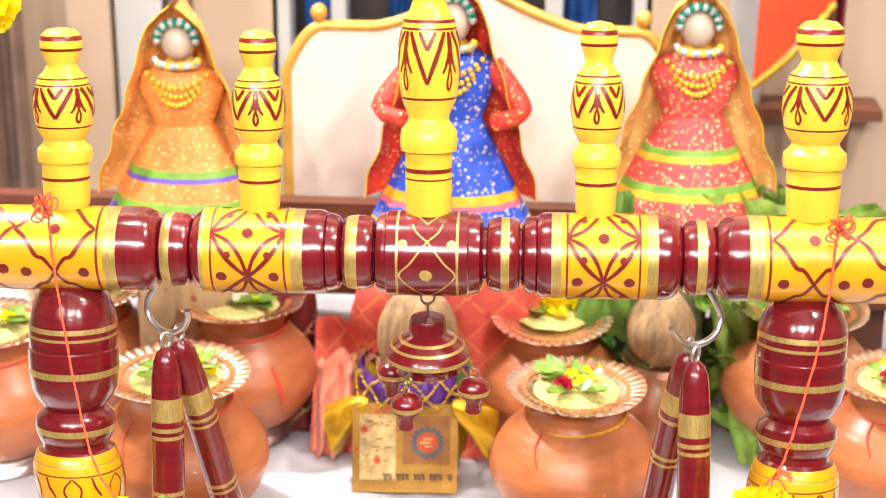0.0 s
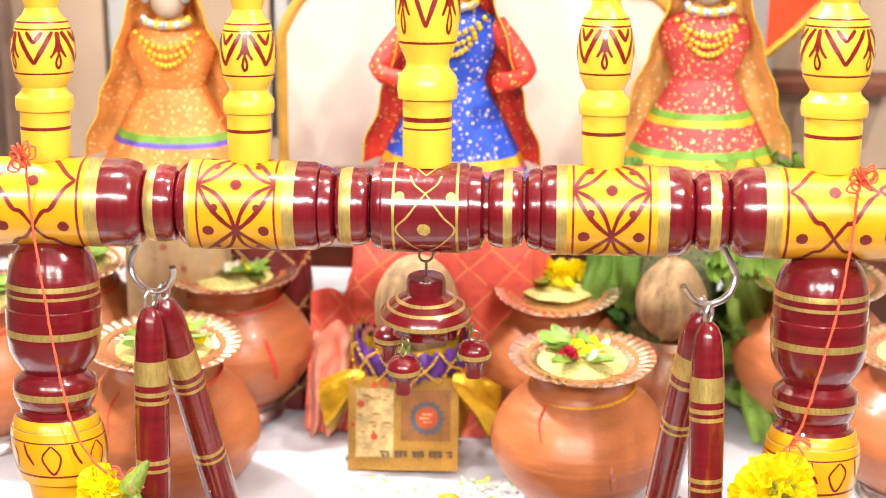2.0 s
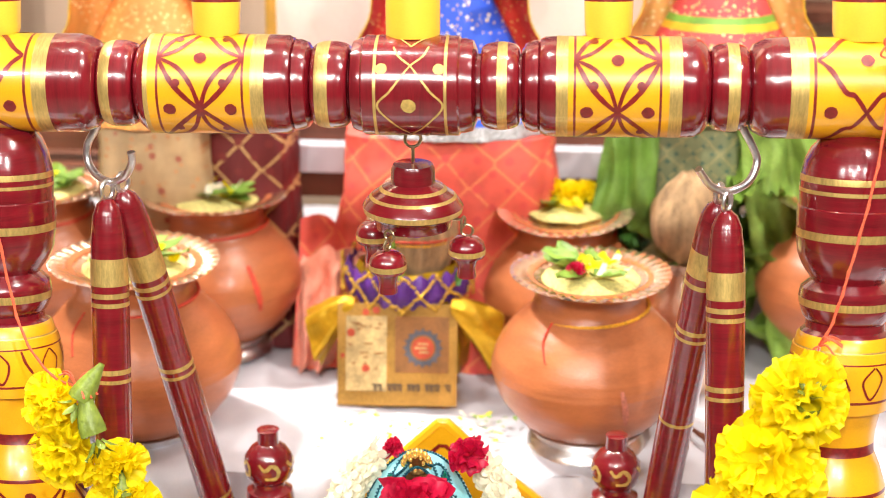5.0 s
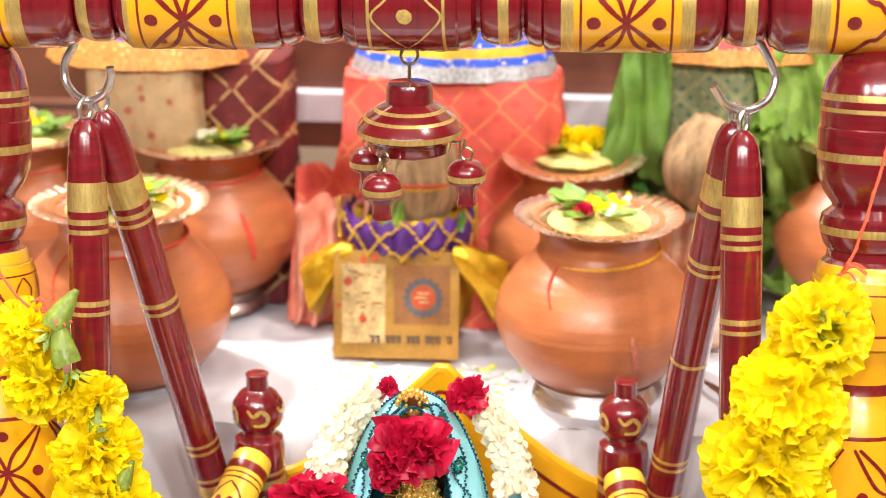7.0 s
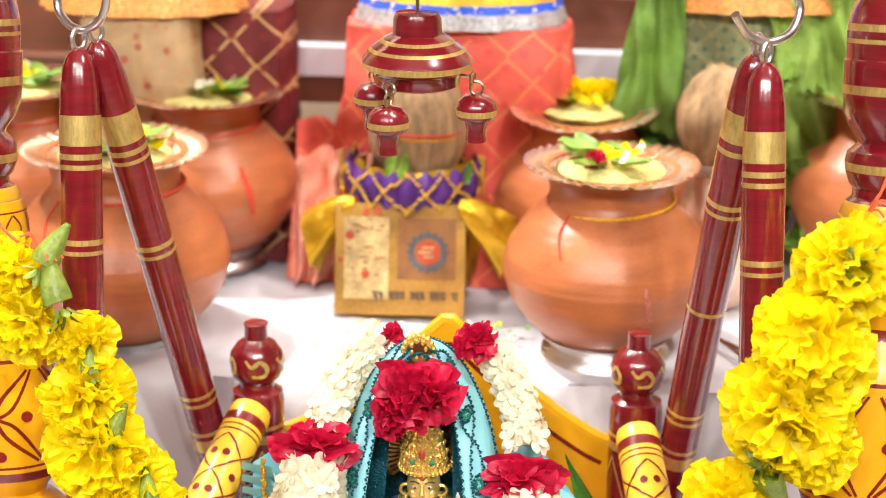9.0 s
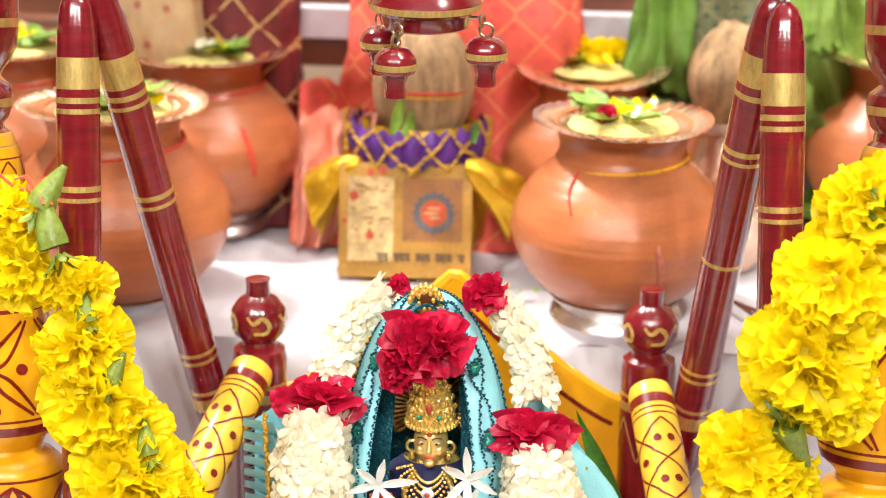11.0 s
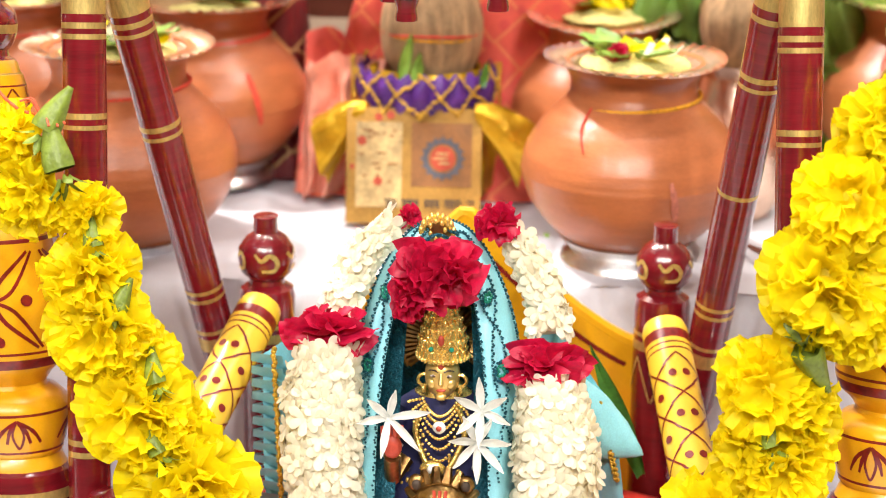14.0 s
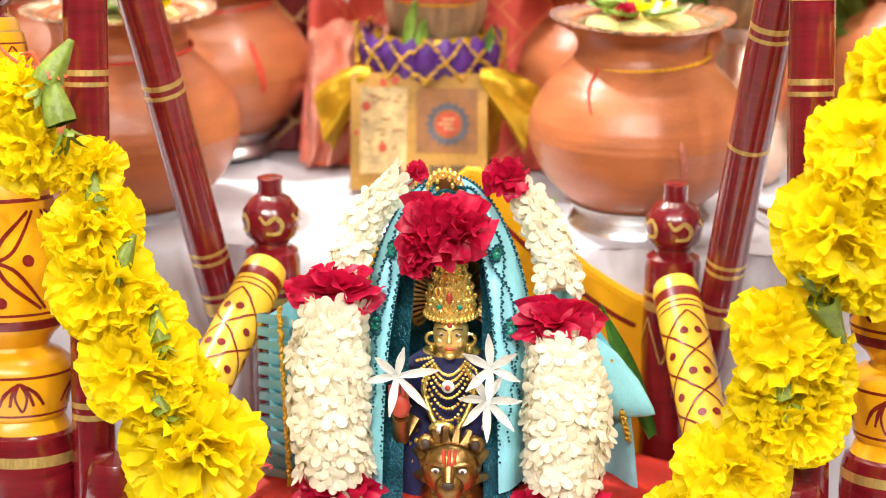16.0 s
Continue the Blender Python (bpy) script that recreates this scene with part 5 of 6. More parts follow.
for k in range(15):
    z = 0.212 - k * 0.0095
    pl.add([(-0.122, -0.004, z), (-0.098, -0.018, z + 0.004), (-0.098, -0.012, z - 0.007), (-0.124, 0.004, z - 0.009)], [(0, 1, 2, 3)], AQUA)
    pl.add([(-0.122, -0.004, z), (-0.124, 0.004, z - 0.009), (-0.115, 0.006, z - 0.002)], [(0, 1, 2)], AQUA)
wpart("pleat_edge", pl, vob, "pleated aqua edge")
for x0, z0, x1, z1, y in ((-0.1035, 0.222, -0.099, 0.08, -0.020), (0.118, 0.186, 0.132, 0.130, -0.006)):
    braid([(x0 + (x1 - x0) * t, y, z0 + (z1 - z0) * t) for t in np.linspace(0, 1, 56)], 0.0020, GOLDTRIM, "gold_braid", "gold braid")
tip = Shape().lathe([(0.0, 0.0, AQUA), (0.004, 0.004, AQUA), (0.016, 0.022, AQUA), (0.026, 0.045, AQUA), (0.030, 0.07, AQUA)], 18, Matrix.Translation((0.150, 0.0, 0.146)) @ pose(0, 0, 0, 0, -62, 0), 0.5)
wpart("corner_tuft", tip, vob, "gathered aqua corner")


def floret_mesh(seed):
    """A blossom as one lobed cup of six petals."""
    rnd = random.Random(seed)
    tilt, long = [rnd.uniform(-0.25, 0.35) for k in range(6)], [rnd.uniform(0.85, 1.15) for k in range(6)]

    def fn(u, v):
        a = 2 * math.pi * u
        k = int(6 * u + 0.5) % 6
        lobe = abs(math.cos(3 * a)) ** 0.55
        q = 0.0128 * v * (1 - v * v * (1 - (0.42 + 0.58 * lobe) * (1 + (long[k] - 1) * lobe)))
        z = 0.0050 * v * (1.1 - v) + 0.0065 * v * v * (0.35 + tilt[k] * lobe) - 0.0022 * v * v * (1 - lobe) - 0.004 * max(0.25 - v, 0)
        return (q * math.cos(a), q * math.sin(a), z)

    return Shape().grid(fn, 48, 7, CREAM)


FLORETS = [floret_mesh(k).mesh("floret") for k in (31, 32, 33)]


def white_garland(name, path, radii, label, count, seed):
    rnd = random.Random(seed)
    pts = smooth_path(path, 10)
    g = thing("white_garland", label, "garland", pts[0], "white blossom garlands on the figure")
    ends = [0.0]
    for a, b in zip(pts, pts[1:]):
        ends.append(ends[-1] + (b - a).length)
    for k in range(count):
        t = (k + 0.5) / count * ends[-1]
        i = max(j for j in range(len(ends)) if ends[j] <= t)
        i = min(i, len(pts) - 2)
        p = pts[i].lerp(pts[i + 1], (t - ends[i]) / max(ends[i + 1] - ends[i], 1e-6))
        r = float(np.interp(t / ends[-1], np.linspace(0, 1, len(radii)), radii))
        ax = (pts[i + 1] - pts[i]).normalized()
        an = k * 2.39996 + rnd.uniform(-0.3, 0.3)
        side = ax.cross(Vector((0, -1, 0))).normalized()
        front = side.cross(ax)
        if front.y > 0:
            front = -front
        an = (an % math.pi) * 1.25 - 0.4
        d = (side * math.cos(an) + front * math.sin(an)).normalized()
        out = (d + ax * rnd.uniform(-0.35, 0.35) + Vector((0, 0, 0.15))).normalized()
        m = Matrix.Translation(p + d * r * rnd.uniform(0.72, 0.98) - pts[0]) @ out.to_track_quat("Z", "Y").to_matrix().to_4x4() @ pose(0, 0, 0, 0, 0, rnd.uniform(0, 360)) @ Matrix.Scale(rnd.uniform(0.66, 0.98), 4)
        part("floret", FLORETS[k % 3], g, "", m)
    core = Shape().tube([q - pts[0] for q in pts], [float(np.interp(ends[i] / ends[-1], np.linspace(0, 1, len(radii)), radii)) * 0.86 for i in range(len(pts))], CREAM, 12)
    part("core", core, g, "packed cream petals")
    return g


white_garland("w", [(-0.064, -0.032, 0.228), (-0.068, -0.040, 0.190), (-0.067, -0.044, 0.150), (-0.064, -0.044, 0.120)], [0.020, 0.0255, 0.026, 0.024], "thick white tuberose garland hanging down beside the figure", 270, 51)
white_garland("w", [(0.084, -0.028, 0.208), (0.088, -0.036, 0.180), (0.090, -0.042, 0.150), (0.088, -0.044, 0.118)], [0.019, 0.0255, 0.027, 0.024], "thick white tuberose garland hanging down beside the figure", 270, 52)
white_garland("w", [(-0.026, 0.014, 0.304), (-0.044, 0.010, 0.284), (-0.056, 0.002, 0.262), (-0.060, -0.008, 0.246)], [0.006, 0.009, 0.0105, 0.011], "white tuberose string over the veil's shoulder", 70, 53)
white_garland("w", [(0.058, 0.014, 0.294), (0.071, 0.010, 0.276), (0.079, 0.004, 0.256), (0.083, -0.006, 0.236)], [0.006, 0.010, 0.0115, 0.012], "white tuberose string over the veil's shoulder", 70, 54)
white_garland("w", [(-0.060, -0.046, 0.098), (-0.052, -0.046, 0.078), (-0.040, -0.048, 0.06)], [0.018, 0.018, 0.016], "white tuberose string below the red rose", 50, 55)


def rose(at, face, size, mesh, label):
    ob = new("rose")
    ob.empty_display_size = 0.01
    for q in PETALS[ROSES.index(mesh)]:
        part("petal", q, ob)
    ob.matrix_world = Matrix.Translation(at) @ Vector(face).to_track_quat("Z", "Y").to_matrix().to_4x4() @ Matrix.Diagonal((*size, 1))
    return tagged(ob, label, "rose", "red roses on the figure")


rose((0.001, -0.040, 0.285), (0.1, -0.9, 0.35), (1.0, 1.1, 0.9), ROSES[0], "crimson rose laid above the gilt crown")
rose((0.018, -0.044, 0.288), (0.3, -0.9, 0.2), (0.95, 0.85, 0.9), ROSES[1], "crimson rose laid above the gilt crown")
rose((-0.008, -0.044, 0.272), (-0.1, -0.95, -0.2), (0.6, 0.7, 0.8), ROSES[0], "crimson rose petals drooping over the crown")
rose((-0.064, -0.028, 0.238), (-0.1, -0.8, 0.5), (1.30, 0.75, 0.9), ROSES[1], "crimson rose tied between white blossoms")
rose((0.082, -0.026, 0.219), (0.1, -0.8, 0.5), (1.35, 0.75, 0.9), ROSES[0], "crimson rose tied between white blossoms")
rose((-0.062, -0.050, 0.104), (-0.1, -0.8, 0.5), (1.30, 0.75, 0.9), ROSES[0], "crimson rose tied under the white blossoms")
rose((0.086, -0.050, 0.103), (0.1, -0.8, 0.5), (1.35, 0.75, 0.9), ROSES[1], "crimson rose tied under the white blossoms")
rose((0.044, 0.006, 0.307), (0.3, -0.5, 0.8), (0.72, 0.6, 0.7), ROSES[1], "pink-red rose on top of the veil")
rose((-0.014, 0.016, 0.306), (-0.2, -0.3, 0.9), (0.34, 0.34, 0.5), ROSES[0], "red rose petals behind the veil's top")


def star(at, face, r, spin, label, n=6):
    rnd, s = random.Random(int(at[0] * 5000)), Shape()
    for k in range(n):
        petal(s, pose(0, 0, 0, 0, -20 + rnd.uniform(-14, 14), k * 360 / n + spin + rnd.uniform(-9, 9)), r * rnd.uniform(0.85, 1.15), r * 0.29, 0.28, 0.06, WHITEP, 4, 6, rnd.random(), 0.75)
    s.tube([(0, 0, 0.001), (0, 0, -0.016)], 0.0022, WHITEP, 8)
    ob = new("white_blossom", s.mesh("white_blossom"))
    ob.matrix_world = Matrix.Translation(at) @ Vector(face).to_track_quat("Z", "Y").to_matrix().to_4x4()
    return tagged(ob, label, "blossom", "single white blossoms")


star((-0.0210, -0.056, 0.1905), (0.1, -0.95, 0.3), 0.0275, 12, "single white tuberose blossom laid on the robe")
star((0.0400, -0.056, 0.1980), (0.0, -0.95, 0.3), 0.0290, 38, "single white tuberose blossom laid on the robe")
star((0.0380, -0.060, 0.1770), (0.1, -0.95, 0.2), 0.0280, 5, "single white tuberose blossom laid on the robe", 7)
leaf = Shape()
petal(leaf, Matrix.Translation((0.152, 0.03, 0.118)) @ pose(0, 0, 0, 0, -112, 0) @ pose(0, 0, 0, 75, 0, 0), 0.108, 0.024, 0.05, 0.01, LEAF, 6, 10, 0.3, 0.9)
thing("leaf", "dark green pointed leaf tucked beside the armrest", "leaf", shape=leaf)


# ---- pots ----
def pot_thing():
    """A clay pot on its base, with a copper dish in its mouth; the base's middle is the origin."""
    ob = thing("clay_pot", "unglazed terracotta pot with a copper dish in its mouth", "pot", (0.140, 0.249, 0.2195), "clay pots on the white cloth")
    K = CLAY
    outer = [(0.0, 0.0), (0.034, 0.0), (0.046, 0.005), (0.066, 0.021), (0.0805, 0.041), (0.0870, 0.060), (0.0874, 0.070), (0.0842, 0.083), (0.0755, 0.099), (0.0640, 0.112), (0.0545, 0.1215), (0.0505, 0.1285), (0.0500, 0.135), (0.0515, 0.142), (0.0560, 0.149), (0.0590, 0.1505)]
    inner = [(0.0585, 0.1530, K), (0.0520, 0.1525, K), (0.0475, 0.140, K), (0.047, 0.12, K), (0.0, 0.11, K)]
    fine = [(max(q.x, 0.0), q.y, K) for q in smooth_path([(a, b, 0) for a, b in outer], 5)] + inner
    s = Shape().lathe(fine, 72)

    # hand-thrown: rings left by the fingers and a little out of round
    def thrown(x, y, z):
        a = math.atan2(y, x)
        k = 1 + 0.0045 * math.sin(z * 820 + 0.6 * math.sin(a)) * (0.4 + 0.6 * abs(wobble(z * 60, 2.0))) + 0.003 * wobble(z * 160, 6.0)
        return (x * (k + 0.010 * wobble(a * 1.3, z * 9)), y * (k + 0.008 * wobble(a * 1.1 + 4, z * 9)), z)

    s.v = [thrown(*p) for p in s.v]
    part("body", s, ob, "terracotta body", sharp=60)
    n, d = 160, Shape()
    for j, (r0, z0) in enumerate(((0.0, 0.1470), (0.035, 0.1474), (0.050, 0.1500), (0.0610, 0.1540), (0.0705, 0.1560), (0.0722, 0.1555), (0.0720, 0.1542), (0.0600, 0.1522), (0.045, 0.1465), (0.0, 0.1455))):
        for i in range(n):
            a = 2 * math.pi * i / n
            flute = (0.0012 if 2 <= j <= 5 else 0) * math.sin(a * 40)
            d.v.append((r0 * math.cos(a), r0 * math.sin(a), z0 + flute + (0.0012 * math.sin(a * 2 + 1) if j > 2 else 0)))
    for j in range(9):
        for i in range(n):
            a, b = j * n + i, j * n + (i + 1) % n
            d.f.append((a + n, b + n, b, a) if j < 0 else (a, b, b + n, a + n))
    d.m, d.mats = [0] * len(d.f), [COPPER]
    part("dish", d, ob, "fluted shiny copper dish", sharp=60)
    return ob


pot = pot_thing()


def pot_string(at, scale, material, seed, label):
    rnd = random.Random(seed)
    pts = [(0.0530 * math.cos(a) * scale, 0.0530 * math.sin(a) * scale, (0.1235 + 0.003 * math.sin(a + 1.2)) * scale) for a in np.linspace(0, 2 * math.pi, 40)[:-1]]
    s = Shape().tube(pts, 0.0016, material, 7, True)
    a0 = radians(-128)
    st = Vector((0.054 * math.cos(a0), 0.054 * math.sin(a0), 0.1225)) * scale
    s.tube(smooth_path([st, Vector((0.0685 * math.cos(a0 + 0.03), 0.0685 * math.sin(a0 + 0.03), 0.109)) * scale, Vector((0.0795 * math.cos(a0 + 0.16), 0.0795 * math.sin(a0 + 0.16), 0.094)) * scale], 5), 0.0009, REDTHREAD, 6)
    return thing("pot_thread", label, "thread", at, "threads tied round the pots", shape=s)


def steel_base(at, scale):
    s = Shape().lathe([(0.052, -0.0115, STEEL), (0.055, -0.010, STEEL), (0.053, -0.004, STEEL), (0.047, 0.000, STEEL), (0.050, 0.004, STEEL), (0.056, 0.0105, STEEL), (0.0545, 0.011, STEEL), (0.046, 0.002, STEEL), (0.0, 0.001, STEEL)], 40, Matrix.Scale(scale, 4))
    return thing("steel_stand", "small shiny steel ring stand under a pot", "stand", at, "steel ring stands", shape=s)


def offering(at, scale, kind, label, seed):
    """Leaves, grains and petals heaped in a dish."""
    rnd = random.Random(seed)
    ob = thing("offering", label, "offering", at, "offerings in the dishes")
    s = Shape().ball((0, 0, 0), (0.045 * scale, 0.045 * scale, 0.0070), YGRAIN, 24, 8)
    s.v = [(x, y, z + 0.002 * wobble(x * 300, y * 300)) for x, y, z in s.v]
    part("grain", s, ob, "pale rice grains")
    for k in range(9 if kind != "flowers" else 2):
        q = Shape()
        a = rnd.uniform(0, 6.28)
        petal(q, Matrix.Translation((0.016 * math.cos(a), 0.016 * math.sin(a), 0.008)) @ pose(0, 0, 0, rnd.uniform(-18, 18), rnd.uniform(-12, 6), math.degrees(a) + rnd.uniform(-120, 120)), 0.038 * scale, 0.026, 0.15, 0.06, SEPAL, 5, 6, rnd.random(), 0.7)
        part("leaf", q, ob, "green leaf")
    for k in range(12):
        q = Shape()
        a, r = rnd.uniform(0, 6.28), rnd.uniform(0.004, 0.032)
        petal(q, Matrix.Translation((r * math.cos(a), r * math.sin(a), 0.009)) @ pose(0, 0, 0, rnd.uniform(-40, 40), rnd.uniform(-40, 0), rnd.uniform(0, 360)), 0.015, 0.010, 0.3, 0.15, MARIGOLD if k % 3 or kind == "flowers" else CREAM, 3, 3, rnd.random())
        part("petal", q, ob, "loose petal")
    if kind == "rose":
        part("rosebud", ROSES[0], ob, "dark red rosebud", Matrix.Translation((-0.014, -0.012, 0.010)) @ Matrix.Scale(0.42, 4))
    if kind == "flowers":
        for k in range(3):
            part("marigold", MARI[k], ob, "orange-yellow marigold", Matrix.Translation((-0.012 + 0.016 * k, 0.012 - 0.006 * (k % 2), 0.012)) @ Matrix.Scale(0.42, 4))
    return ob


POTS = [((0.140, 0.249, 0.2195), 1.0, "rose", 61), ((-0.2740, 0.250, 0.2080), 1.075, "leaf", 62), ((-0.2370, 0.440, 0.2255), 0.985, "leaf", 63), ((0.1160, 0.430, 0.2330), 0.95, "flowers", 64), ((0.3930, 0.430, 0.2380), 1.0, "leaf", 65), ((0.478, 0.300, 0.2200), 0.97, "rose", 66), ((-0.500, 0.360, 0.2200), 1.0, "leaf", 67), ((-0.424, 0.475, 0.2245), 0.96, "leaf", 68)]
for k, (at, sc, kind, seed) in enumerate(POTS):
    if k:
        copy_thing(pot, Matrix.Translation(at) @ pose(0, 0, 0, 5 if kind == "flowers" else 0, 0, 0) @ pose(0, 0, 0, 0, 0, 50 * k) @ Matrix.Scale(sc, 4))
    steel_base((at[0], at[1], at[2] - 0.001), sc)
    offering((at[0], at[1], at[2] + 0.1490 * sc), sc, kind, {"rose": "green leaves, rice and a red rosebud in a dish", "leaf": "green leaves and yellow petals on rice in a dish", "flowers": "orange marigolds and petals heaped in a dish"}[kind], seed)
    pot_string(at, sc, YTHREAD if k == 0 else REDTHREAD, seed, "yellow thread tied round the pot's neck" if k == 0 else "red thread tied round the pot's neck")
# dry powder streaked on two pots
for (px, py, pz), sc, ang, z0, z1, material, label in (((0.140, 0.249, 0.2195), 1.0, 24, 0.040, 0.076, PINKPOWDER, "faint pink powder streak on the clay"), ((-0.2370, 0.440, 0.2255), 0.985, 40, 0.055, 0.100, REDTHREAD, "red powder streak on the clay")):
    pts, nor = [], []
    for i in range(14):
        z = z0 + (z1 - z0) * i / 13
        r = float(np.interp(z, [0.022, 0.042, 0.062, 0.070, 0.082, 0.098, 0.112], [0.0665, 0.081, 0.0873, 0.0876, 0.0846, 0.076, 0.064])) * 1.012 + 0.0006
        a = radians(ang - 5 * i / 13)
        pts.append((px + sc * r * math.sin(a), py - sc * r * math.cos(a), pz + sc * z))
        nor.append((math.sin(a), -math.cos(a), 0))
    thing("powder_streak", label, "powder", shape=Shape().ribbon(pts, nor, [0.003 + 0.003 * math.sin(math.pi * i / 13) + 0.0015 * wobble(i, 3) for i in range(14)], material))
# rolled coral cloth, a twig and a steel bowl
def fold_fn(u, v):
    w = 0.030 + 0.030 * v
    x = -0.136 + 0.034 * v + 1.25 * w * (u - 0.5)
    return (x + 0.004 * wobble(v * 6, u * 4), 0.385 + 0.012 * math.sin(u * 15 + v * 4) + 0.010 * wobble(u * 4, v * 6), 0.214 + 0.125 * v + 0.008 * wobble(u * 5, v * 5 + 2))
thing("coral_scarf", "pale coral scarf gathered in folds by the vessel", "scarf", shape=Shape().grid(fold_fn, 44, 30, PALECORAL), sharp=80)
for k, pts in enumerate((((0.225, 0.290, 0.217), (0.245, 0.245, 0.219), (0.262, 0.205, 0.217)), ((0.232, 0.275, 0.217), (0.252, 0.240, 0.220), (0.280, 0.215, 0.217)))):
    thing("twig", "thin dry brown twig lying on the cloth", "twig", group="twigs on the cloth", shape=Shape().tube(smooth_path(pts, 5), 0.0016, BROWNWOOD, 6))
thing("steel_bowl", "small shiny steel bowl beside the swing's foot", "bowl", (-0.375, 0.02, LOW + 0.006), shape=Shape().lathe([(0.0, 0.0, STEEL), (0.026, 0.0, STEEL), (0.040, 0.012, STEEL), (0.048, 0.034, STEEL), (0.051, 0.036, STEEL), (0.047, 0.033, STEEL), (0.038, 0.014, STEEL), (0.0, 0.004, STEEL)], 40))

# ---- the wrapped vessel with card and coconut in the middle ----
CX, CYY = -0.036, 0.375
ves = thing("vessel", "copper vessel wrapped in golden cloth with a purple collar", "vessel", (CX, CYY, HIGH))
cloth_r = [(0.040, 0.0), (0.056, 0.02), (0.060, 0.05), (0.057, 0.075), (0.052, 0.10), (0.050, 0.118), (0.046, 0.128)]
n, s = 64, Shape()
for r, z in cloth_r:
    for i in range(n):
        a = 2 * math.pi * i / n
        k = r * (1 + 0.05 * math.sin(a * 11 + z * 30) + 0.03 * wobble(a * 2, z * 20))
        s.v.append((k * math.cos(a), k * math.sin(a), z))
s.f = [(j * n + i, j * n + (i + 1) % n, (j + 1) * n + (i + 1) % n, (j + 1) * n + i) for j in range(len(cloth_r) - 1) for i in range(n)]
s.m, s.mats = [0] * len(s.f), [FOILGOLD]
part("cloth_wrap", s, ves, "golden foil cloth", sharp=70)
for sx in (-1, 1):
    def wingcloth(u, v, sx=sx):
        a = v * 2 * math.pi
        w = (0.007 + 0.019 * u ** 0.7) * (1 + 0.13 * u * math.sin(5 * a + sx) + 0.10 * wobble(a * 1.3, u * 4 + sx))
        return (sx * (0.046 + 0.043 * u + 0.007 * u * math.cos(a)), -0.050 + 0.014 * u + w * math.sin(a) * 0.75, 0.098 - 0.026 * u - 0.016 * u * u + w * math.cos(a))
    part("cloth_end", Shape().grid(wingcloth, 18, 40, FOILGOLD), ves, "loose golden cloth end", sharp=70)
for k in range(22):
    s = Shape()
    a0, a1 = 2 * math.pi * k / 22, 2 * math.pi * (k + 1) / 22
    s.grid(lambda u, v: (0.0575 * math.cos(a0 + (a1 - a0) * u) * (1 + 0.10 * math.sin(math.pi * u) * math.sin(math.pi * v)), 0.0575 * math.sin(a0 + (a1 - a0) * u) * (1 + 0.10 * math.sin(math.pi * u) * math.sin(math.pi * v)), 0.098 + 0.030 * v + 0.003 * math.sin(u * 6.28 + k)), 5, 5, PURPLE)
    part("collar_puff", s, ves, "purple satin puff")
s = Shape()
for k in range(12):
    a0 = 2 * math.pi * k / 12
    for sx in (0, 1):
        for i in range(15):
            t = i / 14
            a = a0 + 2 * math.pi / 12 * t
            z = 0.096 + 0.034 * (t if sx else 1 - t)
            s.ball((0.064 * math.cos(a), 0.064 * math.sin(a), z + 0.010 * wobble(a * 3, sx) + 0.002 * wobble(i * 3.1, a)), (0.0017, 0.0017, 0.0017), GOLDTRIM, 6, 5)
part("gold_lace", s, ves, "crossed gold lace")
s = Shape()
s.ball((0, 0, 0), (0.0445, 0.0425, 0.058), COIR, 32, 20)
s.v = [(x * (1 + 0.03 * wobble(math.atan2(y, x) * 5, z * 30)), y * (1 + 0.03 * wobble(math.atan2(y, x) * 5, z * 30)), z + 0.001 * wobble(x * 200, y * 200)) for x, y, z in s.v]
husk_shape, s = s, Shape()
rnd = random.Random(71)
for k in range(260):
    a, t = rnd.uniform(0, 6.28), rnd.uniform(-0.7, 0.5)
    pts = []
    for q in range(4):
        z = 0.056 * math.sin(t + q * 0.16)
        r = 0.0425 * math.cos(t + q * 0.16) * (1.0 + 0.012 * q * rnd.random())
        pts.append((r * math.cos(a + 0.02 * q), r * math.sin(a + 0.02 * q), z))
    s.tube(pts, 0.0004, COIR, 4)
coconut = thing("coconut", "brown fibrous coconut standing in the vessel's mouth", "coconut", (CX + 0.005, CYY - 0.006, HIGH + 0.160), "coconuts")
part("husk", husk_shape, coconut, "brown husk", sharp=60)
tagged(part("fibre", s, coconut, "pale coir fibres"), kind="stuff")
s = Shape().tube([(0.0425 * math.cos(a), 0.0425 * math.sin(a), 0.001 * math.sin(3 * a)) for a in np.linspace(0, 2 * math.pi, 40)[:-1]], 0.0014, REDTHREAD, 6, True)
s.tube([(0.0422 * math.cos(a), 0.0422 * math.sin(a), -0.003 + 0.001 * math.sin(2 * a)) for a in np.linspace(0, 2 * math.pi, 40)[:-1]], 0.0012, YTHREAD, 6, True)
thing("coconut_thread", "red and yellow thread wound round the coconut", "thread", (CX + 0.005, CYY - 0.006, HIGH + 0.160), shape=s)
for x, dx, h, tw in ((-0.052, -0.008, 0.046, 20), (-0.044, 0.012, 0.028, -30), (0.012, 0.005, 0.022, 40)):
    s = Shape()
    petal(s, pose(0, 0, 0, 90 + tw, -80, 10), h, 0.016, 0.12, 0.05, SEPAL if x < 0 else LEAF, 5, 8, x * 9, 0.85)
    thing("leaf", "fresh green leaf standing in the vessel's mouth", "leaf", (x + dx * 0.3, CYY - 0.048, HIGH + 0.120), "leaves in the vessel", shape=s)

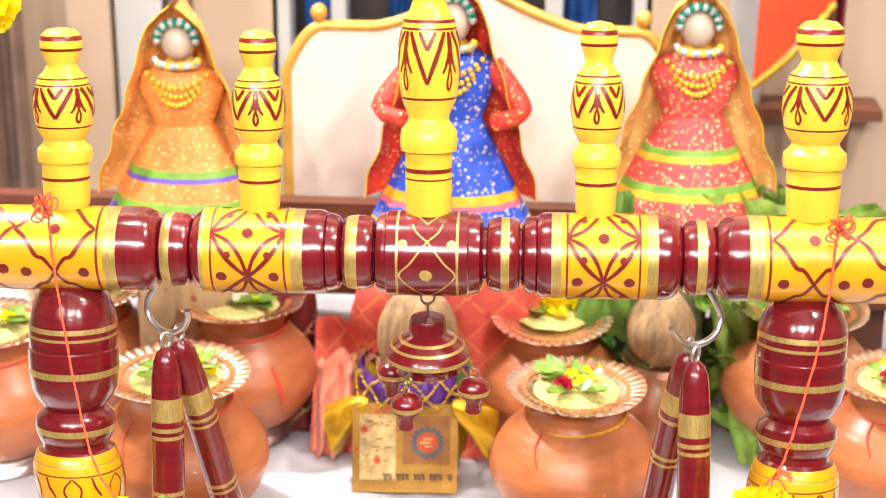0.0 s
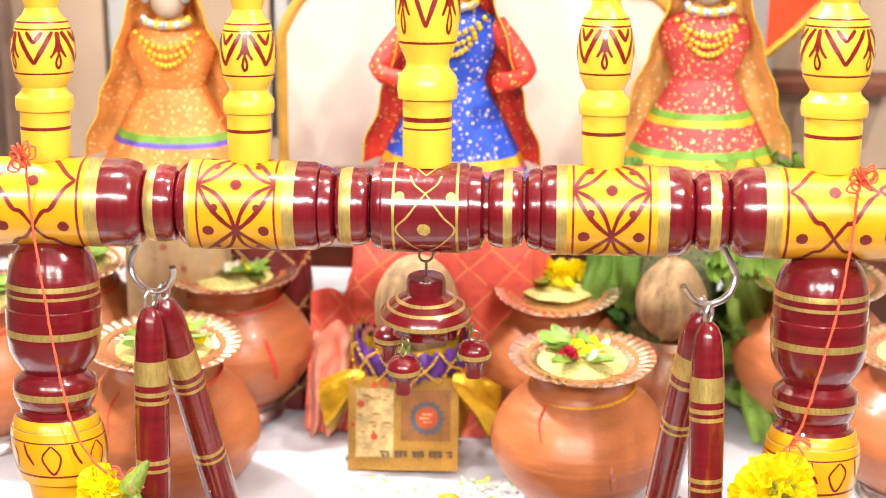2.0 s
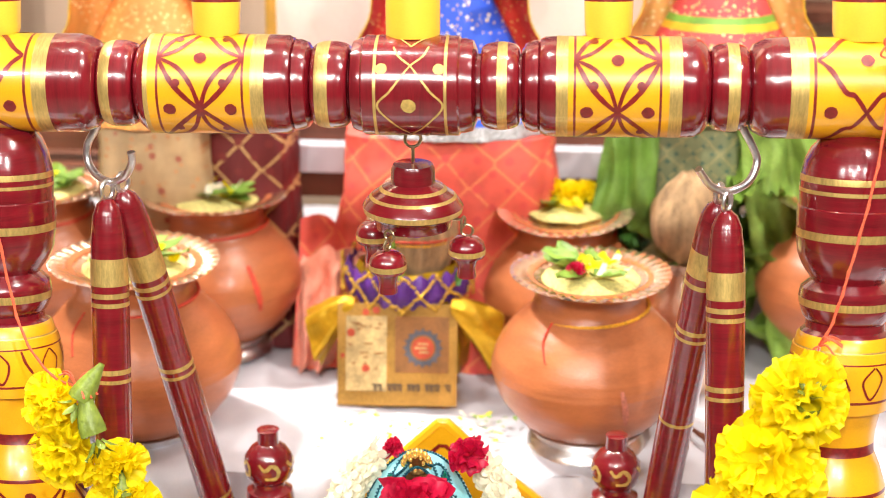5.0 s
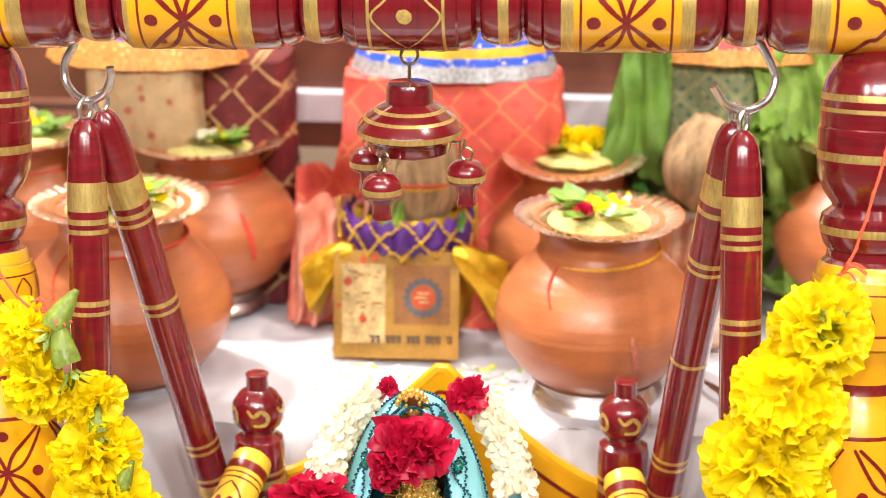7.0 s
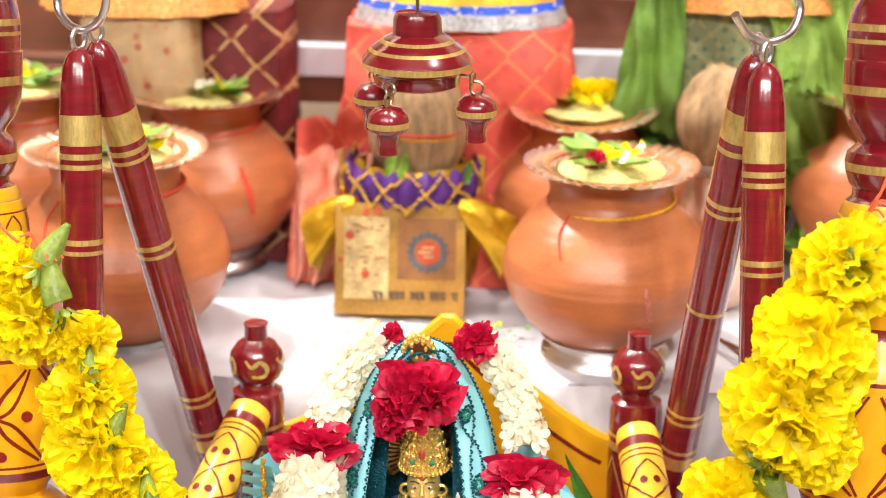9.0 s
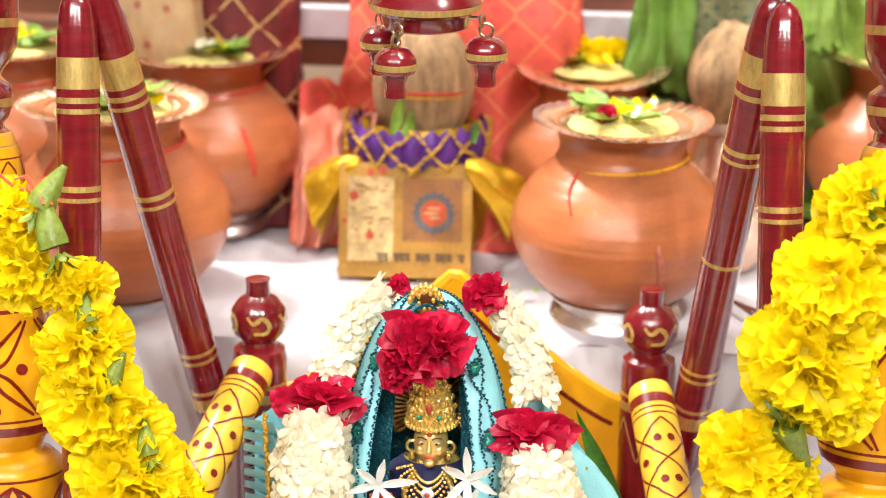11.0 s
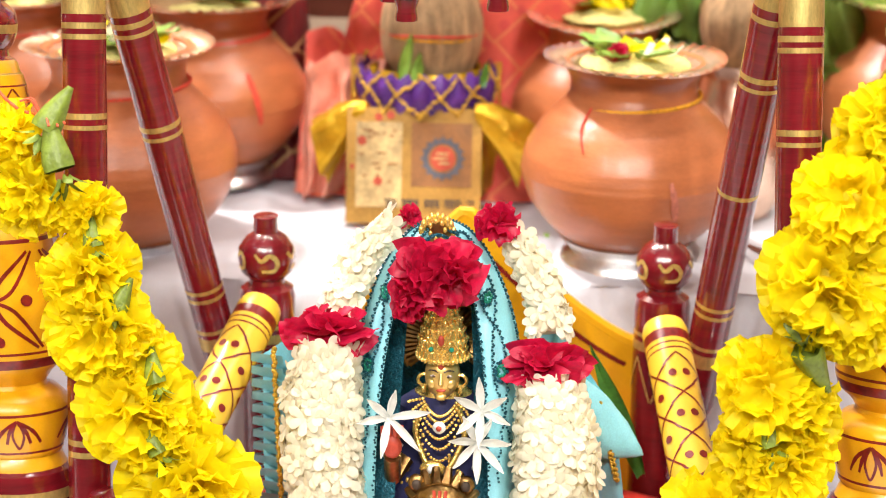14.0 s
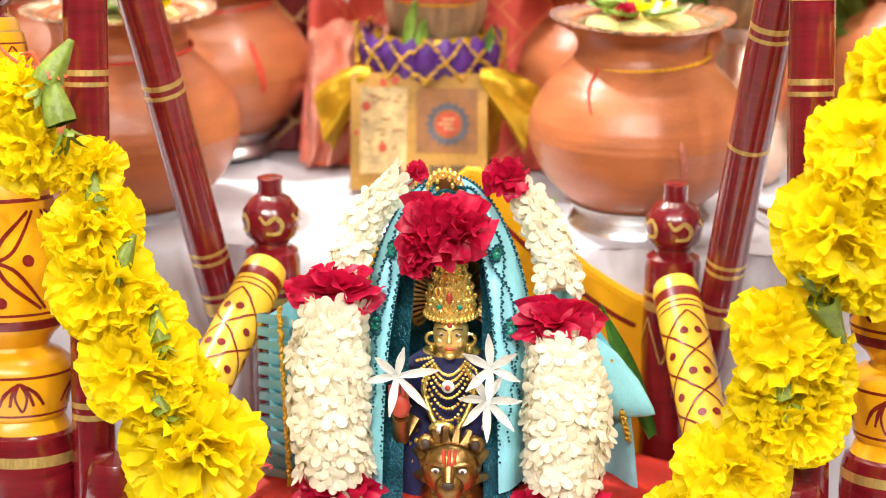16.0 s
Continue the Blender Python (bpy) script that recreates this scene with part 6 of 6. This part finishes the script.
card = thing("card", "printed golden card leaning on the wrapped vessel", "card", (-0.0400, 0.298, HIGH + 0.006))
tilt = pose(0, 0, 0, -14, 0, 2)
W2, HH = 0.0570, 0.098
part("sheet", Shape().box((-W2, 0, 0), (W2, 0.0022, HH), CARD), card, "golden card", tilt)
part("picture_panel", Shape().box((-0.002, -0.0008, 0.032), (W2 - 0.008, 0.0, HH - 0.012), CARDDARK), card, "dark brown printed panel", tilt)
part("pale_panel", Shape().box((-W2 + 0.008, -0.0008, 0.014), (-0.010, 0.0, HH - 0.012), CARDPALE), card, "pale printed panel", tilt)
s = Shape()
ringp = [(0.0245 + 0.0145 * math.cos(a), -0.0012, 0.056 + 0.0145 * math.sin(a)) for a in np.linspace(0, 2 * math.pi, 33)]
s.ribbon(ringp, [(0, -1, 0)] * 33, 0.0040, PRINTBLUE)
for k in range(16):
    a = 2 * math.pi * k / 16
    s.add([(0.0245 + 0.0165 * math.cos(a - 0.12), -0.0012, 0.056 + 0.0165 * math.sin(a - 0.12)), (0.0245 + 0.0165 * math.cos(a + 0.12), -0.0012, 0.056 + 0.0165 * math.sin(a + 0.12)), (0.0245 + 0.0195 * math.cos(a), -0.0012, 0.056 + 0.0195 * math.sin(a))], [(0, 2, 1)], PRINTBLUE)
s.add([(0.0245 + 0.0105 * math.cos(a), -0.0012, 0.056 + 0.0105 * math.sin(a)) for a in np.linspace(0, 2 * math.pi, 25)[:-1]], [tuple(reversed(range(24)))], PRINTRED)
for dx, dz, w, h in ((0, 0.004, 0.010, 0.0016), (-0.002, 0.0, 0.012, 0.0016), (0.001, -0.004, 0.009, 0.0016)):
    s.box((0.0245 + dx - w / 2, -0.0018, 0.056 + dz - h / 2), (0.0245 + dx + w / 2, -0.0013, 0.056 + dz + h / 2), CARDPALE)
part("round_emblem", s, card, "red disc in a grey-blue ring", tilt)
s, rnd = Shape(), random.Random(81)
x = -0.024
while x < W2 - 0.008:
    w = rnd.uniform(0.0035, 0.0065)
    s.box((x, -0.0014, 0.0195), (x + w, -0.0009, 0.0210), INK)
    s.box((x + w * 0.3, -0.0014, 0.0145), (x + w * 0.3 + 0.0012, -0.0009, 0.0195), INK)
    s.box((x + w * 0.75, -0.0014, 0.0135), (x + w * 0.75 + 0.0012, -0.0009, 0.0195), INK)
    s.box((x + w * 0.3, -0.0014, 0.0155), (x + w * 0.75, -0.0009, 0.0167), INK)
    x += w + rnd.choice((0.0002, 0.0002, 0.0045))
part("dark_bar", s, card, "row of dark brown bars", tilt)
s = Shape()
for k in range(16):
    x, z = rnd.uniform(-W2 + 0.010, -0.012), rnd.uniform(0.030, HH - 0.016)
    s.box((x, -0.0014, z), (x + rnd.uniform(0.003, 0.008), -0.0009, z + 0.0014), CARDDARK)
part("brown_bar", s, card, "scattered small brown bars", tilt)
s = Shape()
for x, z, r in ((-0.044, 0.070, 0.0040), (-0.030, 0.090, 0.0034), (-0.020, 0.092, 0.0036), (-0.030, 0.036, 0.0038), (-0.052, 0.048, 0.0022)):
    s.add([(x + r * math.cos(a), -0.0016, z + r * math.sin(a)) for a in np.linspace(0, 2 * math.pi, 13)[:-1]], [tuple(reversed(range(12)))], PRINTRED)
part("red_dab", s, card, "dabs of red powder", tilt)
# petals and grains strewn on the cloth
rnd = random.Random(91)
s = Shape()
for k in range(90):
    x, y = rnd.gauss(-0.01, 0.045), rnd.uniform(0.215, 0.285)
    petal(s, Matrix.Translation((x, y, HIGH + 0.006)) @ pose(0, 0, 0, rnd.uniform(-20, 20), rnd.uniform(-10, 10), rnd.uniform(0, 360)), rnd.uniform(0.004, 0.010), 0.004, 0.2, 0.1, rnd.choice((MARIGOLD, CREAM, SEPAL, CREAM)), 2, 2, rnd.random())
thing("strewn_petals", "yellow petals and rice strewn on the white cloth", "petals", kind="stuff", shape=s)

# ---- coconut and leaves behind the pots ----
def husk(at, size, label):
    s = Shape().ball((0, 0, 0), size, COIR, 30, 20)
    s.v = [(x * (1 - 0.28 * max(z / size[2], 0) ** 1.5), y * (1 - 0.28 * max(z / size[2], 0) ** 1.5), z * (1 + 0.10 * wobble(x * 90, y * 90))) for x, y, z in s.v]
    s.v = [tuple(Vector(p) * (1 + 0.05 * wobble(p[0] * 120 + p[2] * 60, p[1] * 120) + 0.05 * wobble(math.atan2(p[1], p[0]) * 9, p[2] * 25))) for p in s.v]
    return thing("coconut", label, "coconut", at, "coconuts", shape=s, sharp=60)


husk((0.234, 0.385, 0.384), (0.038, 0.038, 0.046), "brown fibrous coconut set in a small copper pot")
s = Shape().lathe([(0.030, 0.0, COPPER), (0.044, 0.02, COPPER), (0.049, 0.06, COPPER), (0.045, 0.095, COPPER), (0.036, 0.115, COPPER), (0.034, 0.125, COPPER), (0.043, 0.138, COPPER), (0.040, 0.138, COPPER), (0.031, 0.125, COPPER), (0.0, 0.10, COPPER)], 40)
thing("copper_pot", "small copper water pot under the coconut", "pot", (0.234, 0.385, HIGH), shape=s)


def leaf_heap(at, spread, count, size, seed, label, material):
    rnd = random.Random(seed)
    ob = thing("leaf_heap", label, "leaves", at)
    meshes = []
    for k in range(3):
        q = Shape()
        petal(q, Matrix(), size, size * 0.62, 0.15, 0.10, material, 6, 7, k * 0.37, 0.55)
        meshes.append(q.mesh("leaf"))
    for k in range(count):
        p = Vector((rnd.uniform(-1, 1) * spread[0], rnd.uniform(-1, 1) * spread[1], rnd.uniform(0, 1) * spread[2]))
        part("leaf", meshes[k % 3], ob, "", Matrix.Translation(p) @ pose(0, 0, 0, rnd.uniform(-50, 50), rnd.uniform(-60, 50), rnd.uniform(200, 340)) @ Matrix.Scale(rnd.uniform(0.7, 1.25), 4))
    return ob


leaf_heap((0.350, 0.500, HIGH + 0.02), (0.075, 0.05, 0.255), 120, 0.062, 101, "heap of fresh light green leaves beside the stand", SEPAL)
leaf_heap((0.185, 0.46, HIGH + 0.05), (0.045, 0.03, 0.115), 34, 0.045, 102, "dark green leaves between the pots", LEAF)
def drape(u, v):
    return (0.168 - 0.030 * (1 - v) + (0.034 + 0.034 * (1 - v)) * u + 0.006 * wobble(u * 5, v * 3), 0.440 - 0.03 * (1 - v) + 0.003 * math.sin(u * 13 + v * 5) + 0.010 * wobble(u * 4, v * 4), 0.375 + 0.145 * v - 0.02 * u * (1 - v) + 0.008 * (1 - v) * wobble(u * 8, 1.0))
thing("green_cloth", "sheer green cloth hanging beside the draped stand", "cloth", shape=Shape().grid(drape, 40, 20, GREENCLOTH))
def gathered(u, v):
    fold = 0.008 * math.sin(u * 23 + v * 7) + 0.016 * wobble(u * 6, v * 9) + 0.004 * wobble(u * 19, v * 17)
    return (0.268 + 0.062 * (1 - v) + (0.125 - 0.045 * (1 - v)) * u + 0.012 * wobble(v * 6, u * 4), 0.437 - 0.045 * (1 - v) ** 2 + fold, HIGH + 0.004 + (0.518 - HIGH) * v - 0.02 * u * u * v)
thing("light_green_cloth", "light green net cloth gathered in folds beside the stand", "cloth", shape=Shape().grid(gathered, 70, 40, LIMECLOTH))


# ---- draped stands and figures in the back ----
def draped_stand(name, x0, x1, y0, y1, z1, material, label, flare=0.02):
    cx, cy = (x0 + x1) / 2, (y0 + y1) / 2
    ob = thing(name, label, "stand", (cx, cy, HIGH))
    n, rows, s = 120, 24, Shape()
    for j in range(rows + 1):
        v = j / rows
        for i in range(n):
            a = 2 * math.pi * i / n
            c, q = math.cos(a), math.sin(a)
            k = 1 / max(abs(c) ** 5 + abs(q) ** 5, 1e-6) ** 0.2
            fl = 1 + (1 - v) * (flare / 0.1) * 0.5 + (1 - v) * 0.05 * math.sin(a * 13 + 1.3 * wobble(a, v)) + 0.07 * wobble(a * 3.1 + cx * 40, v * 5) + 0.03 * wobble(a * 9 + cx * 70, v * 11)
            s.v.append((c * k * (x1 - x0) / 2 * fl, q * k * (y1 - y0) / 2 * fl, (z1 - HIGH) * v))
    s.f = [(j * n + i, j * n + (i + 1) % n, (j + 1) * n + (i + 1) % n, (j + 1) * n + i) for j in range(rows) for i in range(n)]
    s.f.append(tuple(rows * n + i for i in range(n)))
    s.m, s.mats = [0] * len(s.f), [material]
    part("cloth", s, ob, "", sharp=70)
    return ob


draped_stand("draped_stand", -0.352, -0.242, 0.415, 0.535, 0.452, BEIGEPRINT, "stand draped in beige cloth with maroon print")
draped_stand("draped_stand", -0.262, -0.165, 0.450, 0.545, 0.452, MAROONPRINT, "stand draped in dark maroon lattice-printed cloth")
draped_stand("draped_stand", -0.102, 0.098, 0.410, 0.530, 0.448, CORAL, "stand draped in coral red printed cloth", 0.05)
draped_stand("draped_stand", 0.192, 0.288, 0.440, 0.545, 0.465, GREENPRINT, "stand draped in green and gold printed cloth")
# loose red cloth lying round the stands
def redpile(u, v):
    x = -0.155 + 0.21 * u
    return (x, 0.395 + 0.07 * v + 0.008 * wobble(u * 7, v * 5), HIGH + 0.008 + 0.135 * v ** 1.3 * (0.75 + 0.25 * math.sin(u * 8 + 1)) + 0.02 * wobble(u * 6 + 2, v * 4))
thing("red_cloth", "crumpled coral red cloth heaped before the stand", "cloth", shape=Shape().grid(redpile, 60, 30, CORAL), sharp=80)
bn = thing("bench", "dark red-brown wooden bench with a white cloth", "bench", (0.0, 0.62, HIGH))
wpart("bench_top", Shape().box((-0.55, 0.545, 0.345), (0.55, 0.80, 0.372), BROWNWOOD), bn)
wpart("bench_back", Shape().box((-0.55, 0.565, 0.385), (0.55, 0.590, 0.452), BROWNWOOD), bn)
for x in (-0.5, 0.5):
    wpart("bench_leg", Shape().box((x - 0.02, 0.60, HIGH), (x + 0.02, 0.64, 0.345), BROWNWOOD), bn)
wpart("white_runner", Shape().box((-0.30, 0.540, 0.373), (0.30, 0.564, 0.402), LINEN), bn, "folded white cloth")

# the upholstered back panel with its gold frame
def top_line(t):
    a = abs(t)
    return 0.655 + 0.050 * max(1 - a / 0.55, 0) ** 1.4 if a < 0.80 else 0.655 - 0.055 * ((a - 0.80) / 0.20) ** 2
panel = thing("back_panel", "cream upholstered panel in a curved gold frame", "panel", (0.025, 0.60, 0.372))
for y, nm in ((0.595, "upholstery"),):
    s = Shape()
    for yy in (0.595, 0.610):
        s.grid(lambda u, v: (0.025 + 0.225 * (2 * u - 1), yy - 0.006 * math.sin(math.pi * u) * math.sin(math.pi * v), 0.373 + (top_line(2 * u - 1) - 0.373) * v), 60, 14, BOARD)
    wpart(nm, s, panel, "cream upholstery")
edge = [(0.025 - 0.226, 0.598, 0.374)] + [(0.025 - 0.226, 0.598, z) for z in (0.45, 0.52, 0.58)] + [(0.025 + 0.226 * t, 0.598, top_line(t) + 0.004) for t in np.linspace(-1, 1, 70)] + [(0.025 + 0.226, 0.598, z) for z in (0.58, 0.52, 0.45, 0.374)]
wpart("frame", Shape().tube(edge, 0.0068, FRAMEGOLD, 10), panel, "curved gold frame")
for sx in (-1, 1):
    wpart("frame_knob", Shape().ball((0.025 + sx * 0.187, 0.598, 0.674), (0.010, 0.010, 0.011), FRAMEGOLD, 16, 12).tube([(0.025 + sx * 0.187, 0.598, 0.655), (0.025 + sx * 0.187, 0.598, 0.666)], 0.005, FRAMEGOLD), panel, "gold ball knob")


def dressed(x, y, z0, h, wide, dress, veilm, bands, face, label, arms=None):
    """A dressed figure as one plain shape: bell skirt, body, head and a veil."""
    s = Shape()
    cut = sorted(set([0, 0.03, 0.08, 0.13, 0.17, 0.20, 0.24, 0.28, 0.32, 0.36, 0.42, 0.47] + [b for q in bands for b in q[:2]]))
    rad = lambda v: float(np.interp(v, [0, 0.10, 0.25, 0.40, 0.47, 0.52], [wide, wide * 0.90, wide * 0.68, wide * 0.44, wide * 0.34, wide * 0.36]))
    def band(v):
        for a, b, m in bands:
            if a <= v < b:
                return m
        return dress
    n, k = 60, len(s.v)
    for v in cut:
        for i in range(n):
            a = 2 * math.pi * i / n
            r = rad(v) * (1 + 0.035 * (1 - v * 2) * math.sin(a * 14))
            s.v.append((x + r * math.cos(a), y + 0.62 * r * math.sin(a), z0 + h * v))
    for j in range(len(cut) - 1):
        for i in range(n):
            s.f.append((k + j * n + i, k + j * n + (i + 1) % n, k + (j + 1) * n + (i + 1) % n, k + (j + 1) * n + i))
            s.m.append(s.slot(band(cut[j])))
    T = Matrix.Translation((x, y, z0))
    s.lathe([(wide * 0.34, h * 0.47, dress), (wide * 0.42, h * 0.54, dress), (wide * 0.50, h * 0.62, dress), (wide * 0.46, h * 0.68, dress), (wide * 0.22, h * 0.72, STRIPES["gold"]), (wide * 0.14, h * 0.745, face), (wide * 0.13, h * 0.76, face)], 30, T, 0.6)
    s.ball((x, y - wide * 0.10, z0 + h * 0.82), (wide * 0.20, wide * 0.21, h * 0.078), face, 24, 16)
    # hair line, jewels at brow and neck
    for i in range(15):
        a = math.pi * i / 14
        s.ball((x + wide * 0.22 * math.cos(a), y - wide * 0.25, z0 + h * (0.835 + 0.075 * math.sin(a))), (wide * 0.055, wide * 0.05, wide * 0.055), JEWEL if i % 2 else STRIPES["silver"], 7, 5)
        s.ball((x + wide * 0.24 * math.cos(a), y - wide * 0.28, z0 + h * (0.755 - 0.025 * math.sin(a))), (wide * 0.05, wide * 0.05, wide * 0.05), STRIPES["silver"] if i % 3 else STRIPES["gold"], 7, 5)
    for row in range(3):
        for i in range(11):
            t = i / 5 - 1
            s.ball((x + wide * (0.34 - 0.05 * row) * t, y - wide * (0.40 - 0.12 * t * t), z0 + h * (0.70 - 0.035 * row - 0.05 * (1 - t * t))), (wide * 0.032,) * 3, STRIPES["gold"], 6, 5)
    # veil over the head, falling along both sides
    def v_fn(u, v):
        a = math.pi * (0.02 + 0.96 * u)
        w = float(np.interp(v, [0, 0.18, 0.4, 1], [0.04, 0.31, 0.50, 1.02])) * wide
        zt = float(np.interp(v, [0, 0.18, 0.4, 1], [0.985, 0.90, 0.70, 0.18])) * h
        back = -0.42 if v < 0.4 else -0.36
        return (x + w * math.cos(a) * (1 + 0.03 * math.sin(v * 30)), y + wide * (back + 0.70 * math.sin(a)) * (1 - 0.2 * v) + 0.02 * wide * math.sin(u * 40), z0 + zt)
    s.grid(v_fn, 40, 22, veilm)
    for sx in (0.0, 1.0):
        pts = [Vector(v_fn(sx, v)) + Vector((0, -0.001, 0)) for v in np.linspace(0, 1, 30)]
        s.tube(pts, wide * 0.010, STRIPES["gold"], 6)
    for sx in (-1, 1) if arms else ():
        el = Vector((x + sx * wide * 0.78, y - wide * 0.25, z0 + h * 0.52))
        s.tube(smooth_path([(x + sx * wide * 0.44, y, z0 + h * 0.66), el, (x + sx * wide * 0.50, y - wide * 0.55, z0 + h * 0.50)], 6), [wide * 0.13] * 7 + [wide * 0.10] * 6, arms, 12)
    return thing("statue", label, "statue", group="dressed figures at the back", shape=s, sharp=60)


R = STRIPES
dressed(-0.298, 0.465, 0.453, 0.268, 0.096, ORANGEDRESS, YELLOWVEIL, [(0.0, 0.05, R["orange"]), (0.10, 0.13, R["blue"]), (0.13, 0.165, R["green"]), (0.245, 0.265, R["blue"]), (0.265, 0.295, R["green"])], FACEPAINT, "figure in an orange brocade dress and orange veil")
dressed(0.0, 0.460, 0.449, 0.310, 0.096, BLUEDRESS, REDVEIL, [(0.0, 0.045, R["silver"]), (0.045, 0.07, BLUEDRESS), (0.07, 0.10, R["gold"]), (0.16, 0.18, R["pink"]), (0.18, 0.215, R["gold"])], FACEPAINT, "figure in a blue brocade dress and red veil", REDVEIL)
dressed(0.262, 0.480, 0.466, 0.282, 0.096, PINKDRESS, LIMEVEIL, [(0.0, 0.05, R["orange"]), (0.155, 0.185, R["gold"]), (0.185, 0.215, R["green"]), (0.30, 0.325, R["gold"]), (0.325, 0.35, R["green"])], FACEPAINT, "figure in a pink brocade dress and yellow-orange veil")
# a marigold string hanging high at the side
g = thing("marigold_string", "string of yellow marigolds hanging by the curtain", "garland", (-0.455, 0.30, 0.72))
for k in range(2):
    part("flower", MARI[k], g, "", Matrix.Translation((-0.012 * k, 0.0, 0.05 * k + 0.035)) @ pose(0, 0, 0, 80, 0, 0))
part("string", Shape().tube([(0, 0, 0.0), (0, 0, CEIL - 0.72)], 0.0012, THREAD, 6), g, "orange string")
